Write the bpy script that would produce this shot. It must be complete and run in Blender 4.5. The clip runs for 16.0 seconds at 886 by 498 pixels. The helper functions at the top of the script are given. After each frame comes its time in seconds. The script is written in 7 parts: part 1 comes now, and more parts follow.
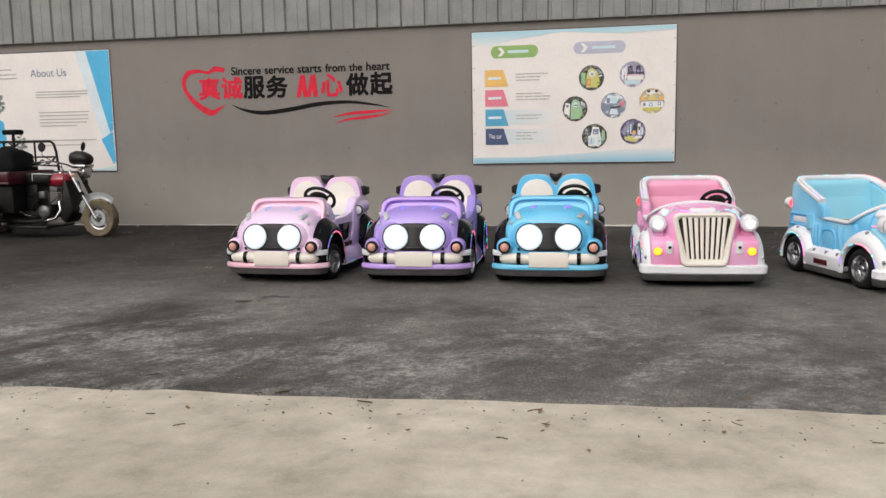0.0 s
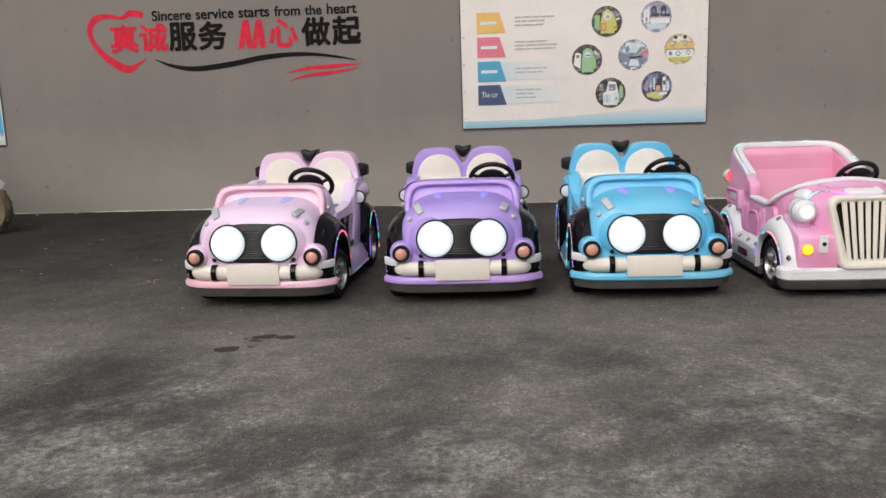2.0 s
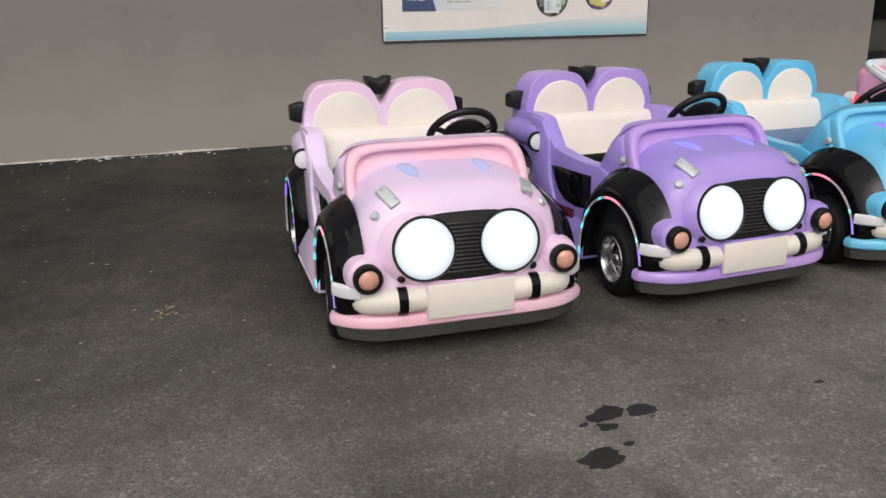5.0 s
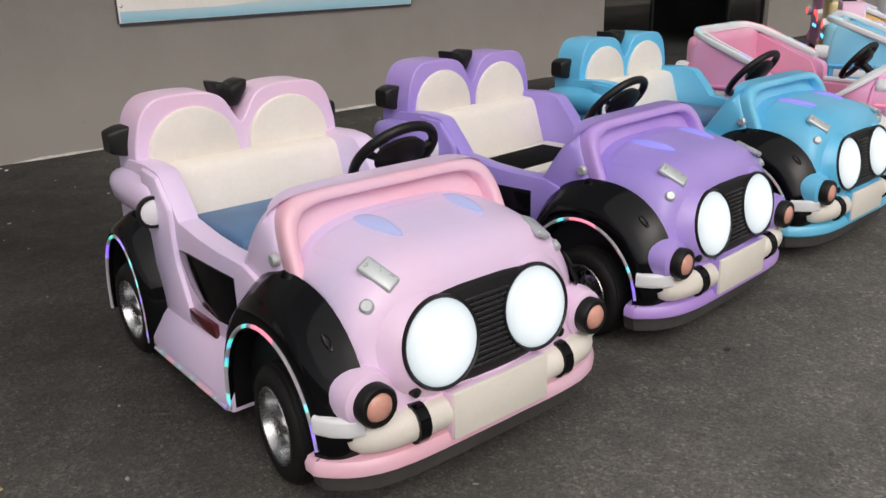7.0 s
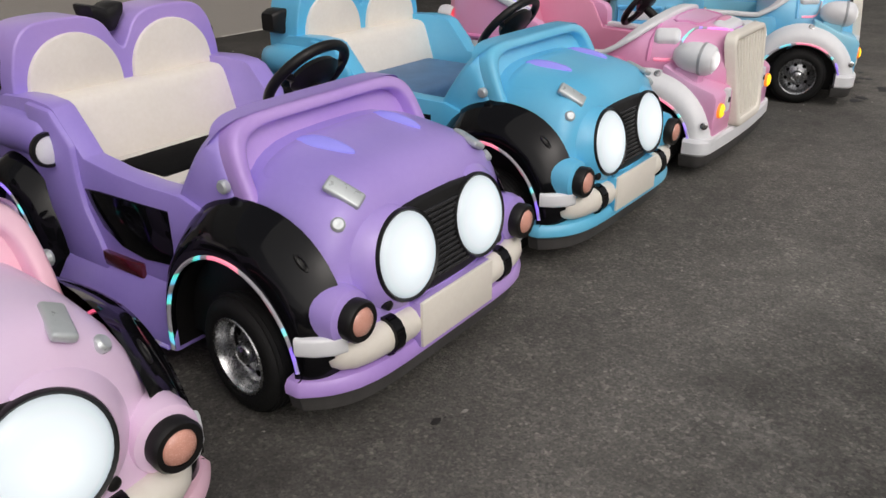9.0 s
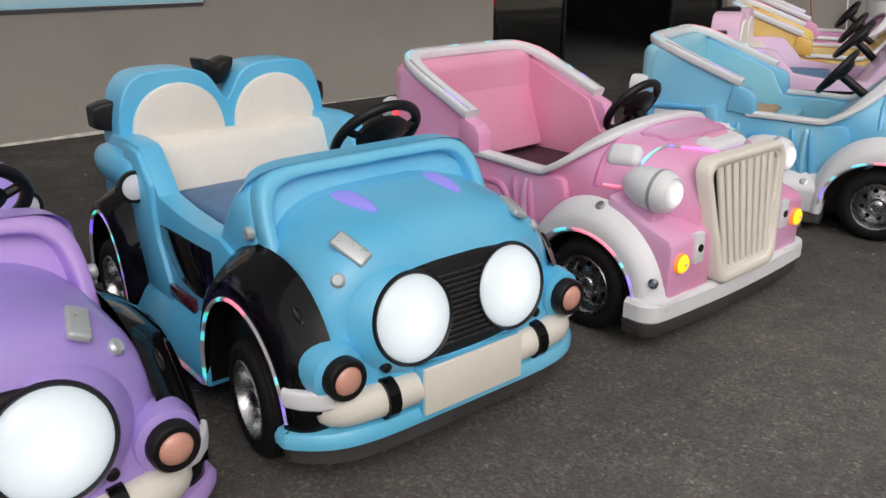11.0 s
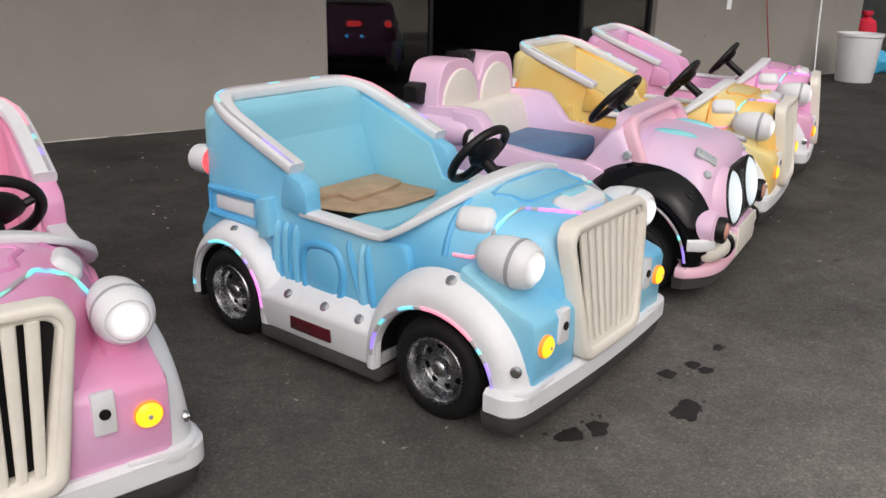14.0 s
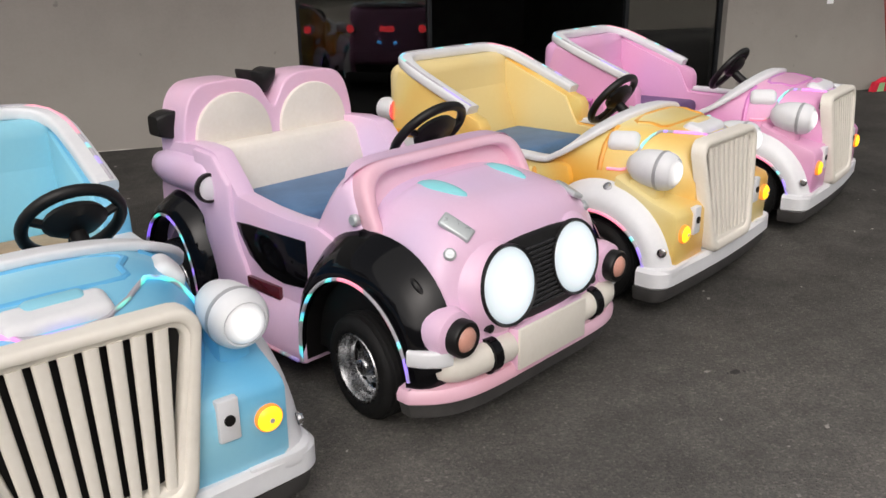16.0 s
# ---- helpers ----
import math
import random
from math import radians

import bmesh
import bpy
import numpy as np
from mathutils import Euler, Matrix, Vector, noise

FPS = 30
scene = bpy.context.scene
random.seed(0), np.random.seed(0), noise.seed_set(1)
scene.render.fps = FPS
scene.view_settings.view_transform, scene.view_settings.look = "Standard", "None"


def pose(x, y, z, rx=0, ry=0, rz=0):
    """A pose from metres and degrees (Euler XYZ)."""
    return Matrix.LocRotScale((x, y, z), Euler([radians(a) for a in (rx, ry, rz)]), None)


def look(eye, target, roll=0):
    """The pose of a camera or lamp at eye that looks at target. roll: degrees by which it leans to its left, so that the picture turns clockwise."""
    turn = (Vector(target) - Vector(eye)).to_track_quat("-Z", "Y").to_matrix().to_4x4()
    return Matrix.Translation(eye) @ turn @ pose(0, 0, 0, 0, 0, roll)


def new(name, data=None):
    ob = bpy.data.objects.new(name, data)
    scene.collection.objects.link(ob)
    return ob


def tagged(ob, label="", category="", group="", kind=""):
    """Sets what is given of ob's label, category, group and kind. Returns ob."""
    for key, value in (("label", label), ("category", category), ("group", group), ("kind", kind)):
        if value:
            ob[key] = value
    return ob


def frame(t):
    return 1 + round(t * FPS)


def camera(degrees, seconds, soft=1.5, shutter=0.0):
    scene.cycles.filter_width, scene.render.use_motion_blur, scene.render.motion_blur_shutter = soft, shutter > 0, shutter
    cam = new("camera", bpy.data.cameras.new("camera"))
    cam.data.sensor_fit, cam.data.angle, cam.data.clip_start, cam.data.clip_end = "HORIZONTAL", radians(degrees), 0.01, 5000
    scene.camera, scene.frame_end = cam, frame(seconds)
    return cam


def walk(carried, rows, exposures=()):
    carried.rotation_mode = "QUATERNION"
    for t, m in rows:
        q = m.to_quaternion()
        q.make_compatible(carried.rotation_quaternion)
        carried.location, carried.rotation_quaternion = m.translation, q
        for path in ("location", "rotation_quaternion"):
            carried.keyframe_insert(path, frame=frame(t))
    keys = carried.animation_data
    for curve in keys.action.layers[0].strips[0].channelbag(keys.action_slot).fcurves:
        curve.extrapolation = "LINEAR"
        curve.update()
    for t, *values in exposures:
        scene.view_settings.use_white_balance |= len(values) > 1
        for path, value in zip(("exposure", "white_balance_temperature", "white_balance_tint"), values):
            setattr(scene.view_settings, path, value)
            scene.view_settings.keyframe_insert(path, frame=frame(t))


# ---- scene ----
cam = camera(56.52, 16.0)
PATH = [
    (0, (4.461, -13.569, 1.441), (3.702, -9.677, 0.914), -1.04),
    (0.5, (4.130, -12.992, 1.451), (3.296, -9.114, 0.936), -2.16),
    (1, (3.800, -12.444, 1.472), (3.028, -8.563, 0.892), -2.78),
    (1.5, (3.365, -11.826, 1.468), (2.828, -7.913, 0.837), -2.56),
    (2, (2.942, -11.296, 1.453), (2.623, -7.374, 0.732), -1.84),
    (2.5, (2.389, -10.849, 1.473), (2.280, -6.909, 0.792), -0.82),
    (3, (1.894, -10.398, 1.496), (1.887, -6.437, 0.935), -3.35),
    (3.5, (1.349, -9.970, 1.480), (1.664, -6.047, 0.762), -1.19),
    (4, (0.870, -9.543, 1.471), (1.357, -5.691, 0.511), -1.00),
    (4.2, (0.659, -9.385, 1.455), (1.253, -5.564, 0.431), -0.75),
    (6.3, (-0.508, -7.669, 1.495), (1.664, -4.580, 0.173), -0.83),
    (6.5, (-0.496, -7.531, 1.504), (1.740, -4.493, 0.175), -0.48),
    (7, (-0.432, -7.222, 1.493), (2.069, -4.398, 0.164), -1.37),
    (7.5, (-0.175, -7.003, 1.463), (2.465, -4.425, -0.081), -1.21),
    (8, (0.128, -6.974, 1.466), (2.807, -4.486, -0.158), -0.63),
    (8.5, (0.461, -6.963, 1.457), (3.287, -4.693, -0.234), 0.22),
    (9, (0.793, -7.008, 1.465), (3.672, -4.771, -0.179), -0.44),
    (9.2, (0.953, -7.063, 1.445), (3.812, -4.775, -0.163), -0.51),
    (11.3, (2.795, -7.296, 1.453), (5.066, -4.294, 0.100), -0.54),
    (11.5, (2.973, -7.321, 1.466), (5.219, -4.300, 0.114), -0.62),
    (12, (3.405, -7.415, 1.476), (5.521, -4.308, 0.108), -0.19),
    (12.5, (3.917, -7.428, 1.478), (5.975, -4.273, 0.132), 0.44),
    (13, (4.396, -7.483, 1.483), (6.369, -4.257, 0.179), 0.05),
    (13.5, (4.942, -7.565, 1.480), (6.909, -4.338, 0.171), 0.64),
    (14, (5.418, -7.587, 1.512), (7.499, -4.433, 0.197), 1.25),
    (14.5, (5.964, -7.619, 1.510), (7.777, -4.301, 0.204), 0.56),
    (15, (6.454, -7.546, 1.501), (8.139, -4.175, 0.161), 0.53),
    (15.5, (7.044, -7.513, 1.488), (8.533, -4.039, 0.180), -0.27),
    (16, (7.609, -7.434, 1.476), (8.912, -3.887, 0.162), -0.76),
]
walk(cam, [(t, look(eye, target, roll)) for t, eye, target, roll in PATH], exposures=[(0, 0.1), (1.5, 0.05), (3.5, -0.04), (4, 0.0), (6.5, -0.06), (7, -0.14), (7.5, -0.25), (8.5, -0.30), (9, -0.25), (11.5, -0.30), (12.2, -0.40), (13, -0.34), (13.5, -0.16), (14.5, -0.10), (16, -0.04)])

# ---- world and light ----
SUN_EL, SUN_ROT = radians(40), radians(200)
world = bpy.data.worlds.new("sky")
scene.world = world
world.use_nodes = True
wn = world.node_tree
wn.nodes.clear()
w_out = wn.nodes.new("ShaderNodeOutputWorld")
w_bg = wn.nodes.new("ShaderNodeBackground")
w_sky = wn.nodes.new("ShaderNodeTexSky")
w_sky.sky_type = "NISHITA"
w_sky.sun_disc = False
w_sky.sun_elevation = SUN_EL
w_sky.sun_rotation = SUN_ROT
w_sky.air_density = 1.0
w_sky.dust_density = 4.0
w_hsv = wn.nodes.new("ShaderNodeHueSaturation")
w_hsv.inputs["Saturation"].default_value = 0.22
wn.links.new(w_sky.outputs[0], w_hsv.inputs["Color"])
w_tint = wn.nodes.new("ShaderNodeMix")
w_tint.data_type, w_tint.blend_type = "RGBA", "MULTIPLY"
w_tint.inputs[0].default_value = 1.0
w_tint.inputs[7].default_value = (1.045, 1.0, 0.985, 1)
wn.links.new(w_hsv.outputs[0], w_tint.inputs[6])
wn.links.new(w_tint.outputs[2], w_bg.inputs[0])
w_bg.inputs[1].default_value = 0.13
wn.links.new(w_bg.outputs[0], w_out.inputs[0])

sun = new("sun", bpy.data.lights.new("sun", "SUN"))
sun.data.energy = 0.8
sun.data.angle = radians(85)
sun.data.color = (1.0, 0.95, 0.88)
sun.matrix_world = look((-2.5, -12.5, 15.5), (4, -4, 0))


# ---- materials ----
def nodes_of(name):
    m = bpy.data.materials.new(name)
    m.use_nodes = True
    return m, m.node_tree, m.node_tree.nodes["Principled BSDF"]


def noise_node(nt, scale, detail=4.0, rough=0.55, coord="Object", stretch=(1, 1, 1), turn=0.0):
    tc = nt.nodes.new("ShaderNodeTexCoord")
    mp = nt.nodes.new("ShaderNodeMapping")
    if turn:
        mp.vector_type = "TEXTURE"
        mp.inputs["Rotation"].default_value = (0, 0, radians(turn))
        stretch = [1 / k for k in stretch]
    mp.inputs["Scale"].default_value = stretch
    nz = nt.nodes.new("ShaderNodeTexNoise")
    nz.inputs["Scale"].default_value = scale
    nz.inputs["Detail"].default_value = detail
    nz.inputs["Roughness"].default_value = rough
    nt.links.new(tc.outputs[coord], mp.inputs[0])
    nt.links.new(mp.outputs[0], nz.inputs["Vector"])
    return nz


def ramp(nt, src, stops):
    r = nt.nodes.new("ShaderNodeValToRGB")
    els = r.color_ramp.elements
    while len(els) < len(stops):
        els.new(0.5)
    for e, (p, c) in zip(els, stops):
        e.position = p
        e.color = (*c, 1) if len(c) == 3 else c
    nt.links.new(src, r.inputs[0])
    return r


def mix(nt, fac, a, b, mode="MIX"):
    m = nt.nodes.new("ShaderNodeMix")
    m.data_type = "RGBA"
    m.blend_type = mode
    for sock, v in ((m.inputs[0], fac), (m.inputs[6], a), (m.inputs[7], b)):
        if isinstance(v, (int, float)):
            sock.default_value = v
        elif isinstance(v, tuple):
            sock.default_value = (*v, 1)
        else:
            nt.links.new(v, sock)
    return m.outputs[2]


def bump(nt, bsdf, src, strength=0.2, dist=0.01):
    b = nt.nodes.new("ShaderNodeBump")
    b.inputs["Strength"].default_value = strength
    b.inputs["Distance"].default_value = dist
    nt.links.new(src, b.inputs["Height"])
    nt.links.new(b.outputs[0], bsdf.inputs["Normal"])


def plain(name, color, rough=0.5, metal=0.0, vary=0.12, scale=6.0, grain=0.0, coat=0.0, spec=0.5):
    """A worn surface: two scales of tone and a little relief."""
    m, nt, b = nodes_of(name)
    big = noise_node(nt, scale, 3)
    fine = noise_node(nt, scale * 14, 5)
    dark = tuple(c * (1 - vary) for c in color)
    light = tuple(min(1, c * (1 + vary * 0.5)) for c in color)
    c1 = ramp(nt, big.outputs[0], [(0.35, dark), (0.65, light)])
    c2 = mix(nt, 0.25, c1.outputs[0], fine.outputs[0], "SOFT_LIGHT")
    nt.links.new(c2, b.inputs["Base Color"])
    rr = ramp(nt, fine.outputs[0], [(0.3, (max(0.02, rough - 0.06),) * 3), (0.7, (min(1, rough + 0.06),) * 3)])
    nt.links.new(rr.outputs[0], b.inputs["Roughness"])
    b.inputs["Metallic"].default_value = metal
    b.inputs["Specular IOR Level"].default_value = spec
    if coat:
        b.inputs["Coat Weight"].default_value = coat
    if grain:
        bump(nt, b, fine.outputs[0], grain, 0.004)
    return m


def paint(name, main, second, third=None, rough=0.38, blush=None):
    """Sprayed moulded plastic: broad soft fades from one tint to another."""
    m, nt, b = nodes_of(name)
    big = noise_node(nt, 2.6, 1.0, 0.4)
    stops = [(0.36, main), (0.64, second)]
    if third:
        stops = [(0.3, main), (0.52, second), (0.72, third)]
    c1 = ramp(nt, big.outputs[0], stops)
    base = c1.outputs[0]
    if blush:
        # A second tint sprayed over the nose and the tops
        tc = nt.nodes.new("ShaderNodeTexCoord")
        pos = nt.nodes.new("ShaderNodeSeparateXYZ")
        nt.links.new(tc.outputs["Object"], pos.inputs[0])
        soft = noise_node(nt, 5.0, 2.0, 0.5)
        amount = None
        for axis, lo, hi in ((1, -0.62, -0.92), (2, 0.74, 0.95)):
            mr = nt.nodes.new("ShaderNodeMapRange")
            mr.inputs["From Min"].default_value = lo
            mr.inputs["From Max"].default_value = hi
            nt.links.new(pos.outputs[axis], mr.inputs["Value"])
            if amount is None:
                amount = mr.outputs[0]
            else:
                top = nt.nodes.new("ShaderNodeMath")
                top.operation = "MAXIMUM"
                nt.links.new(amount, top.inputs[0])
                nt.links.new(mr.outputs[0], top.inputs[1])
                amount = top.outputs[0]
        grainy = ramp(nt, soft.outputs[0], [(0.30, (0.55, 0.55, 0.55)), (0.65, (1, 1, 1))])
        amount = mix(nt, 1.0, amount, grainy.outputs[0], "MULTIPLY")
        base = mix(nt, amount, base, blush)
    fine = noise_node(nt, 60, 4)
    c2 = mix(nt, 0.08, base, fine.outputs[0], "SOFT_LIGHT")
    nt.links.new(c2, b.inputs["Base Color"])
    b.inputs["Roughness"].default_value = rough
    b.inputs["Coat Weight"].default_value = 0.4
    b.inputs["Coat Roughness"].default_value = 0.16
    wave = noise_node(nt, 9, 2)
    bump(nt, b, wave.outputs[0], 0.08, 0.02)
    return m


def glow(name, color, strength):
    m, nt, b = nodes_of(name)
    b.inputs["Base Color"].default_value = (*[min(0.9, c) for c in color], 1)
    b.inputs["Emission Color"].default_value = (*color, 1)
    b.inputs["Emission Strength"].default_value = strength
    b.inputs["Roughness"].default_value = 0.25
    return m


def led(name, strength=1.6, scale=3.4):
    """A strip of coloured diodes whose tint runs along it."""
    m, nt, b = nodes_of(name)
    nz = noise_node(nt, scale, 1.0, 0.4)
    off = (0.012, 0.012, 0.014)
    r = ramp(nt, nz.outputs[0], [(0.33, (0.9, 0.10, 0.8)), (0.355, off), (0.405, off), (0.42, (0.22, 0.08, 1.0)), (0.455, (0.22, 0.08, 1.0)), (0.465, off), (0.525, off), (0.535, (0.0, 0.85, 0.60)), (0.57, (0.02, 0.60, 0.95)), (0.58, off), (0.635, off), (0.65, (0.95, 0.12, 0.25))])
    b.inputs["Base Color"].default_value = (0.46, 0.44, 0.48, 1)
    nt.links.new(r.outputs[0], b.inputs["Emission Color"])
    b.inputs["Emission Strength"].default_value = strength
    return m


def asphalt_material():
    m, nt, b = nodes_of("asphalt")
    fine = noise_node(nt, 90, 6, 0.7)
    mid = noise_node(nt, 5, 6, 0.65)
    wide = noise_node(nt, 0.7, 6, 0.65)
    streak = noise_node(nt, 1.0, 6, 0.68, stretch=(0.62, 1.3, 1), turn=50)
    lump = noise_node(nt, 22, 5, 0.65)
    tcs = nt.nodes.new("ShaderNodeTexCoord")
    stone = nt.nodes.new("ShaderNodeTexVoronoi")
    stone.inputs["Scale"].default_value = 130
    nt.links.new(tcs.outputs["Object"], stone.inputs["Vector"])
    sep = nt.nodes.new("ShaderNodeSeparateColor")
    nt.links.new(stone.outputs["Color"], sep.inputs[0])
    tone = ramp(nt, sep.outputs[0], [(0.0, (0.100, 0.099, 0.097)), (0.60, (0.121, 0.119, 0.115)), (0.93, (0.140, 0.136, 0.130)), (0.99, (0.175, 0.170, 0.162))])
    soft = ramp(nt, fine.outputs[0], [(0.32, (0.72, 0.72, 0.72)), (0.46, (0.98, 0.98, 0.98)), (0.70, (1.12, 1.115, 1.11))])
    base = nt.nodes.new("ShaderNodeMix")
    base.data_type, base.blend_type = "RGBA", "MULTIPLY"
    base.inputs[0].default_value = 1.0
    nt.links.new(tone.outputs[0], base.inputs[6])
    nt.links.new(soft.outputs[0], base.inputs[7])
    patch = ramp(nt, wide.outputs[0], [(0.34, (0.66, 0.66, 0.66)), (0.52, (1.05, 1.05, 1.04)), (0.68, (1.5, 1.48, 1.45))])
    c = mix(nt, 1.0, base.outputs[2], patch.outputs[0], "MULTIPLY")
    mottle = ramp(nt, lump.outputs[0], [(0.30, (0.88, 0.88, 0.88)), (0.55, (1.0, 1.0, 1.0)), (0.74, (1.09, 1.09, 1.085))])
    c = mix(nt, 1.0, c, mottle.outputs[0], "MULTIPLY")
    blotch = ramp(nt, mid.outputs[0], [(0.32, (0.82, 0.82, 0.82)), (0.50, (1.0, 1.0, 1.0)), (0.68, (1.16, 1.155, 1.15))])
    c = mix(nt, 1.0, c, blotch.outputs[0], "MULTIPLY")
    # Shade along the wall and cars painted in; tone bands further out
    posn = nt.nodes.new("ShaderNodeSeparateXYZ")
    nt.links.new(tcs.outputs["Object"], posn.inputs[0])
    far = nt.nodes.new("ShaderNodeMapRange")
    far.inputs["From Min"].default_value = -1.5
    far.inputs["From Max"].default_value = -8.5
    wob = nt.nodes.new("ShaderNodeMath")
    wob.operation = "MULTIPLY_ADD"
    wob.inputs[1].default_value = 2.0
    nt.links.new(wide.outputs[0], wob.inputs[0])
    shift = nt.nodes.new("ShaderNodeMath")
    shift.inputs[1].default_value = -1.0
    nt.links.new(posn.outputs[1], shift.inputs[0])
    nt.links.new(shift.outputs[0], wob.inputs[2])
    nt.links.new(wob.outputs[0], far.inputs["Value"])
    shade_y = ramp(nt, far.outputs[0], [(0.07, (0.36, 0.356, 0.35)), (0.27, (0.48, 0.476, 0.47)), (0.44, (0.58, 0.575, 0.565)), (0.571, (0.84, 0.835, 0.825)), (0.63, (1.0, 0.99, 0.98)), (0.68, (1.32, 1.31, 1.29)), (0.757, (1.22, 1.215, 1.20)), (0.886, (0.86, 0.86, 0.86))])
    c = mix(nt, 1.0, c, shade_y.outputs[0], "MULTIPLY")
    # Pale dust swept by tyres
    d1 = ramp(nt, streak.outputs[0], [(0.45, (0, 0, 0)), (0.53, (0.5, 0.5, 0.5)), (0.63, (1, 1, 1))])
    d2 = ramp(nt, mid.outputs[0], [(0.34, (0.08, 0.08, 0.08)), (0.60, (1, 1, 1))])
    d3 = ramp(nt, lump.outputs[0], [(0.36, (0.18, 0.18, 0.18)), (0.62, (1, 1, 1))])
    dust = mix(nt, 1.0, d1.outputs[0], d2.outputs[0], "MULTIPLY")
    dust = mix(nt, 1.0, dust, d3.outputs[0], "MULTIPLY")
    # The dust lies thickest towards the concrete
    near = nt.nodes.new("ShaderNodeMapRange")
    near.inputs["From Min"].default_value = -6.3
    near.inputs["From Max"].default_value = -8.0
    nt.links.new(wob.outputs[0], near.inputs["Value"])
    dust = mix(nt, 1.0, dust, near.outputs[0], "MULTIPLY")
    # Brightness along x fitted by eye, shade by the first car painted in
    along_x = nt.nodes.new("ShaderNodeMapRange")
    along_x.inputs["From Min"].default_value = -3.0
    along_x.inputs["From Max"].default_value = 10.0
    nt.links.new(posn.outputs[0], along_x.inputs["Value"])
    tone_x = ramp(nt, along_x.outputs[0], [(0.077, (0.85, 0.84, 0.83)), (0.192, (1.22, 1.21, 1.20)), (0.238, (1.30, 1.29, 1.28)), (0.277, (0.92, 0.91, 0.90)), (0.338, (1.20, 1.19, 1.18)), (0.462, (1.32, 1.31, 1.30)), (0.677, (1.38, 1.37, 1.36)), (0.769, (1.30, 1.29, 1.28)), (0.846, (1.38, 1.37, 1.36))])
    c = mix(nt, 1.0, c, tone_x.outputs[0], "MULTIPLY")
    c = mix(nt, dust, c, (0.50, 0.495, 0.475))
    pebble = nt.nodes.new("ShaderNodeTexVoronoi")
    pebble.inputs["Scale"].default_value = 80
    nt.links.new(tcs.outputs["Object"], pebble.inputs["Vector"])
    pick = nt.nodes.new("ShaderNodeSeparateColor")
    nt.links.new(pebble.outputs["Color"], pick.inputs[0])
    chips = ramp(nt, pick.outputs[1], [(0.0, (0.74, 0.74, 0.74)), (0.30, (0.92, 0.92, 0.92)), (0.62, (1.02, 1.02, 1.02)), (0.86, (1.16, 1.155, 1.14)), (0.95, (1.36, 1.35, 1.32)), (0.99, (1.65, 1.63, 1.58))])
    worn_in = ramp(nt, mid.outputs[0], [(0.38, (0.25, 0.25, 0.25)), (0.60, (1, 1, 1))])
    # The surface is more closed and smooth towards the doorway
    closed = ramp(nt, along_x.outputs[0], [(0.577, (1, 1, 1)), (0.738, (0.35, 0.35, 0.35))])
    show = mix(nt, 1.0, worn_in.outputs[0], closed.outputs[0], "MULTIPLY")
    c = mix(nt, show, c, mix(nt, 1.0, c, chips.outputs[0], "MULTIPLY"))
    c = mix(nt, 1.0, c, (1.01, 1.0, 0.978), "MULTIPLY")
    nt.links.new(c, b.inputs["Base Color"])
    b.inputs["Roughness"].default_value = 0.9
    b.inputs["Specular IOR Level"].default_value = 0.12
    both = nt.nodes.new("ShaderNodeMath")
    both.operation = "MULTIPLY_ADD"
    both.inputs[1].default_value = 1.6
    nt.links.new(fine.outputs[0], both.inputs[0])
    nt.links.new(stone.outputs["Distance"], both.inputs[2])
    bump(nt, b, both.outputs[0], 0.75, 0.008)
    return m


def concrete_material():
    m, nt, b = nodes_of("dusty_concrete")
    fine = noise_node(nt, 60, 6, 0.7)
    mid = noise_node(nt, 3, 6, 0.65)
    wide = noise_node(nt, 0.6, 4, 0.6)
    c1 = ramp(nt, mid.outputs[0], [(0.3, (0.43, 0.39, 0.31)), (0.5, (0.60, 0.555, 0.455)), (0.7, (0.72, 0.67, 0.56))])
    c2 = ramp(nt, wide.outputs[0], [(0.35, (0.75, 0.74, 0.72)), (0.65, (1.05, 1.05, 1.05))])
    c = mix(nt, 1.0, c1.outputs[0], c2.outputs[0], "MULTIPLY")
    c = mix(nt, 0.35, c, fine.outputs[0], "SOFT_LIGHT")
    nt.links.new(c, b.inputs["Base Color"])
    b.inputs["Roughness"].default_value = 0.9
    bump(nt, b, fine.outputs[0], 0.4, 0.006)
    return m


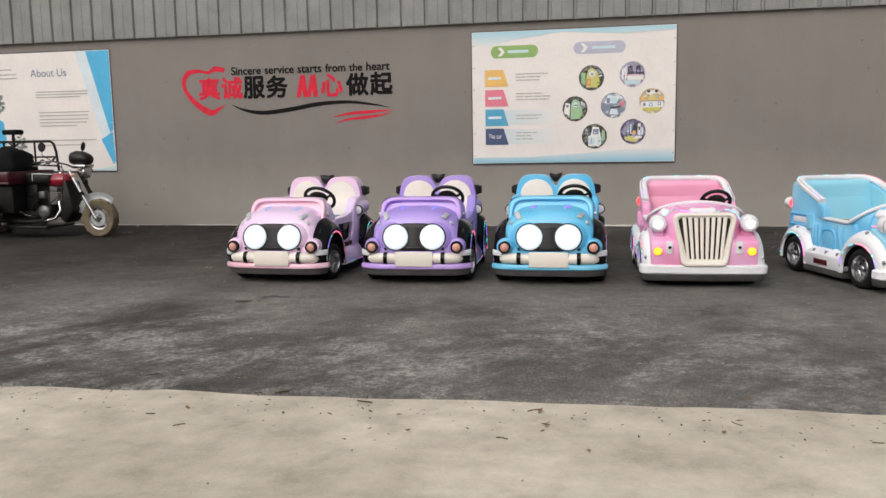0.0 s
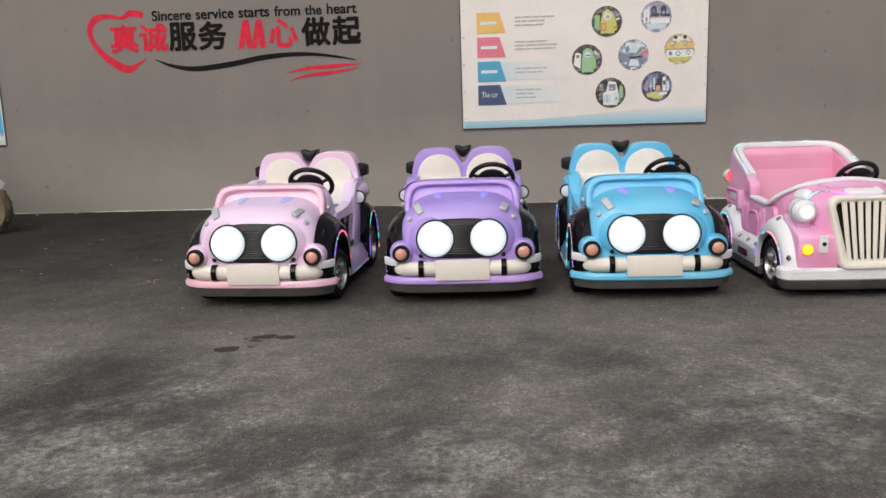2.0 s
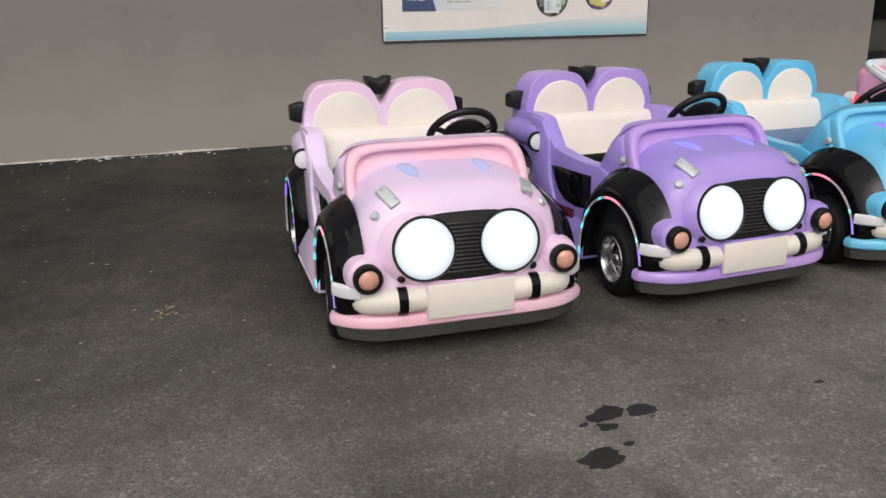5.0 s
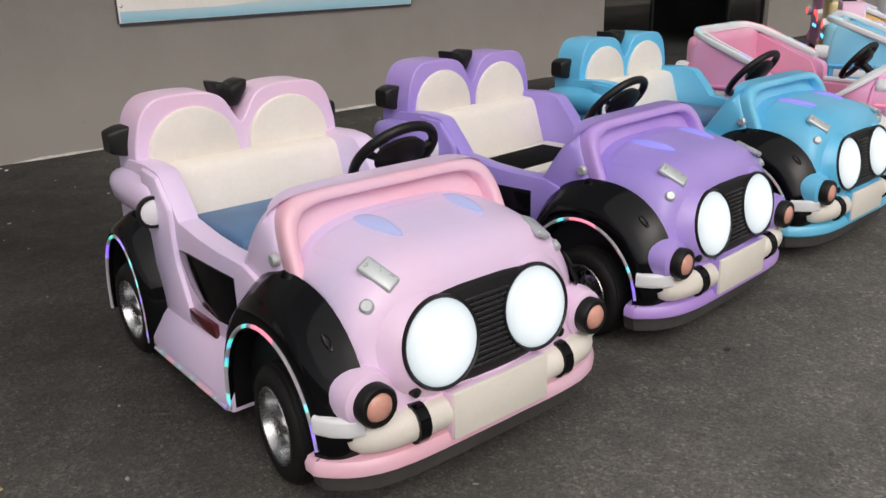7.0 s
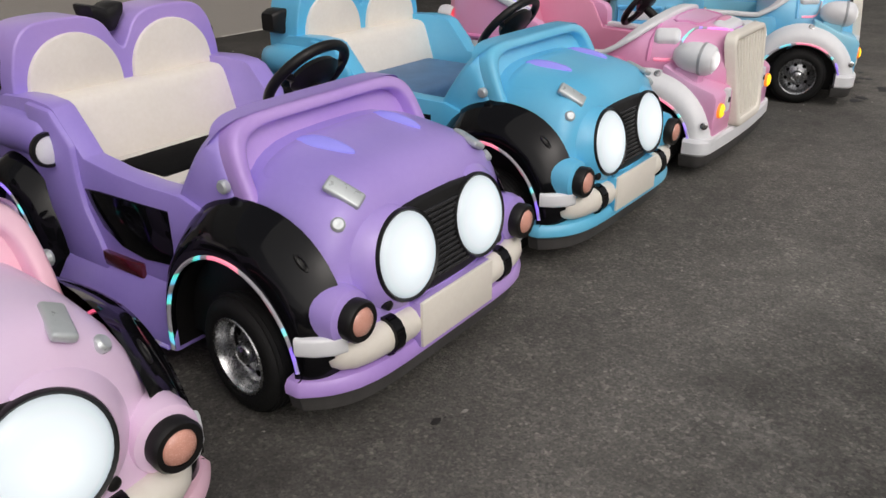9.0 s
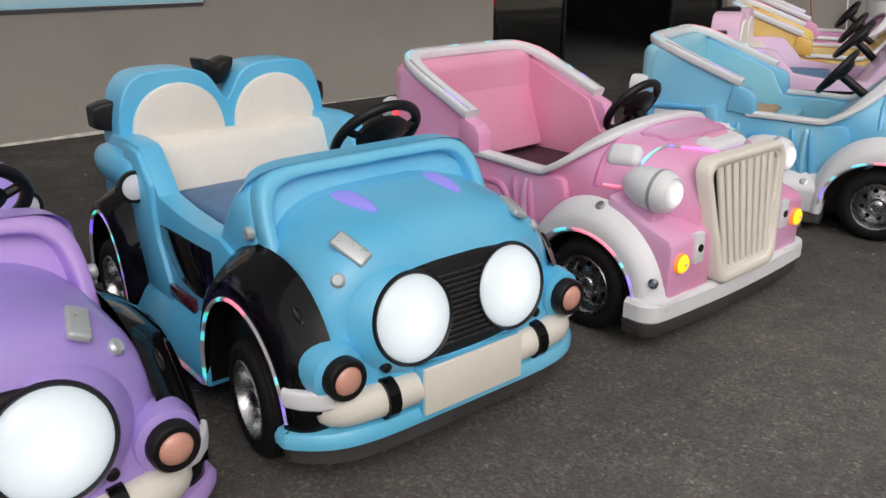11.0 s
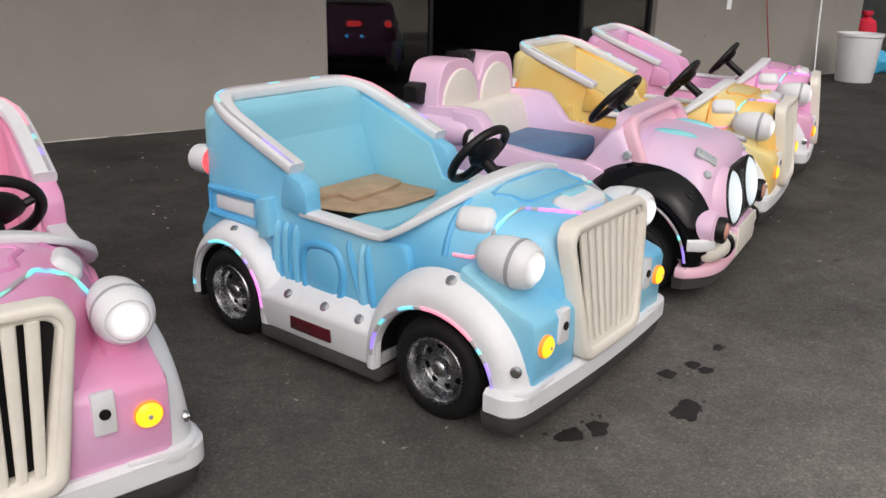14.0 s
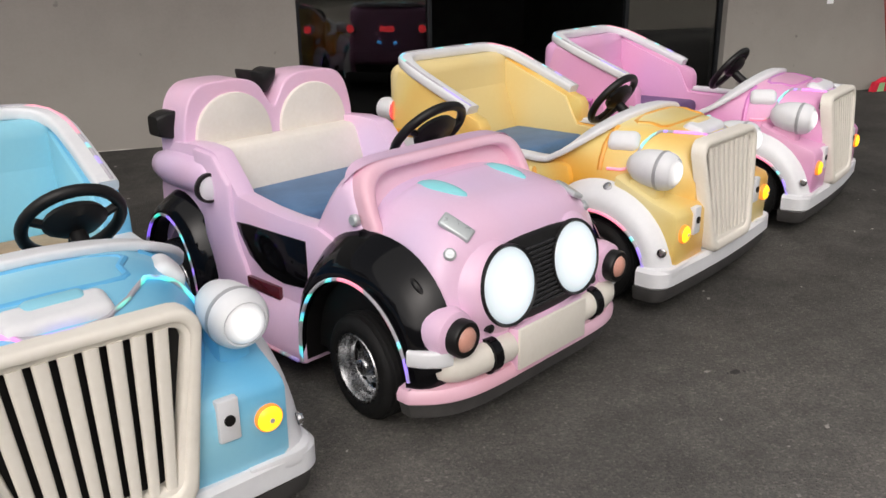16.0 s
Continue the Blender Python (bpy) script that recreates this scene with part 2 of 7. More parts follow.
def wall_material():
    m, nt, b = nodes_of("grey_render")
    wide = noise_node(nt, 0.5, 5, 0.6)
    fine = noise_node(nt, 40, 6, 0.7)
    run = noise_node(nt, 1.2, 5, 0.6, stretch=(2.5, 1, 0.25))
    c1 = ramp(nt, wide.outputs[0], [(0.3, (0.206, 0.187, 0.170)), (0.7, (0.238, 0.217, 0.199))])
    c2 = ramp(nt, run.outputs[0], [(0.3, (0.96, 0.96, 0.96)), (0.7, (1.02, 1.02, 1.02))])
    c = mix(nt, 1.0, c1.outputs[0], c2.outputs[0], "MULTIPLY")
    c = mix(nt, 0.15, c, fine.outputs[0], "SOFT_LIGHT")
    # Light on the lower wall painted in as paler colour, fading upwards unevenly
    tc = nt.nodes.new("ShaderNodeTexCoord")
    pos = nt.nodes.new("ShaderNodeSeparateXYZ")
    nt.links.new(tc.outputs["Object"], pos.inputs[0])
    fade_noise = noise_node(nt, 1.6, 6, 0.7)
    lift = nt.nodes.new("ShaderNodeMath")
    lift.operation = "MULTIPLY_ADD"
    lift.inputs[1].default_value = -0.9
    nt.links.new(fade_noise.outputs[0], lift.inputs[0])
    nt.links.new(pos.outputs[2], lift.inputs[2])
    low_light = nt.nodes.new("ShaderNodeMapRange")
    low_light.inputs["From Min"].default_value = 0.85
    low_light.inputs["From Max"].default_value = -0.1
    low_light.inputs["To Max"].default_value = 0.50
    nt.links.new(lift.outputs[0], low_light.inputs["Value"])
    c = mix(nt, low_light.outputs[0], c, (0.375, 0.355, 0.318))
    # Small dark knocks and splashes
    spot = noise_node(nt, 7.0, 2, 0.5)
    knocks = ramp(nt, spot.outputs[0], [(0.24, (0.62, 0.62, 0.62)), (0.29, (1, 1, 1))])
    c = mix(nt, 1.0, c, knocks.outputs[0], "MULTIPLY")
    nt.links.new(c, b.inputs["Base Color"])
    b.inputs["Roughness"].default_value = 0.8
    bump(nt, b, fine.outputs[0], 0.12, 0.004)
    return m


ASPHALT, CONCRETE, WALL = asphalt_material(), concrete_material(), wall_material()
PINK = paint("pink_lilac_paint", (0.81, 0.645, 0.87), (0.75, 0.645, 0.92), blush=(0.87, 0.61, 0.79))
ROSE = paint("rose_lilac_paint", (0.84, 0.58, 0.77), (0.78, 0.60, 0.84), blush=(0.87, 0.55, 0.72))
PURPLE = paint("purple_paint", (0.335, 0.25, 0.70), (0.40, 0.305, 0.79), blush=(0.47, 0.33, 0.76))
BLUE = paint("sky_blue_paint", (0.10, 0.50, 0.80), (0.16, 0.56, 0.84))
PINK_TRIM = paint("pink_trim_paint", (0.87, 0.50, 0.60), (0.86, 0.57, 0.70))
PURPLE_TRIM = paint("purple_trim_paint", (0.46, 0.29, 0.74), (0.54, 0.36, 0.78))
BLUE_TRIM = paint("blue_trim_paint", (0.13, 0.54, 0.81), (0.20, 0.61, 0.85))
JEEP_PINK = paint("jeep_pink_paint", (0.84, 0.31, 0.52), (0.83, 0.40, 0.65), (0.82, 0.48, 0.72))
JEEP_BLUE = paint("jeep_blue_paint", (0.13, 0.50, 0.82), (0.24, 0.62, 0.86), (0.36, 0.72, 0.88))
JEEP_YELLOW = paint("jeep_yellow_paint", (0.88, 0.43, 0.04), (0.87, 0.66, 0.22), (0.87, 0.75, 0.38))
JEEP_ORCHID = paint("jeep_orchid_paint", (0.80, 0.36, 0.64), (0.84, 0.44, 0.65))
DEEP_PINK = paint("deep_pink_spray", (0.78, 0.24, 0.48), (0.75, 0.31, 0.60))
DEEP_BLUE = paint("deep_blue_spray", (0.09, 0.43, 0.79), (0.15, 0.52, 0.84))
DEEP_YELLOW = paint("deep_orange_spray", (0.88, 0.36, 0.03), (0.87, 0.45, 0.06))
DEEP_ORCHID = paint("deep_orchid_spray", (0.74, 0.20, 0.52), (0.66, 0.24, 0.62))
IN_PINK = paint("inside_pink_paint", (0.82, 0.33, 0.50), (0.83, 0.38, 0.55))
IN_BLUE = paint("inside_blue_paint", (0.26, 0.62, 0.78), (0.30, 0.66, 0.80))
IN_YELLOW = paint("inside_yellow_paint", (0.85, 0.66, 0.28), (0.85, 0.70, 0.34))
IN_ORCHID = paint("inside_orchid_paint", (0.84, 0.42, 0.66), (0.79, 0.42, 0.70))
WHITE = plain("white_moulded_plastic", (0.815, 0.825, 0.85), 0.36, vary=0.05, scale=3)
CREAM = plain("cream_plastic", (0.84, 0.795, 0.71), 0.45, vary=0.05, scale=4)
SEAT_CREAM = plain("cream_vinyl", (0.83, 0.785, 0.71), 0.55, vary=0.04, scale=4)
BLUE_PAD = plain("slate_blue_vinyl", (0.10, 0.20, 0.36), 0.55, vary=0.12, scale=8, grain=0.2)
PURPLE_PAD = plain("dark_purple_vinyl", (0.12, 0.07, 0.20), 0.5, vary=0.1, scale=8)
GLOSS_BLACK = plain("gloss_black_plastic", (0.004, 0.004, 0.005), 0.08, vary=0.15, scale=2, spec=0.24)
BLACK = plain("black_plastic", (0.008, 0.0075, 0.0075), 0.42, vary=0.2, scale=10, spec=0.35)
SLAT = plain("dark_grey_slat", (0.022, 0.022, 0.024), 0.22, vary=0.1, scale=4, spec=0.6)
TYRE = plain("tyre_rubber", (0.010, 0.010, 0.010), 0.65, vary=0.25, scale=12, grain=0.4, spec=0.25)
SKIRT = plain("grey_rubber_skirt", (0.07, 0.067, 0.065), 0.65, vary=0.18, scale=10, grain=0.2)
CHROME = plain("chromed_steel", (0.64, 0.64, 0.65), 0.22, 1.0, vary=0.10, scale=2)
DULL_CHROME = plain("dull_chrome", (0.44, 0.445, 0.455), 0.27, 1.0, vary=0.25, scale=9)
SILVER = plain("silver_plastic", (0.54, 0.58, 0.59), 0.32, 0.35, vary=0.08, scale=3)
SATIN = plain("satin_silver", (0.42, 0.43, 0.45), 0.28, 0.2, vary=0.03, scale=0.1)
# Black for holes that are not cut, their shade put into the colour
HOLE_SHADE = plain("hole_shade_black", (0.006, 0.006, 0.006), 0.9, vary=0.2, scale=9, spec=0.08)
PEACH = plain("peach_lens", (0.72, 0.36, 0.28), 0.25, vary=0.08, scale=20, coat=0.5)
RED_LENS = plain("dark_red_lens", (0.10, 0.012, 0.018), 0.2, vary=0.1, scale=20, coat=0.5)
CARDBOARD = plain("cardboard", (0.46, 0.32, 0.20), 0.85, vary=0.15, scale=9, grain=0.15)
STEEL_GREY = plain("grey_corrugated_steel", (0.225, 0.232, 0.222), 0.55, 0.0, vary=0.15, scale=2)
def lens_material(name, stops, base):
    """A lit lens, brightest in the middle and cooler towards its rim."""
    m, nt, b = nodes_of(name)
    tc = nt.nodes.new("ShaderNodeTexCoord")
    dist = nt.nodes.new("ShaderNodeVectorMath")
    dist.operation = "DISTANCE"
    dist.inputs[1].default_value = (0.5, 0.5, 0.5)
    flat = nt.nodes.new("ShaderNodeVectorMath")
    flat.operation = "MULTIPLY_ADD"
    flat.inputs[1].default_value = (1, 0, 1)
    flat.inputs[2].default_value = (0, 0.5, 0)
    nt.links.new(tc.outputs["Generated"], flat.inputs[0])
    nt.links.new(flat.outputs[0], dist.inputs[0])
    r = ramp(nt, dist.outputs["Value"], stops)
    nt.links.new(r.outputs[0], b.inputs["Emission Color"])
    b.inputs["Emission Strength"].default_value = 1.0
    b.inputs["Base Color"].default_value = base
    b.inputs["Roughness"].default_value = 0.15
    return m


LAMP = lens_material("headlamp_glow", [(0.06, (0.98, 1.03, 1.06)), (0.20, (0.75, 0.83, 0.87)), (0.36, (0.62, 0.70, 0.75)), (0.49, (0.40, 0.47, 0.51))], (0.45, 0.47, 0.48, 1))
AMBER = glow("amber_lamp_glow", (1.0, 0.62, 0.02), 1.3)
RED_GLOW = glow("red_lamp_glow", (1.0, 0.06, 0.07), 2.6)
ORANGE = glow("orange_rim_glow", (1.0, 0.26, 0.03), 0.75)
BLUE_GLOW = glow("blue_lamp_glow", (0.10, 0.45, 1.0), 2.6)
LAMP_SMALL = lens_material("small_lamp_glow", [(0.10, (1.0, 1.0, 1.0)), (0.26, (0.80, 0.80, 0.80)), (0.40, (0.32, 0.32, 0.33)), (0.49, (0.10, 0.10, 0.11))], (0.72, 0.72, 0.72, 1))
TEAL = glow("teal_marker_glow", (0.22, 0.58, 0.62), 0.22)
PERIWINKLE = glow("pale_marker_glow", (0.40, 0.44, 0.72), 0.30)
VIOLET = glow("violet_marker_glow", (0.27, 0.25, 0.74), 0.45)
LED = led("diode_strip", 1.15)
LED_RAIL = led("rail_diode_strip", 0.75, 1.7)
LED_FAINT = led("faint_diode_strip", 0.22, 5.0)


# ---- mesh helpers ----
from mathutils.bvhtree import BVHTree


def part(name, bm, material, parent, label="", smooth=40):
    """Links a bmesh as one mesh object under a thing or a part."""
    bmesh.ops.recalc_face_normals(bm, faces=bm.faces[:])
    me = bpy.data.meshes.new(name)
    bm.to_mesh(me)
    bm.free()
    me.materials.append(material)
    for p in me.polygons:
        p.use_smooth = True
    me.set_sharp_from_angle(angle=radians(smooth))
    ob = new(name, me)
    if parent is not None:
        ob.parent = parent
    if label:
        ob["label"] = label
    return ob


def soften(bm, width, segments=2, angle=30):
    edges = [e for e in bm.edges if len(e.link_faces) == 2 and e.calc_face_angle(0) > radians(angle)]
    if width > 0 and edges:
        bmesh.ops.bevel(bm, geom=edges, offset=width, segments=segments, profile=0.5, affect="EDGES", clamp_overlap=True)
    return bm


def box(x0, x1, y0, y1, z0, z1, bevel=0.0, bm=None, segments=2):
    own = bmesh.new()
    bmesh.ops.create_cube(own, size=1, matrix=Matrix.Translation(((x0 + x1) / 2, (y0 + y1) / 2, (z0 + z1) / 2)) @ Matrix.Diagonal((abs(x1 - x0), abs(y1 - y0), abs(z1 - z0), 1)))
    soften(own, bevel, segments)
    return merge(bm, own)


def merge(bm, own):
    if bm is None:
        return own
    me = bpy.data.meshes.new("tmp")
    own.to_mesh(me)
    own.free()
    bm.from_mesh(me)
    bpy.data.meshes.remove(me)
    return bm


def prism(outline, axis, a, b, bevel=0.0, bm=None, segments=2):
    """An outline in the two other axes (in x, y, z order), drawn out along an axis from a to b."""
    own = bmesh.new()

    def at(p, v):
        return (v, p[0], p[1]) if axis == "x" else (p[0], v, p[1]) if axis == "y" else (p[0], p[1], v)

    va = [own.verts.new(at(p, a)) for p in outline]
    vb = [own.verts.new(at(p, b)) for p in outline]
    own.faces.new(va)
    own.faces.new(vb[::-1])
    n = len(outline)
    for i in range(n):
        own.faces.new((va[i], vb[i], vb[(i + 1) % n], va[(i + 1) % n]))
    bmesh.ops.recalc_face_normals(own, faces=own.faces[:])
    soften(own, bevel, segments)
    return merge(bm, own)


def loft(rings, closed=True, caps=True, bm=None):
    """Skins a row of rings that have equally many points."""
    own = bmesh.new()
    rows = [[own.verts.new(p) for p in ring] for ring in rings]
    n = len(rings[0])
    for r0, r1 in zip(rows, rows[1:]):
        for i in range(n if closed else n - 1):
            j = (i + 1) % n
            own.faces.new((r0[i], r0[j], r1[j], r1[i]))
    if caps and closed:
        own.faces.new(rows[0])
        own.faces.new(rows[-1][::-1])
    return merge(bm, own)


def sweep(path, profile, closed=False, up=(0, 0, 1), bm=None):
    """Carries a profile of (outward, up) points along a path; outward is to the right of the way."""
    pts = [Vector(p) for p in path]
    n = len(pts)
    up = Vector(up)
    rings = []
    for i, p in enumerate(pts):
        a = pts[(i - 1) % n] if closed or i else pts[0]
        b = pts[(i + 1) % n] if closed or i < n - 1 else pts[-1]
        way = (b - a).normalized()
        side = way.cross(up).normalized()
        over = side.cross(way).normalized()
        rings.append([p + side * u + over * v for u, v in profile])
    if closed:
        rings.append(rings[0])
    own = loft(rings, True, not closed)
    if closed:
        bmesh.ops.remove_doubles(own, verts=own.verts[:], dist=1e-5)
    return merge(bm, own)


def circle(r, n=10, squash=1.0):
    return [(r * math.cos(2 * math.pi * i / n), r * squash * math.sin(2 * math.pi * i / n)) for i in range(n)]


def rounded(w, h, r, n=3):
    """A rounded rectangle round the origin."""
    out = []
    for cx, cy, a0 in ((w / 2 - r, h / 2 - r, 0), (-w / 2 + r, h / 2 - r, 90), (-w / 2 + r, -h / 2 + r, 180), (w / 2 - r, -h / 2 + r, 270)):
        for i in range(n + 1):
            a = radians(a0 + 90 * i / n)
            out.append((cx + r * math.cos(a), cy + r * math.sin(a)))
    return out


def tube(path, r, n=8, closed=False, bm=None):
    """A round tube along any path."""
    pts = [Vector(p) for p in path]
    m = len(pts)
    rings = []
    ref = None
    for i, p in enumerate(pts):
        a = pts[(i - 1) % m] if closed or i else pts[0]
        b = pts[(i + 1) % m] if closed or i < m - 1 else pts[-1]
        way = (b - a).normalized()
        if ref is None:
            ref = way.orthogonal().normalized()
        ref = (ref - way * ref.dot(way)).normalized()
        other = way.cross(ref)
        rings.append([p + ref * (r * math.cos(2 * math.pi * k / n)) + other * (r * math.sin(2 * math.pi * k / n)) for k in range(n)])
    if closed:
        rings.append(rings[0])
    own = loft(rings, True, not closed)
    if closed:
        bmesh.ops.remove_doubles(own, verts=own.verts[:], dist=1e-5)
    return merge(bm, own)


def lathe(profile, m=None, n=28, bm=None):
    """Turns (radius, height) points round z, then lays the result by a matrix."""
    own = bmesh.new()
    rings = []
    for r, h in profile:
        if r < 1e-6:
            rings.append([own.verts.new((0, 0, h))])
        else:
            rings.append([own.verts.new((r * math.cos(2 * math.pi * i / n), r * math.sin(2 * math.pi * i / n), h)) for i in range(n)])
    for a, b in zip(rings, rings[1:]):
        for i in range(n):
            j = (i + 1) % n
            if len(a) == 1 and len(b) == 1:
                continue
            if len(a) == 1:
                own.faces.new((a[0], b[i], b[j]))
            elif len(b) == 1:
                own.faces.new((a[i], a[j], b[0]))
            else:
                own.faces.new((a[i], a[j], b[j], b[i]))
    if m is not None:
        own.transform(m)
    return merge(bm, own)


TO_FRONT = Matrix.Rotation(radians(90), 4, "X")  # z axis turned to -y


def outward(side):
    """Turns the z axis to +x or -x."""
    return Matrix.Rotation(radians(90 * side), 4, "Y")


def arch(y, w, zb, zt, e=3.0, n=22, bow=0.0, tip=0.0):
    """A section across a bonnet, open at its foot."""
    ring = []
    for i in range(n + 1):
        a = math.pi * (1 - i / n)
        c, s = math.cos(a), max(0.0, math.sin(a))
        x = w * math.copysign(abs(c) ** (2 / e), c)
        z = zb + (zt - zb) * s ** (2 / e)
        ring.append((x, y + bow * (x / w) ** 2 + tip * (z - 0.30), z))
    return ring


def flowing(points, n=4, closed=False):
    """A smooth line through points of any dimension."""
    m = len(points)
    out = []
    for i in range(m if closed else m - 1):
        if closed:
            k = [points[(i + j) % m] for j in (-1, 0, 1, 2)]
        else:
            k = [points[max(0, i - 1)], points[i], points[i + 1], points[min(m - 1, i + 2)]]
        for j in range(n):
            t = j / n
            out.append(tuple(0.5 * (2 * b + (c - a) * t + (2 * a - 5 * b + 4 * c - d) * t * t + (3 * b - a - 3 * c + d) * t ** 3) for a, b, c, d in zip(*k)))
    return out if closed else out + [tuple(points[-1])]


def stick(tree, p, along=(0, -1, 0), lift=0.0):
    """A pose on the nearest point of a surface: z is its normal, y lies along the given way."""
    place, normal, _, _ = tree.find_nearest(Vector(p))
    y = Vector(along)
    y = (y - normal * y.dot(normal)).normalized()
    x = y.cross(normal).normalized()
    rot = Matrix((x, y, normal)).transposed().to_4x4()
    return Matrix.Translation(place + normal * lift) @ rot


def lean_back(bm, k, z0):
    bm.transform(Matrix(((1, 0, 0, 0), (0, 1, k, -k * z0), (0, 0, 1, 0), (0, 0, 0, 1))))
    return bm


def thing(name, label, category, m, group="", kind=""):
    ob = tagged(new(name), label, category, group, kind)
    ob.matrix_world = m
    return ob


# ---- parts that both kinds of car have ----
def wheel(parent, x, y, r=0.187, side=1, width=0.145, steer=0.0):
    """A fat little tyre on a chromed rim with eight round holes and a hub cap."""
    m = Matrix.Translation((x, y, r)) @ Matrix.Rotation(radians(steer), 4, "Z") @ outward(side)
    h = width / 2
    prof = [(0.115, -h * 0.8), (0.132, -h), (r - 0.03, -h), (r - 0.010, -h * 0.80), (r, -h * 0.5), (r, h * 0.5), (r - 0.010, h * 0.80), (r - 0.022, h * 0.94), (r - 0.034, h), (0.137, h * 0.98), (0.128, h * 0.95), (0.118, h * 0.8), (0.108, 0), (0.115, -h * 0.8)]
    ob = part("wheel", lathe(prof, m, 36), TYRE, parent, "black rubber tyre on a chromed rim")
    grooves = None
    for k in (-0.48, -0.24, 0.0, 0.24, 0.48, 0.66):
        o = r - (0.006 if k > 0.6 else 0.0)
        grooves = lathe([(o - 0.002, h * k - 0.005), (o + 0.003, h * k - 0.003), (o + 0.003, h * k + 0.003), (o - 0.002, h * k + 0.005)], m, 36, grooves)
    part("tread", grooves, TYRE, ob)
    rim = lathe([(0.118, h * 0.74), (0.124, h * 0.90), (0.121, h * 0.97), (0.114, h * 0.94), (0.108, h * 0.72), (0.105, h * 0.34), (0.101, h * 0.10), (0.094, h * 0.02), (0.088, h * 0.10), (0.060, h * 0.22), (0.040, h * 0.26), (0.036, h * 0.30), (0.034, h * 0.62), (0.028, h * 0.74), (0.014, h * 0.80), (0, h * 0.81)], m, 36)
    part("rim", rim, DULL_CHROME, ob, "dull chromed steel rim")
    # Black discs stand in for the shaded rim holes
    for k in range(8):
        a = 2 * math.pi * (k + 0.3) / 8
        c = m @ Matrix.Translation((0.073 * math.cos(a), 0.073 * math.sin(a), h * 0.15))
        part("rim_hole_disc", lathe([(0.0125, -0.004), (0.0125, 0.0035), (0, 0.004)], c, 12), HOLE_SHADE, ob)
    for k in range(5):
        a = 2 * math.pi * k / 5
        c = m @ Matrix.Translation((0.048 * math.cos(a), 0.048 * math.sin(a), h * 0.22))
        part("wheel_nut", lathe([(0.0065, 0.0), (0.0065, 0.009), (0.004, 0.012), (0, 0.012)], c, 6), DULL_CHROME, ob)
    return ob


def steering_wheel(parent, c, r, lean, stem):
    """Rim, three spokes, boss and column; lean tips the wheel's face towards the seat."""
    m = Matrix.Translation(c) @ Matrix.Rotation(radians(lean), 4, "X")
    rim = tube([m @ Vector((r * math.cos(a), r * math.sin(a), 0)) for a in [2 * math.pi * i / 32 for i in range(32)]], 0.019, 10, True)
    ob = part("steering_wheel", rim, BLACK, parent, "black plastic steering wheel")
    for a in (200, 340, 90):
        d = Vector((math.cos(radians(a)), math.sin(radians(a)), 0))
        part("spoke", tube([m @ (d * 0.03 + Vector((0, 0, -0.02))), m @ (d * r * 0.6 + Vector((0, 0, -0.015))), m @ (d * r)], 0.014, 8, False), BLACK, ob)
    pad = Matrix.Translation(c) @ Matrix.Rotation(radians(lean), 4, "X") @ Matrix.Translation((0, -r * 0.22, 0)) @ Matrix.Diagonal((r * 0.66 / 0.1, r * 0.52 / 0.1, 1, 1))
    part("boss", lathe([(0.0, -0.05), (0.07, -0.045), (0.1, -0.022), (0.092, -0.004), (0.06, 0.008), (0, 0.012)], pad, 24), BLACK, ob)
    part("column", tube([m @ Vector((0, 0, -0.03)), m @ Vector((0, 0, -stem))], 0.026, 10), BLACK, ob)
    return ob


def wheel_arch(side, cy, cz, a_f, a_r, b, A_f, A_r, B, x_out, x_in, foot_f, foot_r, bulge=0.012, inner=0.10, start=0.0, power=2.0, drop=2.4):
    """A mudguard: from the wheel's opening out over a rounded shoulder to the body."""
    rings = []
    n = 26
    for i in range(n + 1):
        t = start + (math.pi - start) * i / n  # 0 is the front, pi the rear
        c, s = math.cos(t), max(0.0, math.sin(t))
        y0, z0 = cy - c * (a_f if c > 0 else a_r), cz + s * b
        e = 2 / power
        y1, z1 = cy - math.copysign(abs(c) ** e, c) * (A_f if c > 0 else A_r), cz + s ** e * B
        ring = [(side * (x_out - inner), y0, z0), (side * (x_out - 0.012), y0, z0)]
        for k, u in enumerate((0.04, 0.2, 0.4, 0.6, 0.8, 0.93, 1.0)):
            x = x_out + bulge * math.sin(math.pi * min(1, u * 1.6)) - (x_out - x_in) * u ** drop
            ring.append((side * x, y0 + (y1 - y0) * u, z0 + (z1 - z0) * u))
        rings.append(ring)
    # straight feet under both ends
    first, last = rings[0], rings[-1]
    if foot_f is not None:
        rings.insert(0, [(x, y, foot_f + (z - z) * 0) for x, y, z in first])
    if foot_r is not None:
        rings.append([(x, y, foot_r) for x, y, z in last])
    return loft(rings, False, False)


def arch_liner(side, cy, cz, a_f, a_r, b, x_out, x_in):
    """The inside of a wheel arch, in black to stand in for its shade."""
    rings = []
    for i in range(21):
        t = math.pi * i / 20
        c, s = math.cos(t), math.sin(t)
        y, z = cy - c * (a_f if c > 0 else a_r), cz + s * b
        rings.append([(side * x_out, y, z), (side * x_in, y, z), (side * x_in, cy, cz)])
    rings.insert(0, [(x, y, z - 0.06) for x, y, z in rings[0]])
    rings.append([(x, y, z - 0.06) for x, y, z in rings[-1]])
    return loft(rings, False, False)


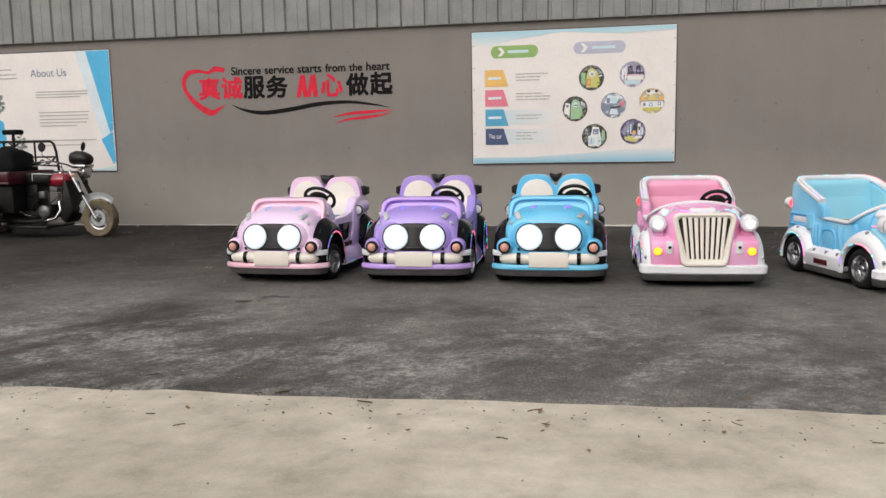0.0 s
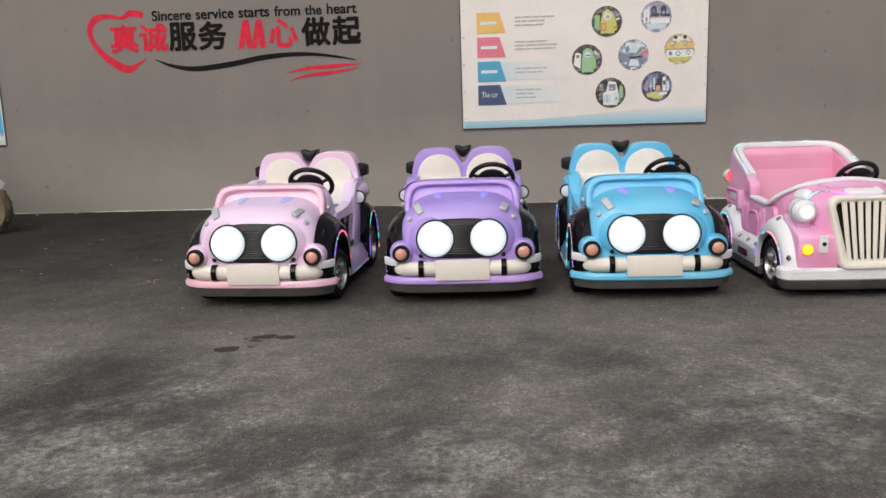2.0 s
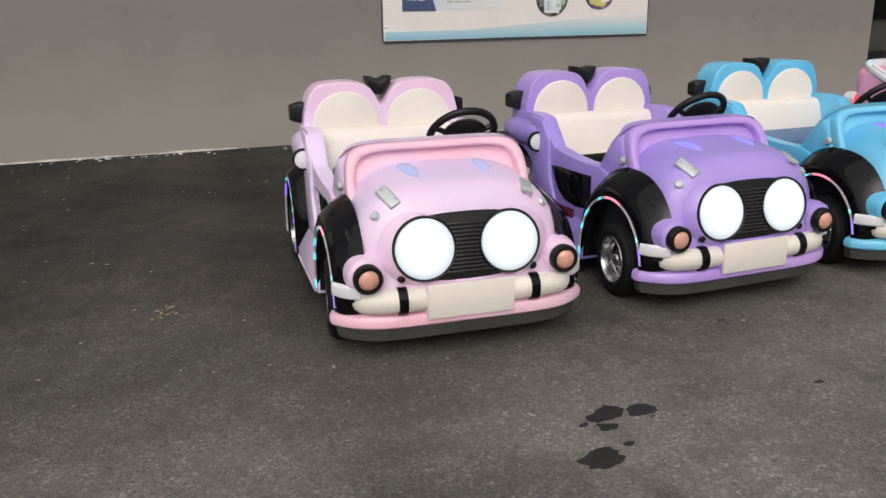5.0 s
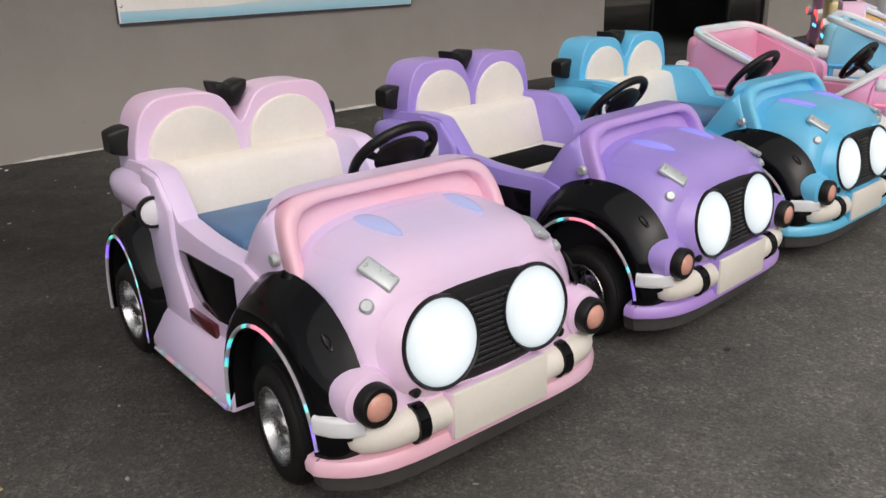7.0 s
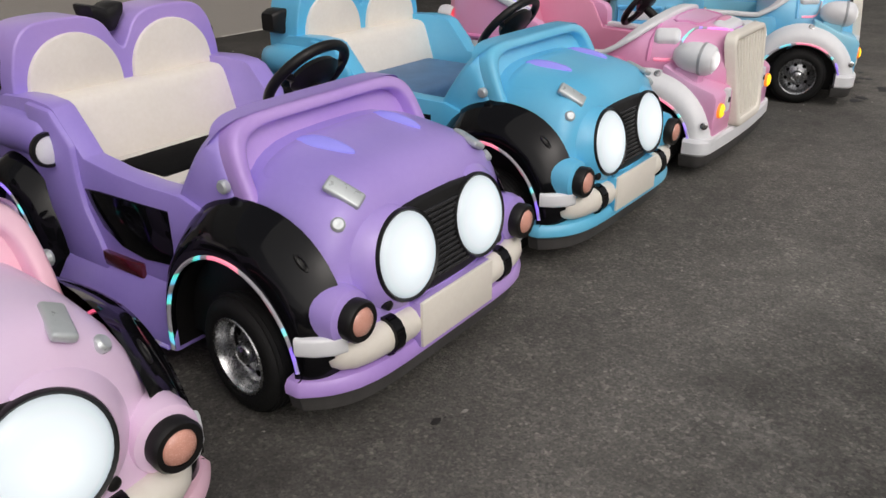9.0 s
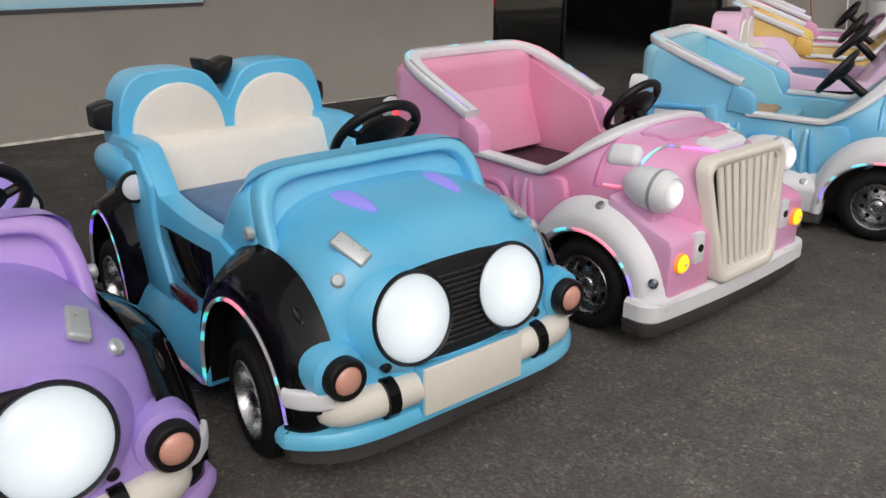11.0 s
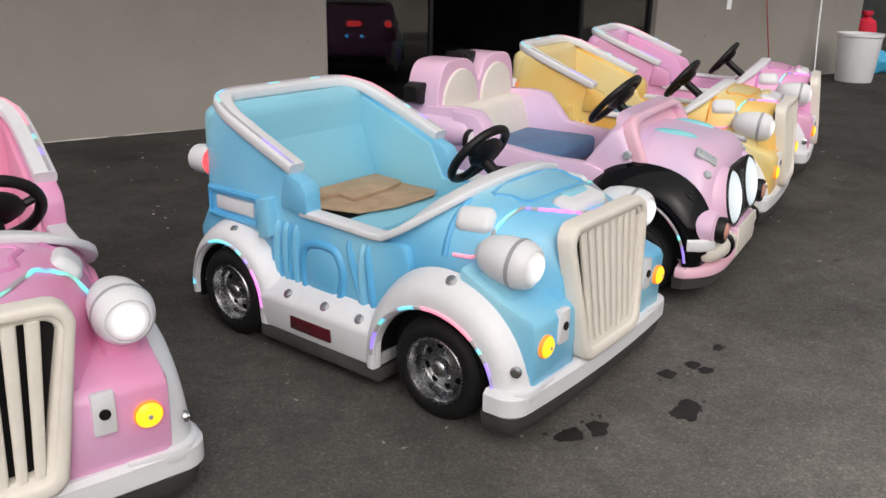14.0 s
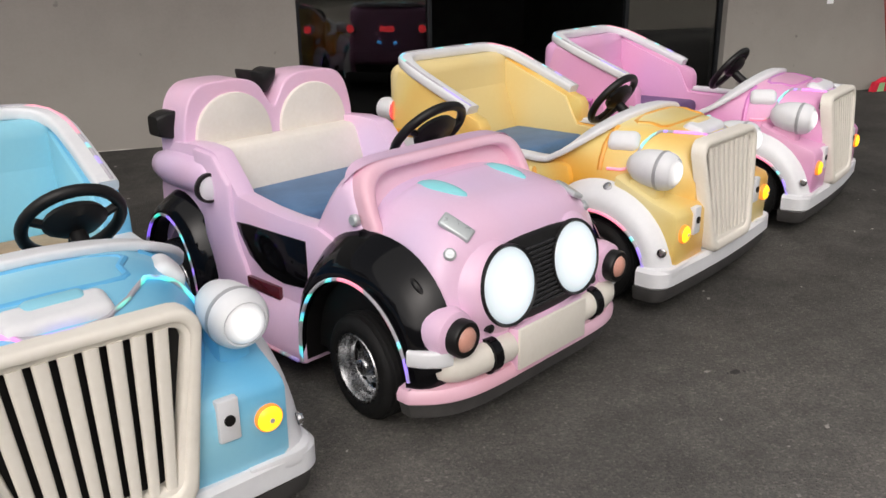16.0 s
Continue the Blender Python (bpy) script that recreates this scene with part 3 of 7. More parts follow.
def arch_line(side, cy, cz, a_f, a_r, b, x, foot_f, foot_r, n=26, start=0.0):
    pts = [] if foot_f is None else [(side * x, cy - a_f, foot_f)]
    for i in range(n + 1):
        t = start + (math.pi - start) * i / n
        c, s = math.cos(t), math.sin(t)
        pts.append((side * x, cy - c * (a_f if c > 0 else a_r), cz + s * b))
    if foot_r is not None:
        pts.append((side * x, cy + a_r, foot_r))
    return pts


def bow_path(half, y_mid, y_end, y_back, n=26, power=6.0):
    """The plan of a bumper, seen from above, from the car's right round the front to its left."""
    pts = [(-half, y_back, 0)]
    for i in range(n + 1):
        u = -1 + 2 * i / n
        s = math.sin(u * math.pi / 2)
        x = half * s
        y = y_mid + (y_end - y_mid) * abs(s) ** power
        pts.append((x, y, 0))
    pts.append((half, y_back, 0))
    return pts


def wrap_path(half, front, y_back, r=0.055):
    """The plan of a bumper with a slightly bowed front and tight round corners."""
    side = [(half, y_back, 0), (half, front + 0.022 + r, 0)]
    for i in range(1, 9):
        a = radians(90 * i / 8)
        side.append((half - r + r * math.cos(a), front + 0.022 + r - r * math.sin(a), 0))
    for x in (0.44, 0.33, 0.22, 0.11, 0.0):
        side.append((x, front + 0.022 * (x / (half - r)) ** 2, 0))
    return [(-x, y, z) for x, y, z in side] + side[-2::-1]


def bolt(parent, p, d, r=0.013):
    m = Matrix.Translation(p) @ Vector(d).to_track_quat("Z", "Y").to_matrix().to_4x4()
    return part("bolt", lathe([(r * 1.5, -0.004), (r * 1.5, 0.004), (r, 0.006), (r * 0.9, 0.012), (0, 0.013)], m, 12), CHROME, parent)


# ---- the round-nosed car ----
def round_car(m, colour, trim, pad, marker, label):
    car = thing("ride_on_car", label, "ride car", m, "row of ride-on cars")
    # Bonnet and nose
    rings = [arch(-0.26, 0.440, 0.30, 0.755, 3.6), arch(-0.34, 0.444, 0.30, 0.76, 3.6), arch(-0.46, 0.452, 0.30, 0.757, 3.6), arch(-0.58, 0.460, 0.29, 0.747, 3.6),
             arch(-0.68, 0.464, 0.28, 0.732, 3.6, bow=0.008), arch(-0.755, 0.460, 0.27, 0.713, 3.6, bow=0.015, tip=0.04), arch(-0.815, 0.442, 0.26, 0.680, 3.8, bow=0.025, tip=0.10),
             arch(-0.855, 0.404, 0.25, 0.652, 3.6, bow=0.03, tip=0.16), arch(-0.874, 0.37, 0.24, 0.615, 3.4, bow=0.032, tip=0.19), arch(-0.880, 0.28, 0.23, 0.52, 3.0, bow=0.022, tip=0.19), arch(-0.882, 0.10, 0.22, 0.34, 2.4, bow=0.01, tip=0.19)]
    shape = loft(rings, True, True)
    bmesh.ops.recalc_face_normals(shape, faces=shape.faces[:])
    skin = BVHTree.FromBMesh(shape)
    part("bonnet", shape, colour, car, smooth=60)
    # Raised middle of the bonnet, fading out towards the nose
    rows = []
    for j in range(19):
        v = j / 18
        y = -0.415 - 0.335 * v
        row = []
        for i in range(33):
            u = -1 + i / 16
            x = u * (0.385 - 0.02 * v)
            hit = skin.ray_cast(Vector((x, y - 0.02 * u * u, 2)), Vector((0, 0, -1)))[0]
            rise = min(1, v / 0.16) * min(1, (1 - abs(u)) / 0.14)
            rise = rise * rise * (3 - 2 * rise) * (1 - v) ** 0.7
            row.append((hit.x, hit.y, hit.z - 0.005 + 0.016 * rise))
        rows.append(row)
    part("bonnet_rise", loft(rows, False, False), colour, car, smooth=60)
    # Headlamp panel: a long dark oval with a ribbed grille between two round lamps
    panel = []
    for i in range(40):
        a = 2 * math.pi * i / 40
        c, s = math.cos(a), math.sin(a)
        panel.append((0.318 * math.copysign(abs(c) ** 0.72, c), 0.474 + (0.142 if s > 0 else 0.137) * math.copysign(abs(s) ** 0.8, s)))
    grille = part("grille_panel", lean_back(prism(panel, "y", -0.853, -0.80, 0.012), 0.19, 0.475), BLACK, car, "black oval grille panel")
    for k in range(13):
        z = 0.376 + k * 0.0163
        half = min(0.15, 0.190 - math.sqrt(max(0.0, 0.138 ** 2 - (z - 0.478) ** 2)))
        part("grille_slat", lean_back(box(-half, half, -0.862, -0.845, z - 0.0048, z + 0.0048, 0.002), 0.19, 0.475), SLAT, grille)
    for s in (-1, 1):
        lm = Matrix.Translation((s * 0.186, -0.845, 0.478)) @ Matrix.Rotation(radians(-10.5), 4, "X") @ TO_FRONT
        lamp = part("headlamp_ring", lathe([(0.120, -0.02), (0.136, -0.01), (0.138, 0.012), (0.134, 0.020), (0.128, 0.016), (0.124, 0.006)], lm, 40), BLACK, car)
        rows = []
        for r, h in ((0.1365, 0.006), (0.140, 0.010), (0.150, 0.003), (0.168, -0.014), (0.192, -0.044), (0.215, -0.085)):
            row = []
            for i in range(25):
                a = -1.75 + 3.5 * i / 24
                fade = max(0.0, math.cos(a * 0.897)) ** 0.5
                rr = 0.1365 + (r - 0.1365) * (0.25 + 0.75 * fade)
                row.append(lm @ Vector((s * rr * math.cos(a), rr * math.sin(a), h - 0.012 * (1 - fade))))
            rows.append(row)
        part("headlamp_surround", loft(rows, False, False), colour, car, smooth=60)
        part("headlamp_lens", lathe([(0.128, 0.004), (0.126, 0.013), (0.118, 0.021), (0.10, 0.029), (0.07, 0.037), (0.035, 0.042), (0, 0.043)], lm, 40), LAMP, lamp, "round white lit headlamp lens")
    # Plastic tub: two flanks with wheel cut-outs, a tail and a floor
    def flank_outline():
        pts = [(-0.19, 0.12), (-0.19, 0.38), (-0.24, 0.46), (-0.30, 0.50), (-0.30, 0.58), (-0.22, 0.605), (-0.13, 0.606), (-0.05, 0.605), (0.10, 0.614), (0.265, 0.636), (0.305, 0.685), (0.39, 0.78), (0.42, 0.792), (0.52, 0.80), (0.70, 0.79), (0.80, 0.72), (0.85, 0.58), (0.86, 0.40)]
        for i in range(9):
            t = math.pi * i / 8
            pts.append((0.69 + 0.19 * math.cos(t), 0.17 + 0.26 * math.sin(t)))
        return pts + [(0.48, 0.12)]
    for s in (-1, 1):
        part("flank", prism(flank_outline(), "x", s * 0.385, s * 0.465, 0.022), colour, car)
        sill = [(0.40, 0.10), (0.545, 0.10), (0.545, 0.15), (0.50, 0.24), (0.455, 0.30), (0.40, 0.30)]
        part("sill", prism([(s * x, z) for x, z in sill], "y", -0.20, 0.47, 0.012), colour, car)
        win = [(0.285, 0.530), (0.20, 0.536), (-0.02, 0.540), (-0.15, 0.544), (-0.15, 0.42), (-0.14, 0.36), (0.0, 0.345), (0.12, 0.36), (0.21, 0.41), (0.262, 0.48)]
        part("side_window", prism(win, "x", s * 0.46, s * 0.470, 0.003), GLOSS_BLACK, car, "gloss black side window panel")
        pillar = [(0.48, 0.24), (0.19, 0.24), (0.235, 0.36), (0.285, 0.46), (0.302, 0.56), (0.298, 0.675), (0.395, 0.778), (0.54, 0.79)]
        part("pillar", prism(pillar, "x", s * 0.43, s * 0.484, 0.014), colour, car)
        part("reflector", box(s * 0.455, s * 0.482, 0.015, 0.225, 0.275, 0.325, 0.004), RED_LENS, car, "dark red side reflector")
        part("sill_strip", tube([(s * 0.549, -0.17, 0.112), (s * 0.549, 0.1, 0.112), (s * 0.549, 0.44, 0.112)], 0.007, 6), LED_FAINT, car, "coloured diode strip")
        # Tail pod over the rear wheel
        pod = [[(s * (0.450 + 0.066 * k * u), y, 0.672 + 0.078 * k * v) for u, v in circle(1, 14)] for y, k in ((0.43, 0.45), (0.445, 0.75), (0.47, 0.93), (0.54, 1.0), (0.67, 1.05), (0.78, 0.98), (0.86, 0.7), (0.885, 0.3))]
        p = part("tail_pod", loft(pod), colour, car, smooth=60)
        part("pod_ring", lathe([(0.052, -0.01), (0.060, 0.0), (0.060, 0.018), (0.048, 0.02)], Matrix.Translation((s * 0.495, 0.425, 0.648)) @ TO_FRONT, 20), BLACK, p)
        part("pod_lens", lathe([(0.05, 0.0), (0.048, 0.016), (0.025, 0.024), (0, 0.026)], Matrix.Translation((s * 0.495, 0.425, 0.648)) @ TO_FRONT, 20), WHITE, p)
        # Mudguards, their diode strips and the wheels
        guard = wheel_arch(s, -0.472, 0.18, 0.275, 0.276, 0.315, 0.385, 0.325, 0.462, 0.545, 0.428, None, 0.115, start=0.16, power=2.5)
        bmesh.ops.recalc_face_normals(guard, faces=guard.faces[:])
        slot_at = stick(BVHTree.FromBMesh(guard), (s * 0.56, -0.785, 0.60), (0, -0.75, -0.6))
        part("mudguard_slot", lathe([(0.016, -0.006), (0.016, 0.002), (0.012, 0.0045), (0.009, 0.001), (0, 0.0)], slot_at @ Matrix.Diagonal((0.7, 2.0, 1, 1)), 20), BLACK, car, "small slotted boss")
        part("front_mudguard", guard, GLOSS_BLACK, car, "gloss black front mudguard")
        part("wheel_well", arch_liner(s, -0.472, 0.18, 0.270, 0.271, 0.310, 0.53, 0.438), BLACK, car)
        # Black plate over the body side, giving the arch its shade
        part("wheel_well_back", prism([(-0.472 + 0.268 * math.cos(math.pi * k / 16), 0.16 + 0.326 * math.sin(math.pi * k / 16)) for k in range(17)], "x", s * 0.42, s * 0.470), BLACK, car)
        part("wheel_well", arch_liner(s, 0.70, 0.18, 0.196, 0.196, 0.305, 0.53, 0.38), BLACK, car)
        part("rear_mudguard", wheel_arch(s, 0.70, 0.18, 0.20, 0.20, 0.31, 0.285, 0.22, 0.41, 0.548, 0.455, 0.115, 0.13), GLOSS_BLACK, car, "gloss black rear mudguard")
        part("mudguard_strip", tube(arch_line(s, -0.472, 0.18, 0.280, 0.281, 0.320, 0.549, None, 0.115, start=0.16), 0.0066, 8), LED, car, "coloured diode strip")
        part("mudguard_strip", tube(arch_line(s, 0.70, 0.18, 0.205, 0.205, 0.315, 0.552, 0.115, 0.13), 0.0066, 8), LED, car, "coloured diode strip")
        wheel(car, s * 0.474, -0.497, side=s, steer=-7)
        wheel(car, s * 0.475, 0.69, side=s)
        # Indicator on its pod
        im = Matrix.Translation((s * 0.43, -0.808, 0.381)) @ TO_FRONT
        ip = part("indicator_pod", lathe([(0.085, -0.10), (0.086, 0.0), (0.078, 0.035), (0.060, 0.045), (0, 0.046)], im, 24), colour, car)
        part("indicator_ring", lathe([(0.060, 0.03), (0.062, 0.075), (0.056, 0.084), (0.043, 0.084), (0.040, 0.06)], im, 24), BLACK, ip)
        part("indicator_lens", lathe([(0.043, 0.062), (0.043, 0.078), (0.036, 0.088), (0.018, 0.094), (0, 0.096)], im, 24), PEACH, ip, "peach round indicator lens")
        bar_way = [(s * 0.455, -0.845, 0.318), (s * 0.49, -0.832, 0.318), (s * 0.525, -0.797, 0.318), (s * 0.545, -0.760, 0.318), (s * 0.548, -0.750, 0.318)]
        foot_way = flowing([(s * 0.44, -0.812, 0.275), (s * 0.49, -0.800, 0.275), (s * 0.527, -0.772, 0.275), (s * 0.546, -0.735, 0.275)])
        part("mudguard_foot", sweep(foot_way, rounded(0.012, 0.140, 0.004)), GLOSS_BLACK, car)
        part("side_bar", sweep(bar_way, rounded(0.030, 0.056, 0.010)), WHITE, car, "white bar behind the indicator")
        # Bumper bar with its black strap
        bar = [[(s * x, y + 0.045 * k * math.cos(a), 0.268 + 0.052 * k * math.sin(a)) for a in [2 * math.pi * i / 14 for i in range(14)]] for x, y, k in ((0.17, -0.860, 0.8), (0.20, -0.860, 1.0), (0.30, -0.856, 1.0), (0.38, -0.845, 1.02), (0.43, -0.832, 1.0), (0.462, -0.818, 0.85), (0.480, -0.806, 0.6), (0.487, -0.80, 0.25))]
        b = part("bumper_bar", loft(bar), CREAM, car, "cream bumper bar", smooth=60)
        strap = [[(s * x, -0.858 + 0.053 * math.cos(a), 0.268 + 0.062 * math.sin(a)) for a in [2 * math.pi * i / 14 for i in range(14)]] for x in (0.272, 0.277, 0.305, 0.310)]
        part("strap", loft(strap), GLOSS_BLACK, b)
        part("screw_cap", lathe([(0.016, -0.02), (0.016, 0.012), (0.01, 0.016), (0, 0.017)], Matrix.Translation((s * 0.29, -0.856, 0.364)) @ TO_FRONT, 14), BLACK, car)
        # Bonnet fittings
        vent = box(-0.027, 0.027, -0.058, 0.058, -0.012, 0.011, 0.009, segments=3)
        vent.transform(stick(skin, (s * 0.314, -0.742, 0.70), (s * -0.16, -1, 0)))
        part("bonnet_vent", vent, SILVER, car, "silver bonnet vent")
        part("button", lathe([(0.020, -0.01), (0.021, 0.005), (0.015, 0.012), (0.006, 0.013), (0, 0.010)], stick(skin, (s * 0.378, -0.772, 0.622)), 18), SILVER, car)
        part("button", lathe([(0.020, -0.012), (0.021, 0.004), (0.016, 0.010), (0.006, 0.011), (0, 0.009)], Matrix.Translation((s * 0.448, -0.402, 0.670)) @ outward(s), 18), SILVER, car)
        mark = lathe([(0.055, -0.008), (0.054, 0.006), (0.043, 0.016), (0.022, 0.023), (0, 0.025)], Matrix.Diagonal((0.85, 1.9, 0.8, 1)), 24)
        for v in mark.verts:
            v.co.x *= 0.82 - 3.2 * v.co.y
        mark.transform(stick(skin, (s * 0.17, -0.545, 0.76), (s * -0.1, -1, 0)))
        part("bonnet_marker", mark, marker, car, "glowing oval bonnet marker")
        # Black housing beside the seat back
        blocks = [[(s * (0.430 + x), 0.778 + a, 0.852 + b) for a, b in rounded(w, h, 0.014)] for x, w, h in ((0.0, 0.11, 0.115), (0.035, 0.105, 0.110), (0.072, 0.088, 0.088), (0.080, 0.078, 0.078))]
        part("side_housing", loft(blocks), BLACK, car, "black lamp housing", smooth=30)
    # Cowl in the body colour, with a leaning windscreen frame round a recess on its front
    rings = [arch(y, w, 0.40, zt, 8.0, 48, tip=k) for y, w, zt, k in ((-0.582, 0.424, 0.840, 0.45), (-0.565, 0.434, 0.848, 0.45), (-0.535, 0.440, 0.851, 0.42), (-0.020, 0.450, 0.849, -0.66), (0.004, 0.446, 0.840, -0.66), (0.014, 0.430, 0.820, -0.66))]
    part("cowl", loft(rings, True, True), colour, car, smooth=60)
    edge = [arch(y, w, 0.40, zt, 8.0, 48, tip=0.45) for y, w, zt in ((-0.575, 0.428, 0.844), (-0.615, 0.431, 0.848), (-0.634, 0.428, 0.846), (-0.642, 0.420, 0.840), (-0.642, 0.398, 0.822), (-0.637, 0.391, 0.816), (-0.626, 0.387, 0.812), (-0.588, 0.380, 0.806))]
    part("windscreen_frame", loft(edge, False, False), trim, car, "raised windscreen frame", smooth=50)
    part("windscreen_panel", loft([arch(-0.592, 0.392, 0.40, 0.816, 8.0, 48, tip=0.45), arch(-0.575, 0.392, 0.40, 0.816, 8.0, 48, tip=0.45)]), trim, car)
    # Seat back shell with two humps, cushions and seat
    half = [(0.41, 0.40), (0.445, 0.62), (0.45, 0.80), (0.435, 0.89), (0.412, 0.955), (0.375, 0.998), (0.32, 1.018), (0.20, 1.022), (0.12, 1.012), (0.065, 0.98), (0.025, 0.915)]
    shell = flowing([(-x, z) for x, z in half] + [(0, 0.885)] + half[::-1], 3)
    part("seat_shell", prism(shell, "y", 0.645, 0.84, 0.06, segments=5), colour, car)
    for s in (-1, 1):
        pad_line = [(s * (0.212 + 0.190 * math.cos(a)), 0.757 + 0.213 * max(0.0, math.sin(a)) ** 0.82) for a in [math.pi * i / 28 for i in range(29)]]
        part("back_cushion", prism(pad_line, "y", 0.628, 0.67, 0.014), SEAT_CREAM, car, "cream arched back cushion")
    low = [(0.47, 0.52), (0.535, 0.725), (0.548, 0.752), (0.570, 0.768), (0.66, 0.772), (0.66, 0.52)]
    part("lower_back", prism([(y, z) for y, z in low], "x", -0.395, 0.395, 0.018), SEAT_CREAM, car, "cream lower backrest")
    part("tail", box(-0.43, 0.43, 0.72, 0.90, 0.22, 0.74, 0.06, segments=3), colour, car)
    part("back_clip", prism([(-0.078, 1.045), (-0.03, 1.035), (0, 1.018), (0.03, 1.035), (0.078, 1.045), (0.066, 1.0), (0.02, 0.935), (-0.02, 0.935), (-0.066, 1.0)], "y", 0.70, 0.83, 0.018), BLACK, car, "black clip between the seat humps")
    if pad:
        part("seat_cushion", box(-0.335, 0.335, 0.04, 0.49, 0.47, 0.59, 0.03, segments=3), pad, car, "slate blue vinyl seat cushion")
    else:
        part("seat_base", box(-0.385, 0.385, 0.04, 0.46, 0.40, 0.545, 0.015), SEAT_CREAM, car)
        # Slab in black for the shade inside the open seat
        part("seat_well_slab", box(-0.27, 0.27, 0.12, 0.39, 0.45, 0.552, 0.008), HOLE_SHADE, car, "black slab standing in for the open seat well")
    part("floor_pan", box(-0.40, 0.40, -0.74, 0.84, 0.075, 0.26, 0.02), BLACK, car)
    part("cabin_liner", box(-0.386, 0.386, -0.24, 0.12, 0.255, 0.29, 0.004), BLACK, car)
    steering_wheel(car, (0.232, -0.085, 0.818), 0.165, -48, 0.22)
    # Number plate, coloured lip and rubber skirt
    part("plate_block", box(-0.193, 0.193, -0.900, -0.84, 0.186, 0.334, 0.006), colour, car)
    part("number_plate", box(-0.190, 0.190, -0.909, -0.895, 0.189, 0.337, 0.005), CREAM, car, "blank cream number plate")
    part("bumper_lip", sweep(bow_path(0.562, -0.885, -0.755, -0.715), [(-0.06, 0.158), (-0.005, 0.155), (0.008, 0.165), (0.010, 0.19), (-0.002, 0.208), (-0.04, 0.216), (-0.12, 0.220), (-0.12, 0.158)]), trim, car, "coloured bumper lip")
    part("bumper_skirt", sweep(bow_path(0.550, -0.877, -0.745, -0.70), [(-0.10, 0.088), (-0.030, 0.088), (-0.014, 0.098), (0.002, 0.160), (-0.10, 0.160)]), SKIRT, car, "grey rubber bumper skirt")
    return car


# ---- the car with the upright grille ----
def grille_car(m, colour, deep, inside, seat, label):
    car = thing("ride_on_car", label, "ride car", m, "row of ride-on cars")
    lead = []
    for i in range(23):
        a = math.pi * min(1.0, max(0.0, (i - 1) / 20))
        k = math.sin(a)
        lead.append((-0.437 * math.cos(a), -0.19 - 0.26 * k ** 0.6, (0.30 if i in (0, 22) else 0.572) + 0.200 * k ** 0.78))
    rings = [lead, arch(-0.44, 0.444, 0.30, 0.777, 3.3), arch(-0.52, 0.428, 0.30, 0.768, 3.4), arch(-0.62, 0.392, 0.30, 0.750, 3.5), arch(-0.73, 0.335, 0.28, 0.726, 3.6, tip=0.03), arch(-0.795, 0.300, 0.26, 0.710, 3.8, tip=0.08), arch(-0.842, 0.276, 0.24, 0.702, 3.8, tip=0.112)]
    shape = loft(rings, True, True)
    bmesh.ops.recalc_face_normals(shape, faces=shape.faces[:])
    skin = BVHTree.FromBMesh(shape)
    part("bonnet", shape, colour, car, smooth=55)
    # Flanks
    def flank_outline():
        pts = [(-0.30, 0.42), (-0.32, 0.50), (-0.30, 0.565), (-0.26, 0.575), (-0.22, 0.572), (-0.16, 0.565), (0.19, 0.575), (0.20, 0.63), (0.255, 0.655), (0.27, 0.745), (0.50, 0.838), (0.66, 0.90), (0.745, 0.915), (0.785, 0.80), (0.80, 0.52), (0.87, 0.40)]
        for i in range(9):
            t = math.pi * i / 8
            pts.append((0.612 + 0.215 * math.cos(t), 0.17 + 0.22 * math.sin(t)))
        return pts + [(0.44, 0.12), (-0.235, 0.12), (-0.235, 0.36)]
    for s in (-1, 1):
        part("flank", prism(flank_outline(), "x", s * 0.40, s * 0.465, 0.016), colour, car)
        # Relief on the flank: a ribbed door with an oval, a pale panel and a bracket
        ring = [(0.185, 0.285), (0.21, 0.31), (0.218, 0.38), (0.21, 0.445), (0.175, 0.478), (0.07, 0.484), (0.025, 0.455), (0.004, 0.39), (0.012, 0.32), (0.045, 0.282)]
        d = part("door_panel", tube([(s * 0.462, y, z) for y, z in flowing(ring, 3, True)], 0.019, 10, True), deep, car)
        part("door_field", prism([(0.115 + (y - 0.115) * 0.84, 0.382 + (z - 0.382) * 0.84) for y, z in flowing(ring, 3, True)], "x", s * 0.45, s * 0.476, 0.010), colour, d)
        for y, lean in ((0.385, 0.0), (0.335, 0.01), (0.285, 0.0), (-0.06, -0.028), (-0.135, -0.012)):
            part("rib", tube(flowing([(s * 0.452, y - lean, 0.535), (s * 0.464, y - lean, 0.50), (s * 0.466, y, 0.41), (s * 0.464, y + lean, 0.32), (s * 0.452, y + lean, 0.290)]), 0.015, 8), deep, d)
        for y in (0.36, 0.31, 0.255, -0.10):
            part("rib", tube(flowing([(s * 0.450, y, 0.29), (s * 0.463, y, 0.32), (s * 0.466, y + 0.006, 0.41), (s * 0.463, y, 0.50), (s * 0.450, y, 0.53)]), 0.019, 8), colour, d)
        part("pale_panel", box(s * 0.455, s * 0.474, 0.50, 0.735, 0.515, 0.575, 0.006), WHITE, car, "pale rectangular side panel")
        fr = tube([(s * 0.470, y, z) for y, z in ((0.47, 0.49), (0.77, 0.49), (0.77, 0.60), (0.47, 0.60))], 0.016, 8, True)
        part("panel_frame", fr, deep, car)
        part("bracket", prism([(0.36, 0.47), (0.43, 0.45), (0.44, 0.62), (0.37, 0.63)], "x", s * 0.45, s * 0.515, 0.014), colour, car)
        # White mudguards and running board
        part("front_mudguard", wheel_arch(s, -0.49, 0.17, 0.255, 0.255, 0.235, 0.368, 0.33, 0.37, 0.558, 0.470, 0.13, 0.11, 0.004, drop=4.5), WHITE, car, "white front mudguard")
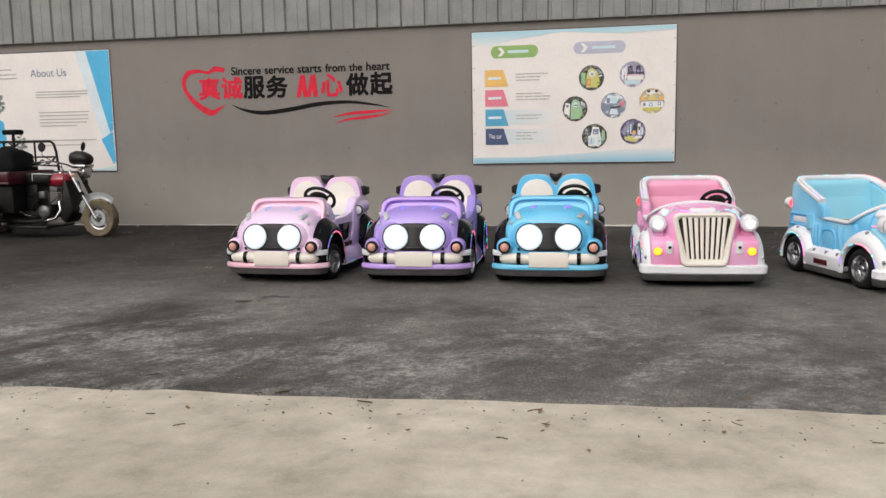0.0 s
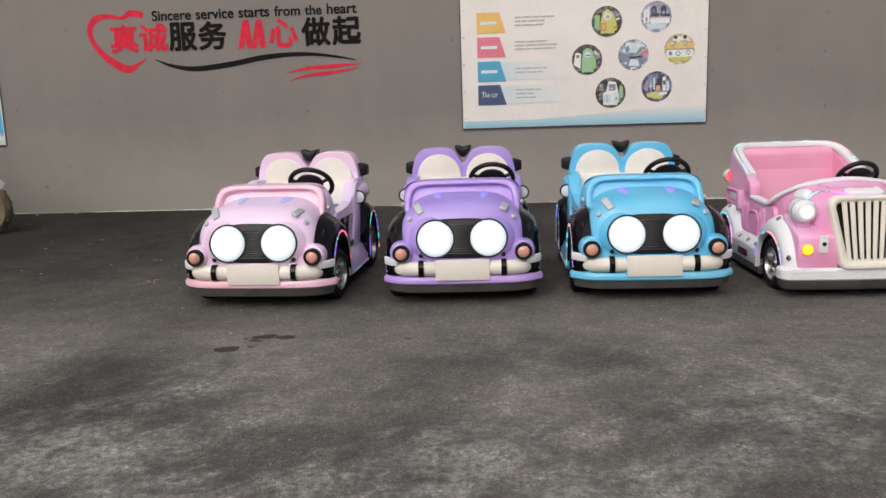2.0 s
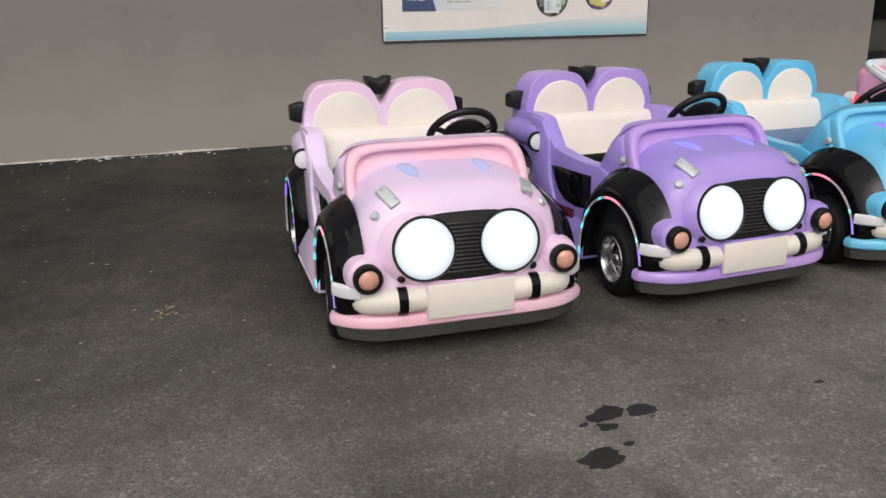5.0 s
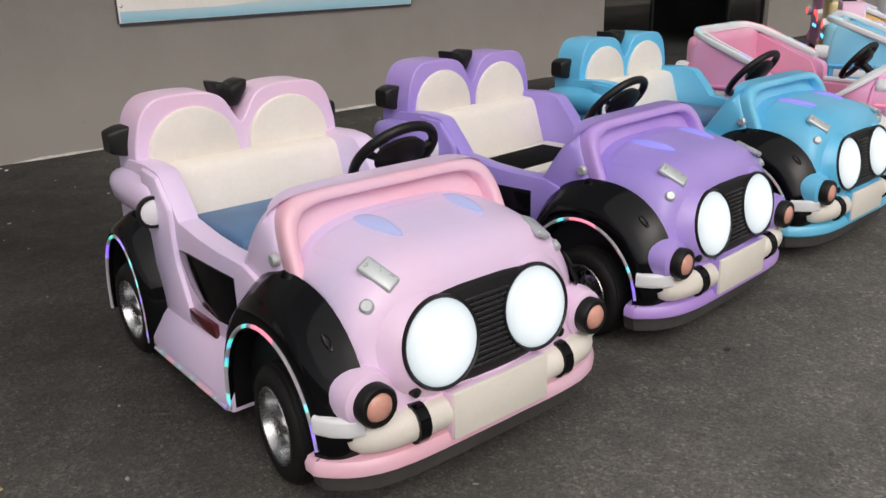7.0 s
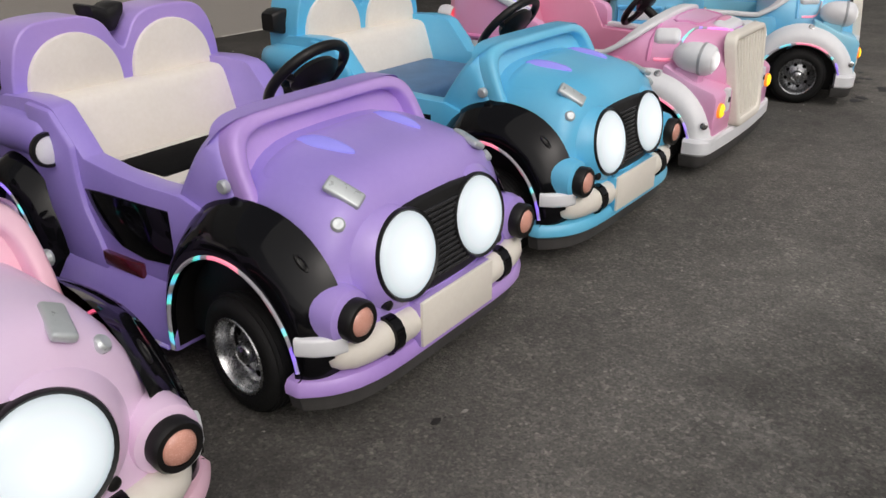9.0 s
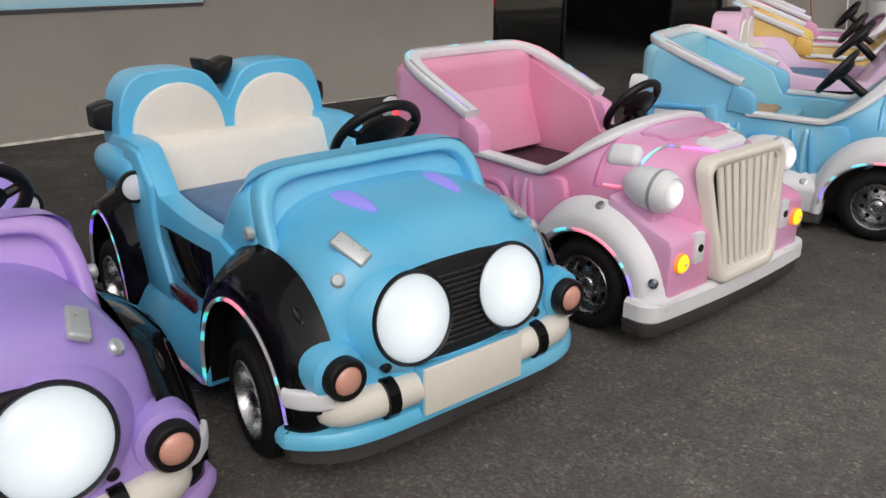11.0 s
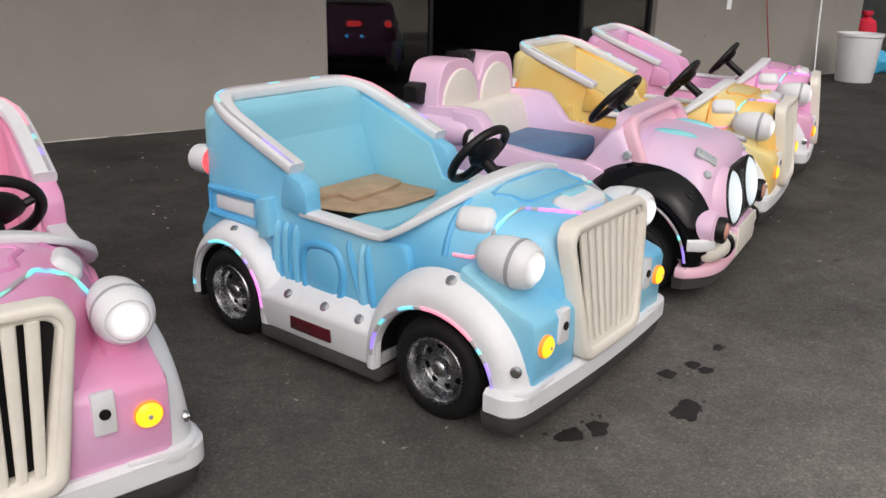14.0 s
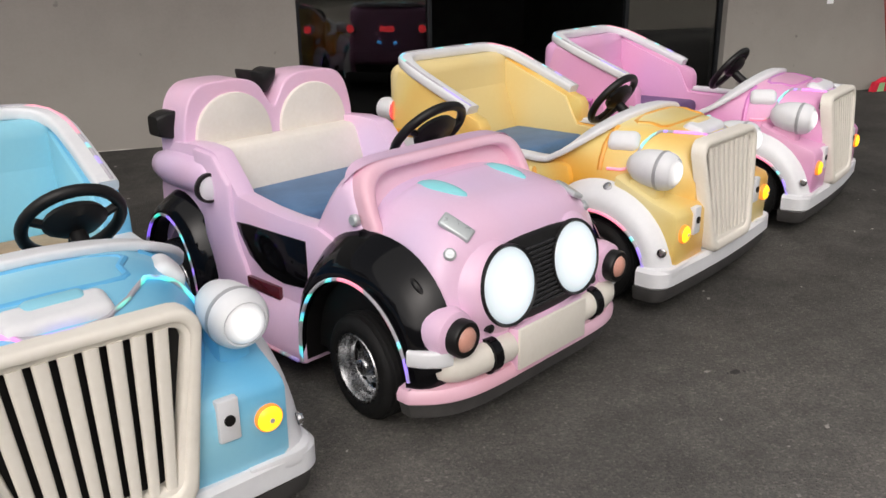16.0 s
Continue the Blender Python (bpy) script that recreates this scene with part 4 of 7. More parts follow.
        part("wheel_well", arch_liner(s, -0.49, 0.17, 0.250, 0.250, 0.230, 0.53, 0.442), BLACK, car)
        part("wheel_well", arch_liner(s, 0.612, 0.17, 0.208, 0.200, 0.220, 0.53, 0.39), BLACK, car)
        part("rear_mudguard", wheel_arch(s, 0.612, 0.17, 0.212, 0.203, 0.225, 0.30, 0.265, 0.32, 0.545, 0.455, 0.11, 0.13, 0.004, drop=4.0), WHITE, car, "white rear mudguard")
        part("mudguard_strip", tube(arch_line(s, -0.49, 0.17, 0.268, 0.268, 0.248, 0.562, None, None), 0.0066, 8), LED, car, "coloured diode strip")
        part("mudguard_strip", tube(arch_line(s, 0.612, 0.17, 0.225, 0.216, 0.238, 0.549, None, None), 0.0066, 8), LED, car, "coloured diode strip")
        board = [(0.40, 0.11), (0.545, 0.11), (0.552, 0.235), (0.542, 0.252), (0.490, 0.292), (0.458, 0.312), (0.40, 0.312)]
        part("running_board", prism([(s * x, z) for x, z in board], "y", -0.24, 0.405, 0.010), WHITE, car, "white running board")
        part("board_skirt", box(s * 0.42, s * 0.54, -0.24, 0.41, 0.05, 0.112, 0.008), SKIRT, car)
        part("reflector", box(s * 0.50, s * 0.555, -0.005, 0.215, 0.142, 0.196, 0.004), RED_LENS, car, "dark red side reflector")
        for y in (0.252, 0.050, -0.130):
            bolt(car, (s * 0.524, y, 0.268), (s * 0.8, 0, 0.6))
        bolt(car, (s * 0.536, -0.822, 0.290), (s, -0.25, 0.1))
        bolt(car, (s * 0.512, -0.538, 0.522), (s * 0.7, 0, 0.7))
        bolt(car, (s * 0.51, 0.58, 0.46), (s * 0.7, 0, 0.7))
        wheel(car, s * 0.474, -0.497, side=s)
        wheel(car, s * 0.475, 0.590, side=s)
        # Cheek beside the grille with lamp, plate and headlamp pod
        cheek = [(-0.55, 0.44), (-0.66, 0.39), (-0.735, 0.28), (-0.755, 0.20), (-0.852, 0.20), (-0.858, 0.42), (-0.842, 0.45), (-0.72, 0.49), (-0.55, 0.57)]
        part("cheek", prism(cheek, "x", s * 0.205, s * 0.492, 0.020), colour, car)
        am = Matrix.Translation((s * 0.428, -0.860, 0.353)) @ TO_FRONT
        a = part("indicator_lens", lathe([(0.036, -0.01), (0.036, 0.010), (0.028, 0.018), (0.012, 0.022), (0, 0.022)], am, 22), AMBER, car, "glowing amber indicator")
        part("indicator_rim", lathe([(0.034, -0.01), (0.0385, -0.006), (0.0385, 0.008), (0.036, 0.011), (0.034, 0.010)], am, 24), ORANGE, a, "glowing orange rim")
        part("indicator_screw", lathe([(0.007, 0.015), (0.007, 0.024), (0, 0.025)], am, 10), SILVER, a)
        part("sensor_plate", box(s * 0.288, s * 0.348, -0.868, -0.84, 0.328, 0.448, 0.006), WHITE, car)
        part("sensor_hole", lathe([(0.015, 0.0), (0.015, 0.006), (0, 0.007)], Matrix.Translation((s * 0.318, -0.867, 0.390)) @ TO_FRONT, 16), BLACK, car)
        hm = Matrix.Translation((s * 0.420, -0.700, 0.607)) @ Matrix.Rotation(radians(4), 4, "X") @ TO_FRONT
        pod = part("headlamp_pod", lathe([(0, -0.12), (0.033, -0.112), (0.060, -0.082), (0.075, -0.04), (0.081, 0.0), (0.081, 0.042), (0.078, 0.046)], hm, 30), WHITE, car, "white bullet headlamp pod", smooth=50)
        part("ring", lathe([(0.078, 0.030), (0.0845, 0.034), (0.0855, 0.040), (0.0845, 0.047), (0.078, 0.050)], hm, 30), SATIN, pod, "satin silver ring")
        part("bezel", lathe([(0.078, 0.044), (0.083, 0.048), (0.082, 0.060), (0.077, 0.078), (0.067, 0.093), (0.062, 0.097), (0.058, 0.094), (0.056, 0.084)], hm, 30), WHITE, pod, "white headlamp bezel", smooth=50)
        part("headlamp_lens", lathe([(0.0585, 0.084), (0.0575, 0.096), (0.047, 0.109), (0.025, 0.117), (0, 0.119)], hm, 28), LAMP_SMALL, pod, "lit white headlamp lens")
        part("lamp_stay", box(s * 0.36, s * 0.46, -0.74, -0.60, 0.46, 0.56, 0.025), colour, pod)
        # Tail lamp
        tm = Matrix.Translation((s * 0.43, 0.82, 0.70)) @ Matrix.Rotation(radians(-90), 4, "X")
        t = part("tail_lamp", lathe([(0.06, -0.03), (0.062, 0.05), (0.058, 0.07), (0.04, 0.072)], tm, 20), WHITE, car)
        part("tail_lens", lathe([(0.050, 0.062), (0.044, 0.074), (0.026, 0.080), (0, 0.082)], tm, 20), RED_GLOW, t, "glowing red tail lens")
        # Bonnet louvre plates
        v = box(-0.048, 0.048, -0.070, 0.070, -0.040, 0.024, 0.044, segments=6)
        v.transform(stick(skin, (s * 0.365, -0.512, 0.71), (s * -0.30, -1, 0)))
        part("bonnet_plate", v, WHITE, car, "pale bonnet plate")
        fold = [stick(skin, (s * x, -0.448, z), lift=-0.008).translation for x, z in ((0.30, 0.77), (0.37, 0.74), (0.42, 0.69), (0.45, 0.63), (0.46, 0.57))]
        part("bonnet_fold", tube(fold, 0.016, 8), deep, car)
    v = box(-0.125, 0.125, -0.052, 0.052, -0.036, 0.022, 0.040, segments=6)
    v.transform(stick(skin, (-0.005, -0.725, 0.75)))
    plate = part("bonnet_plate", v, WHITE, car, "pale bonnet plate with a tinted lens")
    v = box(-0.075, 0.075, -0.060, -0.004, -0.020, 0.026, 0.024, segments=5)
    v.transform(stick(skin, (0.0, -0.73, 0.75)))
    part("plate_lens", v, inside, plate)
    relief = [stick(skin, q, lift=-0.006).translation for q in ((-0.19, -0.64, 0.8), (0, -0.65, 0.8), (0.19, -0.64, 0.8), (0.21, -0.57, 0.8), (0.23, -0.50, 0.8), (0, -0.49, 0.85), (-0.23, -0.50, 0.8), (-0.21, -0.57, 0.8))]
    part("bonnet_relief", tube(flowing([tuple(q) for q in relief], 3, True), 0.012, 8, True), deep, car)
    marks = [(-0.40, -0.47, 0.57), (-0.385, -0.56, 0.58), (-0.36, -0.585, 0.64), (-0.33, -0.60, 0.70), (-0.25, -0.64, 0.76), (-0.18, -0.72, 0.76), (-0.10, -0.785, 0.76), (0, -0.805, 0.76), (0.10, -0.785, 0.76), (0.18, -0.72, 0.76), (0.25, -0.64, 0.76), (0.33, -0.60, 0.70), (0.36, -0.585, 0.64), (0.385, -0.56, 0.58), (0.40, -0.47, 0.57)]
    strip = [stick(skin, q, lift=0.004).translation for q in flowing(marks, 6)]
    part("bonnet_strip", tube(strip, 0.0066, 8), LED, car, "coloured diode strip")
    # White rail round the back and white hoop over the cowl
    side_rail = [(0.445, 0.262, 0.755), (0.443, 0.50, 0.850), (0.437, 0.63, 0.902), (0.425, 0.69, 0.926), (0.403, 0.74, 0.943), (0.37, 0.778, 0.954), (0.325, 0.80, 0.960), (0.27, 0.81, 0.962)]
    rail = [(-x, y, z) for x, y, z in side_rail] + side_rail[::-1]
    part("back_rail", sweep(rail, rounded(0.078, 0.046, 0.013, 3)), WHITE, car, "white rail along the back")
    for s in (-1, 1):
        block = [(0.175, 0.585), (0.180, 0.680), (0.205, 0.715), (0.262, 0.735), (0.300, 0.752), (0.330, 0.60)]
        part("shoulder", prism(block, "x", s * 0.400, s * 0.482, 0.012), colour, car)
    outer = [(x * 1.04, y + (0.018 if abs(x) < 0.42 else 0), z + 0.022) for x, y, z in rail]
    part("rail_strip", tube(outer, 0.0075, 8), LED_RAIL, car, "coloured diode strip")
    hoop = [(-0.445, 0.22, 0.592), (-0.445, 0.0, 0.586), (-0.445, -0.14, 0.580)]
    for i in range(25):
        a = math.pi * i / 24
        k = math.sin(a)
        hoop.append((-0.445 * math.cos(a), -0.19 - 0.26 * k ** 0.6, 0.583 + 0.205 * k ** 0.78))
    hoop += [(0.445, -0.14, 0.580), (0.445, 0.0, 0.586), (0.445, 0.22, 0.592)]
    part("cowl_trim", sweep(hoop, rounded(0.070, 0.028, 0.009)), WHITE, car, "white trim over sill and cowl")
    part("back_panel", box(-0.455, 0.455, 0.70, 0.845, 0.28, 0.94, 0.065, segments=4), inside, car)
    lean = [(0.59, 0.44), (0.72, 0.82), (0.735, 0.875), (0.775, 0.875), (0.775, 0.44)]
    part("backrest", prism(lean, "x", -0.402, 0.402, 0.02), inside, car)
    for s in (-1, 1):
        part("cabin_lining", prism([(-0.20, 0.28), (-0.20, 0.555), (0.20, 0.57), (0.28, 0.72), (0.74, 0.91), (0.74, 0.28)], "x", s * 0.385, s * 0.404, 0.004), inside, car)
    part("scuttle", prism([(-0.40, 0.28), (-0.40, 0.66), (-0.37, 0.66), (-0.24, 0.52), (-0.24, 0.28)], "x", -0.37, 0.37, 0.015), inside if seat == CARDBOARD else BLACK, car)
    part("floor_pan", box(-0.40, 0.40, -0.74, 0.84, 0.075, 0.28, 0.02), BLACK, car)
    part("seat_base", box(-0.385, 0.385, 0.06, 0.62, 0.27, 0.50 if seat == CARDBOARD else 0.43, 0.02), inside if seat != BLACK else BLACK, car)
    if seat in (BLUE_PAD, PURPLE_PAD):
        part("seat_cushion", box(-0.375, 0.375, 0.12, 0.60, 0.43, 0.53, 0.04, segments=3), seat, car, "vinyl seat cushion")
    if seat == CARDBOARD:
        # Black slab for the shaded hole beside the sheet
        part("seat_well_slab", box(-0.33, 0.10, 0.24, 0.53, 0.42, 0.504, 0.006), HOLE_SHADE, car, "black slab standing in for the open seat well")
    steering_wheel(car, (0.215, -0.12, 0.762), 0.143, -53, 0.22)
    # Grille: leaning shield frame with eight bars
    def shield(k):
        top, bot, z1, z0, r = 0.284 - k, 0.216 - 1.1 * k, 0.713 - k, 0.212 + 1.45 * k, 0.06 - 0.55 * k
        pts = []
        for cx, cz, a0, w in ((top - r, z1 - r, 0, 1), (-(top - r), z1 - r, 90, 1), (-(bot - r), z0 + r, 180, 1), (bot - r, z0 + r, 270, 1)):
            for i in range(5):
                a = radians(a0 + 90 * i / 4)
                pts.append((cx + r * math.cos(a), cz + r * math.sin(a)))
        return pts

    def lay(z):
        return -0.820 - 0.056 * (0.72 - z) / 0.5

    rings = []
    for k, d in ((0.0, 0.032), (0.0, -0.017), (0.004, -0.025), (0.010, -0.029), (0.024, -0.028), (0.029, -0.024), (0.031, -0.017), (0.040, -0.015), (0.044, -0.010), (0.046, 0.022)):
        rings.append([(x, lay(z) + d, z) for x, z in shield(k)])
    grille = part("grille_frame", loft(rings, True, False), CREAM, car, "cream upright grille frame", smooth=50)
    back = bmesh.new()
    back.faces.new([back.verts.new((x, lay(z) + 0.018, z)) for x, z in shield(0.043)])
    ex = bmesh.ops.extrude_face_region(back, geom=back.faces[:])
    bmesh.ops.translate(back, verts=[v for v in ex["geom"] if isinstance(v, bmesh.types.BMVert)], vec=(0, 0.03, 0))
    part("grille_back", back, BLACK, grille)
    for k in range(8):
        xt, xb = (k - 3.5) * 0.0535, (k - 3.5) * 0.0425
        bar = [[(xx + p, lay(zz) - 0.009 + q, zz) for p, q in rounded(ww, 0.020, 0.008, 3)] for xx, zz, ww in ((xt, 0.672, 0.036), ((xt + xb) / 2, 0.47, 0.032), (xb, 0.274, 0.027))]
        part("grille_bar", loft(bar), CREAM, grille)
    # Bumper and skirt
    part("bumper", sweep(wrap_path(0.585, -0.882, -0.735, 0.075), [(-0.10, 0.132), (-0.01, 0.132), (0.004, 0.145), (0.004, 0.205), (-0.010, 0.220), (-0.12, 0.224)]), WHITE, car, "white wrap-round bumper")
    part("bumper_skirt", sweep(wrap_path(0.575, -0.874, -0.72, 0.075), [(-0.10, 0.066), (-0.02, 0.066), (-0.006, 0.078), (0.004, 0.134), (-0.10, 0.134)]), SKIRT, car, "grey rubber bumper skirt")
    for s in (-1, 1):
        part("bumper_top", prism([(s * x, y) for x, y in ((0.36, -0.868), (0.50, -0.868), (0.535, -0.858), (0.558, -0.835), (0.566, -0.80), (0.566, -0.745), (0.36, -0.745))], "z", 0.18, 0.2225, 0.006), WHITE, car)
    part("rear_bumper", box(-0.50, 0.50, 0.80, 0.94, 0.10, 0.20, 0.02), SKIRT, car, "dark grey rear bumper")
    part("brake_lamp", box(-0.085, 0.085, 0.835, 0.858, 0.665, 0.725, 0.008), RED_GLOW, car, "glowing red brake lamp")
    for s in (-1, 1):
        part("marker_lamp", lathe([(0.022, -0.01), (0.022, 0.008), (0.012, 0.014), (0, 0.015)], Matrix.Translation((s * 0.095, 0.845, 0.545)) @ Matrix.Rotation(radians(-90), 4, "X"), 16), BLUE_GLOW, car, "small blue marker lamp")
    return car


# ---- ground ----
def sheet(name, x0, x1, y0, y1, z0, z1, mat, label, category):
    ob = part(name, box(x0, x1, y0, y1, z0, z1), mat, None)
    return tagged(ob, label, category, kind="structure")


sheet("ground", -300, 300, -300, 300, -0.4, -0.012, CONCRETE, "pale dusty concrete yard", "ground")


def tarmac():
    """The asphalt apron, with a ragged front edge on the concrete."""
    bm = bmesh.new()
    edge = []
    n = 340
    for i in range(n + 1):
        x = -30 + 70 * i / n
        w = noise.noise(Vector((x * 0.5, 3.1, 0))) * 0.03 + noise.noise(Vector((x * 2.3, 7.7, 0))) * 0.035 + noise.noise(Vector((x * 8, 1.7, 0))) * 0.03
        edge.append((x, -9.26 + 0.035 * (x - 1) + w))
    rows = []
    for off, z in ((0.0, -0.014), (0.03, -0.004), (0.10, 0.0)):
        rows.append([bm.verts.new((x, y + off, z)) for x, y in edge])
    rows.append([bm.verts.new((x, 9.0, 0.0)) for x, y in edge])
    for a, b in zip(rows, rows[1:]):
        for i in range(n):
            bm.faces.new((a[i], a[i + 1], b[i + 1], b[i]))
    return bm


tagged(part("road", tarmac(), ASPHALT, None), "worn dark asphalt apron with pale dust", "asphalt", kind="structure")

# ---- the wall ----
DOOR0, DOOR1, DOOR_H = 9.005, 13.58, 2.68
WALL_END, WALL_TOP = 18.1, 3.35


def solid(name, x0, x1, y0, y1, z0, z1, mat, label, category="wall"):
    return tagged(part(name, box(x0, x1, y0, y1, z0, z1), mat, None), label, category, kind="structure")


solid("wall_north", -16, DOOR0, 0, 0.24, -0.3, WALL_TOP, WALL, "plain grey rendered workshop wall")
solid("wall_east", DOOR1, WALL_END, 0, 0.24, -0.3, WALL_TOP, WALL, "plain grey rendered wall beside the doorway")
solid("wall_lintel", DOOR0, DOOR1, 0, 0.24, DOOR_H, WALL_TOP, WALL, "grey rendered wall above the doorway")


def corrugated(x0, x1, z0, z1, y, pitch=0.40):
    """Box-ribbed steel sheet standing upright."""
    bm = bmesh.new()
    pts = []
    x = x0
    while x < x1:
        for dx, dy in ((0, 0.022), (0.08, 0.022), (0.13, -0.016), (0.50, -0.018), (0.55, -0.010), (0.60, -0.018), (0.95, -0.016)):
            pts.append((x + pitch * dx, y + dy))
        x += pitch
    ring = pts + [(a, b + 0.008) for a, b in reversed(pts)]
    bm.free()
    bm = loft([[(a, b, z0) for a, b in ring], [(a, b, z1) for a, b in ring]], True, True)
    return bm


tagged(part("wall_cladding", corrugated(-16, WALL_END, 3.29, 6.1, -0.06), STEEL_GREY, None, smooth=20), "grey ribbed steel cladding above the wall", "cladding", kind="structure")

# Hall behind the doorway; its lack of light is put into near-black surfaces
GLOOM = plain("painted_gloom", (0.03, 0.032, 0.032), 0.8, vary=0.3, scale=2)
solid("hall_floor", DOOR0 - 1, DOOR1 + 1, 0.24, 7, -0.2, 0.001, GLOOM, "dark hall floor", "floor")
solid("hall_back", DOOR0 - 1, DOOR1 + 1, 7, 7.2, 0, 3.4, GLOOM, "dark hall back wall")
solid("hall_side", DOOR0 - 1.2, DOOR0 - 1, 0.24, 7, 0, 3.4, GLOOM, "dark hall side wall")
solid("hall_side_east", DOOR1 + 1, DOOR1 + 1.2, 0.24, 7, 0, 3.4, GLOOM, "dark hall side wall")
solid("ceiling", DOOR0 - 1.2, DOOR1 + 1.2, 0.24, 7.2, 3.4, 3.5, GLOOM, "dark hall ceiling", "ceiling")

ALU = plain("dark_aluminium", (0.05, 0.055, 0.06), 0.35, 0.8, vary=0.15, scale=8)


def glass_material():
    m, nt, b = nodes_of("dark_glass")
    b.inputs["Base Color"].default_value = (0.12, 0.14, 0.15, 1)
    b.inputs["Roughness"].default_value = 0.03
    b.inputs["Transmission Weight"].default_value = 1.0
    b.inputs["IOR"].default_value = 1.1
    b.inputs["Coat Weight"].default_value = 1.0
    b.inputs["Coat Roughness"].default_value = 0.02
    b.inputs["Coat IOR"].default_value = 1.8
    return m


GLASS = glass_material()


def glass_leaf(x0, x1, y):
    d = thing("glass_door", "tall dark glass door leaf in an aluminium frame", "door", pose(0, 0, 0), "doors of the hall", "structure")
    for a, b in ((x0, x0 + 0.045), (x1 - 0.045, x1)):
        part("stile", box(a, b, y, y + 0.05, 0.01, DOOR_H, 0.004), ALU, d)
    part("rail", box(x0 + 0.045, x1 - 0.045, y, y + 0.05, 0.01, 0.10, 0.004), ALU, d)
    part("rail", box(x0 + 0.045, x1 - 0.045, y, y + 0.05, DOOR_H - 0.08, DOOR_H, 0.004), ALU, d)
    part("pane", box(x0 + 0.04, x1 - 0.04, y + 0.02, y + 0.03, 0.09, DOOR_H - 0.07), GLASS, d, "dark glass pane")


glass_leaf(DOOR0, 10.29, 0.08)
glass_leaf(12.38, DOOR1, 0.08)

# ---- the cars ----
# Kind, middle, heading, size: the two farthest are enlarged to fit the camera's view
ROW = (
    ("round", 1.167, -4.805, -2.3, 1.0), ("round", 2.582, -4.749, 2.1, 1.0), ("round", 3.938, -4.708, 0.7, 1.0), ("grille", 5.368, -4.701, 2.5, 1.0),
    ("grille", 7.143, -4.816, 19.1, 1.0), ("round", 8.460, -4.316, 26.2, 1.0), ("grille", 9.705, -3.655, 28.1, 1.03), ("grille", 11.015, -2.958, 32.3, 1.045),
)
AT = [pose(x, y, 0, 0, 0, a) @ Matrix.Scale(size, 4) for _, x, y, a, size in ROW]
round_car(AT[0], PINK, PINK_TRIM, BLUE_PAD, PERIWINKLE, "pink and lilac moulded ride-on car with lit round headlamps")
round_car(AT[1], PURPLE, PURPLE_TRIM, None, VIOLET, "purple moulded ride-on car with black mudguards, seat cushion missing")
round_car(AT[2], BLUE, BLUE_TRIM, BLUE_PAD, VIOLET, "sky blue moulded ride-on car with black mudguards")
grille_car(AT[3], JEEP_PINK, DEEP_PINK, IN_PINK, BLACK, "pink and white ride-on car with an upright cream grille")
grille_car(AT[4], JEEP_BLUE, DEEP_BLUE, IN_BLUE, CARDBOARD, "light blue and white ride-on car, cardboard on its seat")
round_car(AT[5], ROSE, PINK_TRIM, BLUE_PAD, TEAL, "pink and lilac moulded ride-on car beside the blue one")
grille_car(AT[6], JEEP_YELLOW, DEEP_YELLOW, IN_YELLOW, BLUE_PAD, "yellow and white ride-on car with a blue seat")
grille_car(AT[7], JEEP_ORCHID, DEEP_ORCHID, IN_ORCHID, PURPLE_PAD, "orchid pink and white ride-on car with a purple seat")

# Cardboard sheet on the seat of the light blue car
fold = part("cardboard_sheet", prism([(-0.24, 0.54), (-0.20, 0.45), (-0.13, 0.24), (0.05, 0.18), (0.30, 0.18), (0.37, 0.22), (0.37, 0.60), (-0.22, 0.60)], "z", 0, 0.008, 0.002), CARDBOARD, None)
fold.matrix_world = AT[4] @ pose(0, 0, 0.508)
flap = part("flap", prism([(-0.235, 0.514), (-0.215, 0.489), (-0.011, 0.48), (-0.03, 0.36), (0.208, 0.372), (0.34, 0.41), (0.365, 0.595), (-0.215, 0.595)], "z", 0.008, 0.026, 0.002), CARDBOARD, fold, "torn lifted layer of the sheet")
tagged(fold, "flattened brown cardboard sheet on the car seat", "cardboard")


# ---- lettering and posters on the wall ----
INK_BLACK = plain("black_wall_paint", (0.009, 0.008, 0.008), 0.7, vary=0.2, scale=9, spec=0.12)
INK_RED = plain("red_wall_paint", (0.66, 0.03, 0.06), 0.7, vary=0.15, scale=9, spec=0.15)
VINYL = plain("poster_vinyl", (0.80, 0.765, 0.73), 0.42, vary=0.04, scale=1.5)
creases = noise_node(VINYL.node_tree, 2.2, 3, 0.5, stretch=(1.6, 1, 0.7))
bump(VINYL.node_tree, VINYL.node_tree.nodes["Principled BSDF"], creases.outputs[0], 0.35, 0.03)


def ink(name, rgb):
    return plain(name, rgb, 0.45, vary=0.06, scale=3)


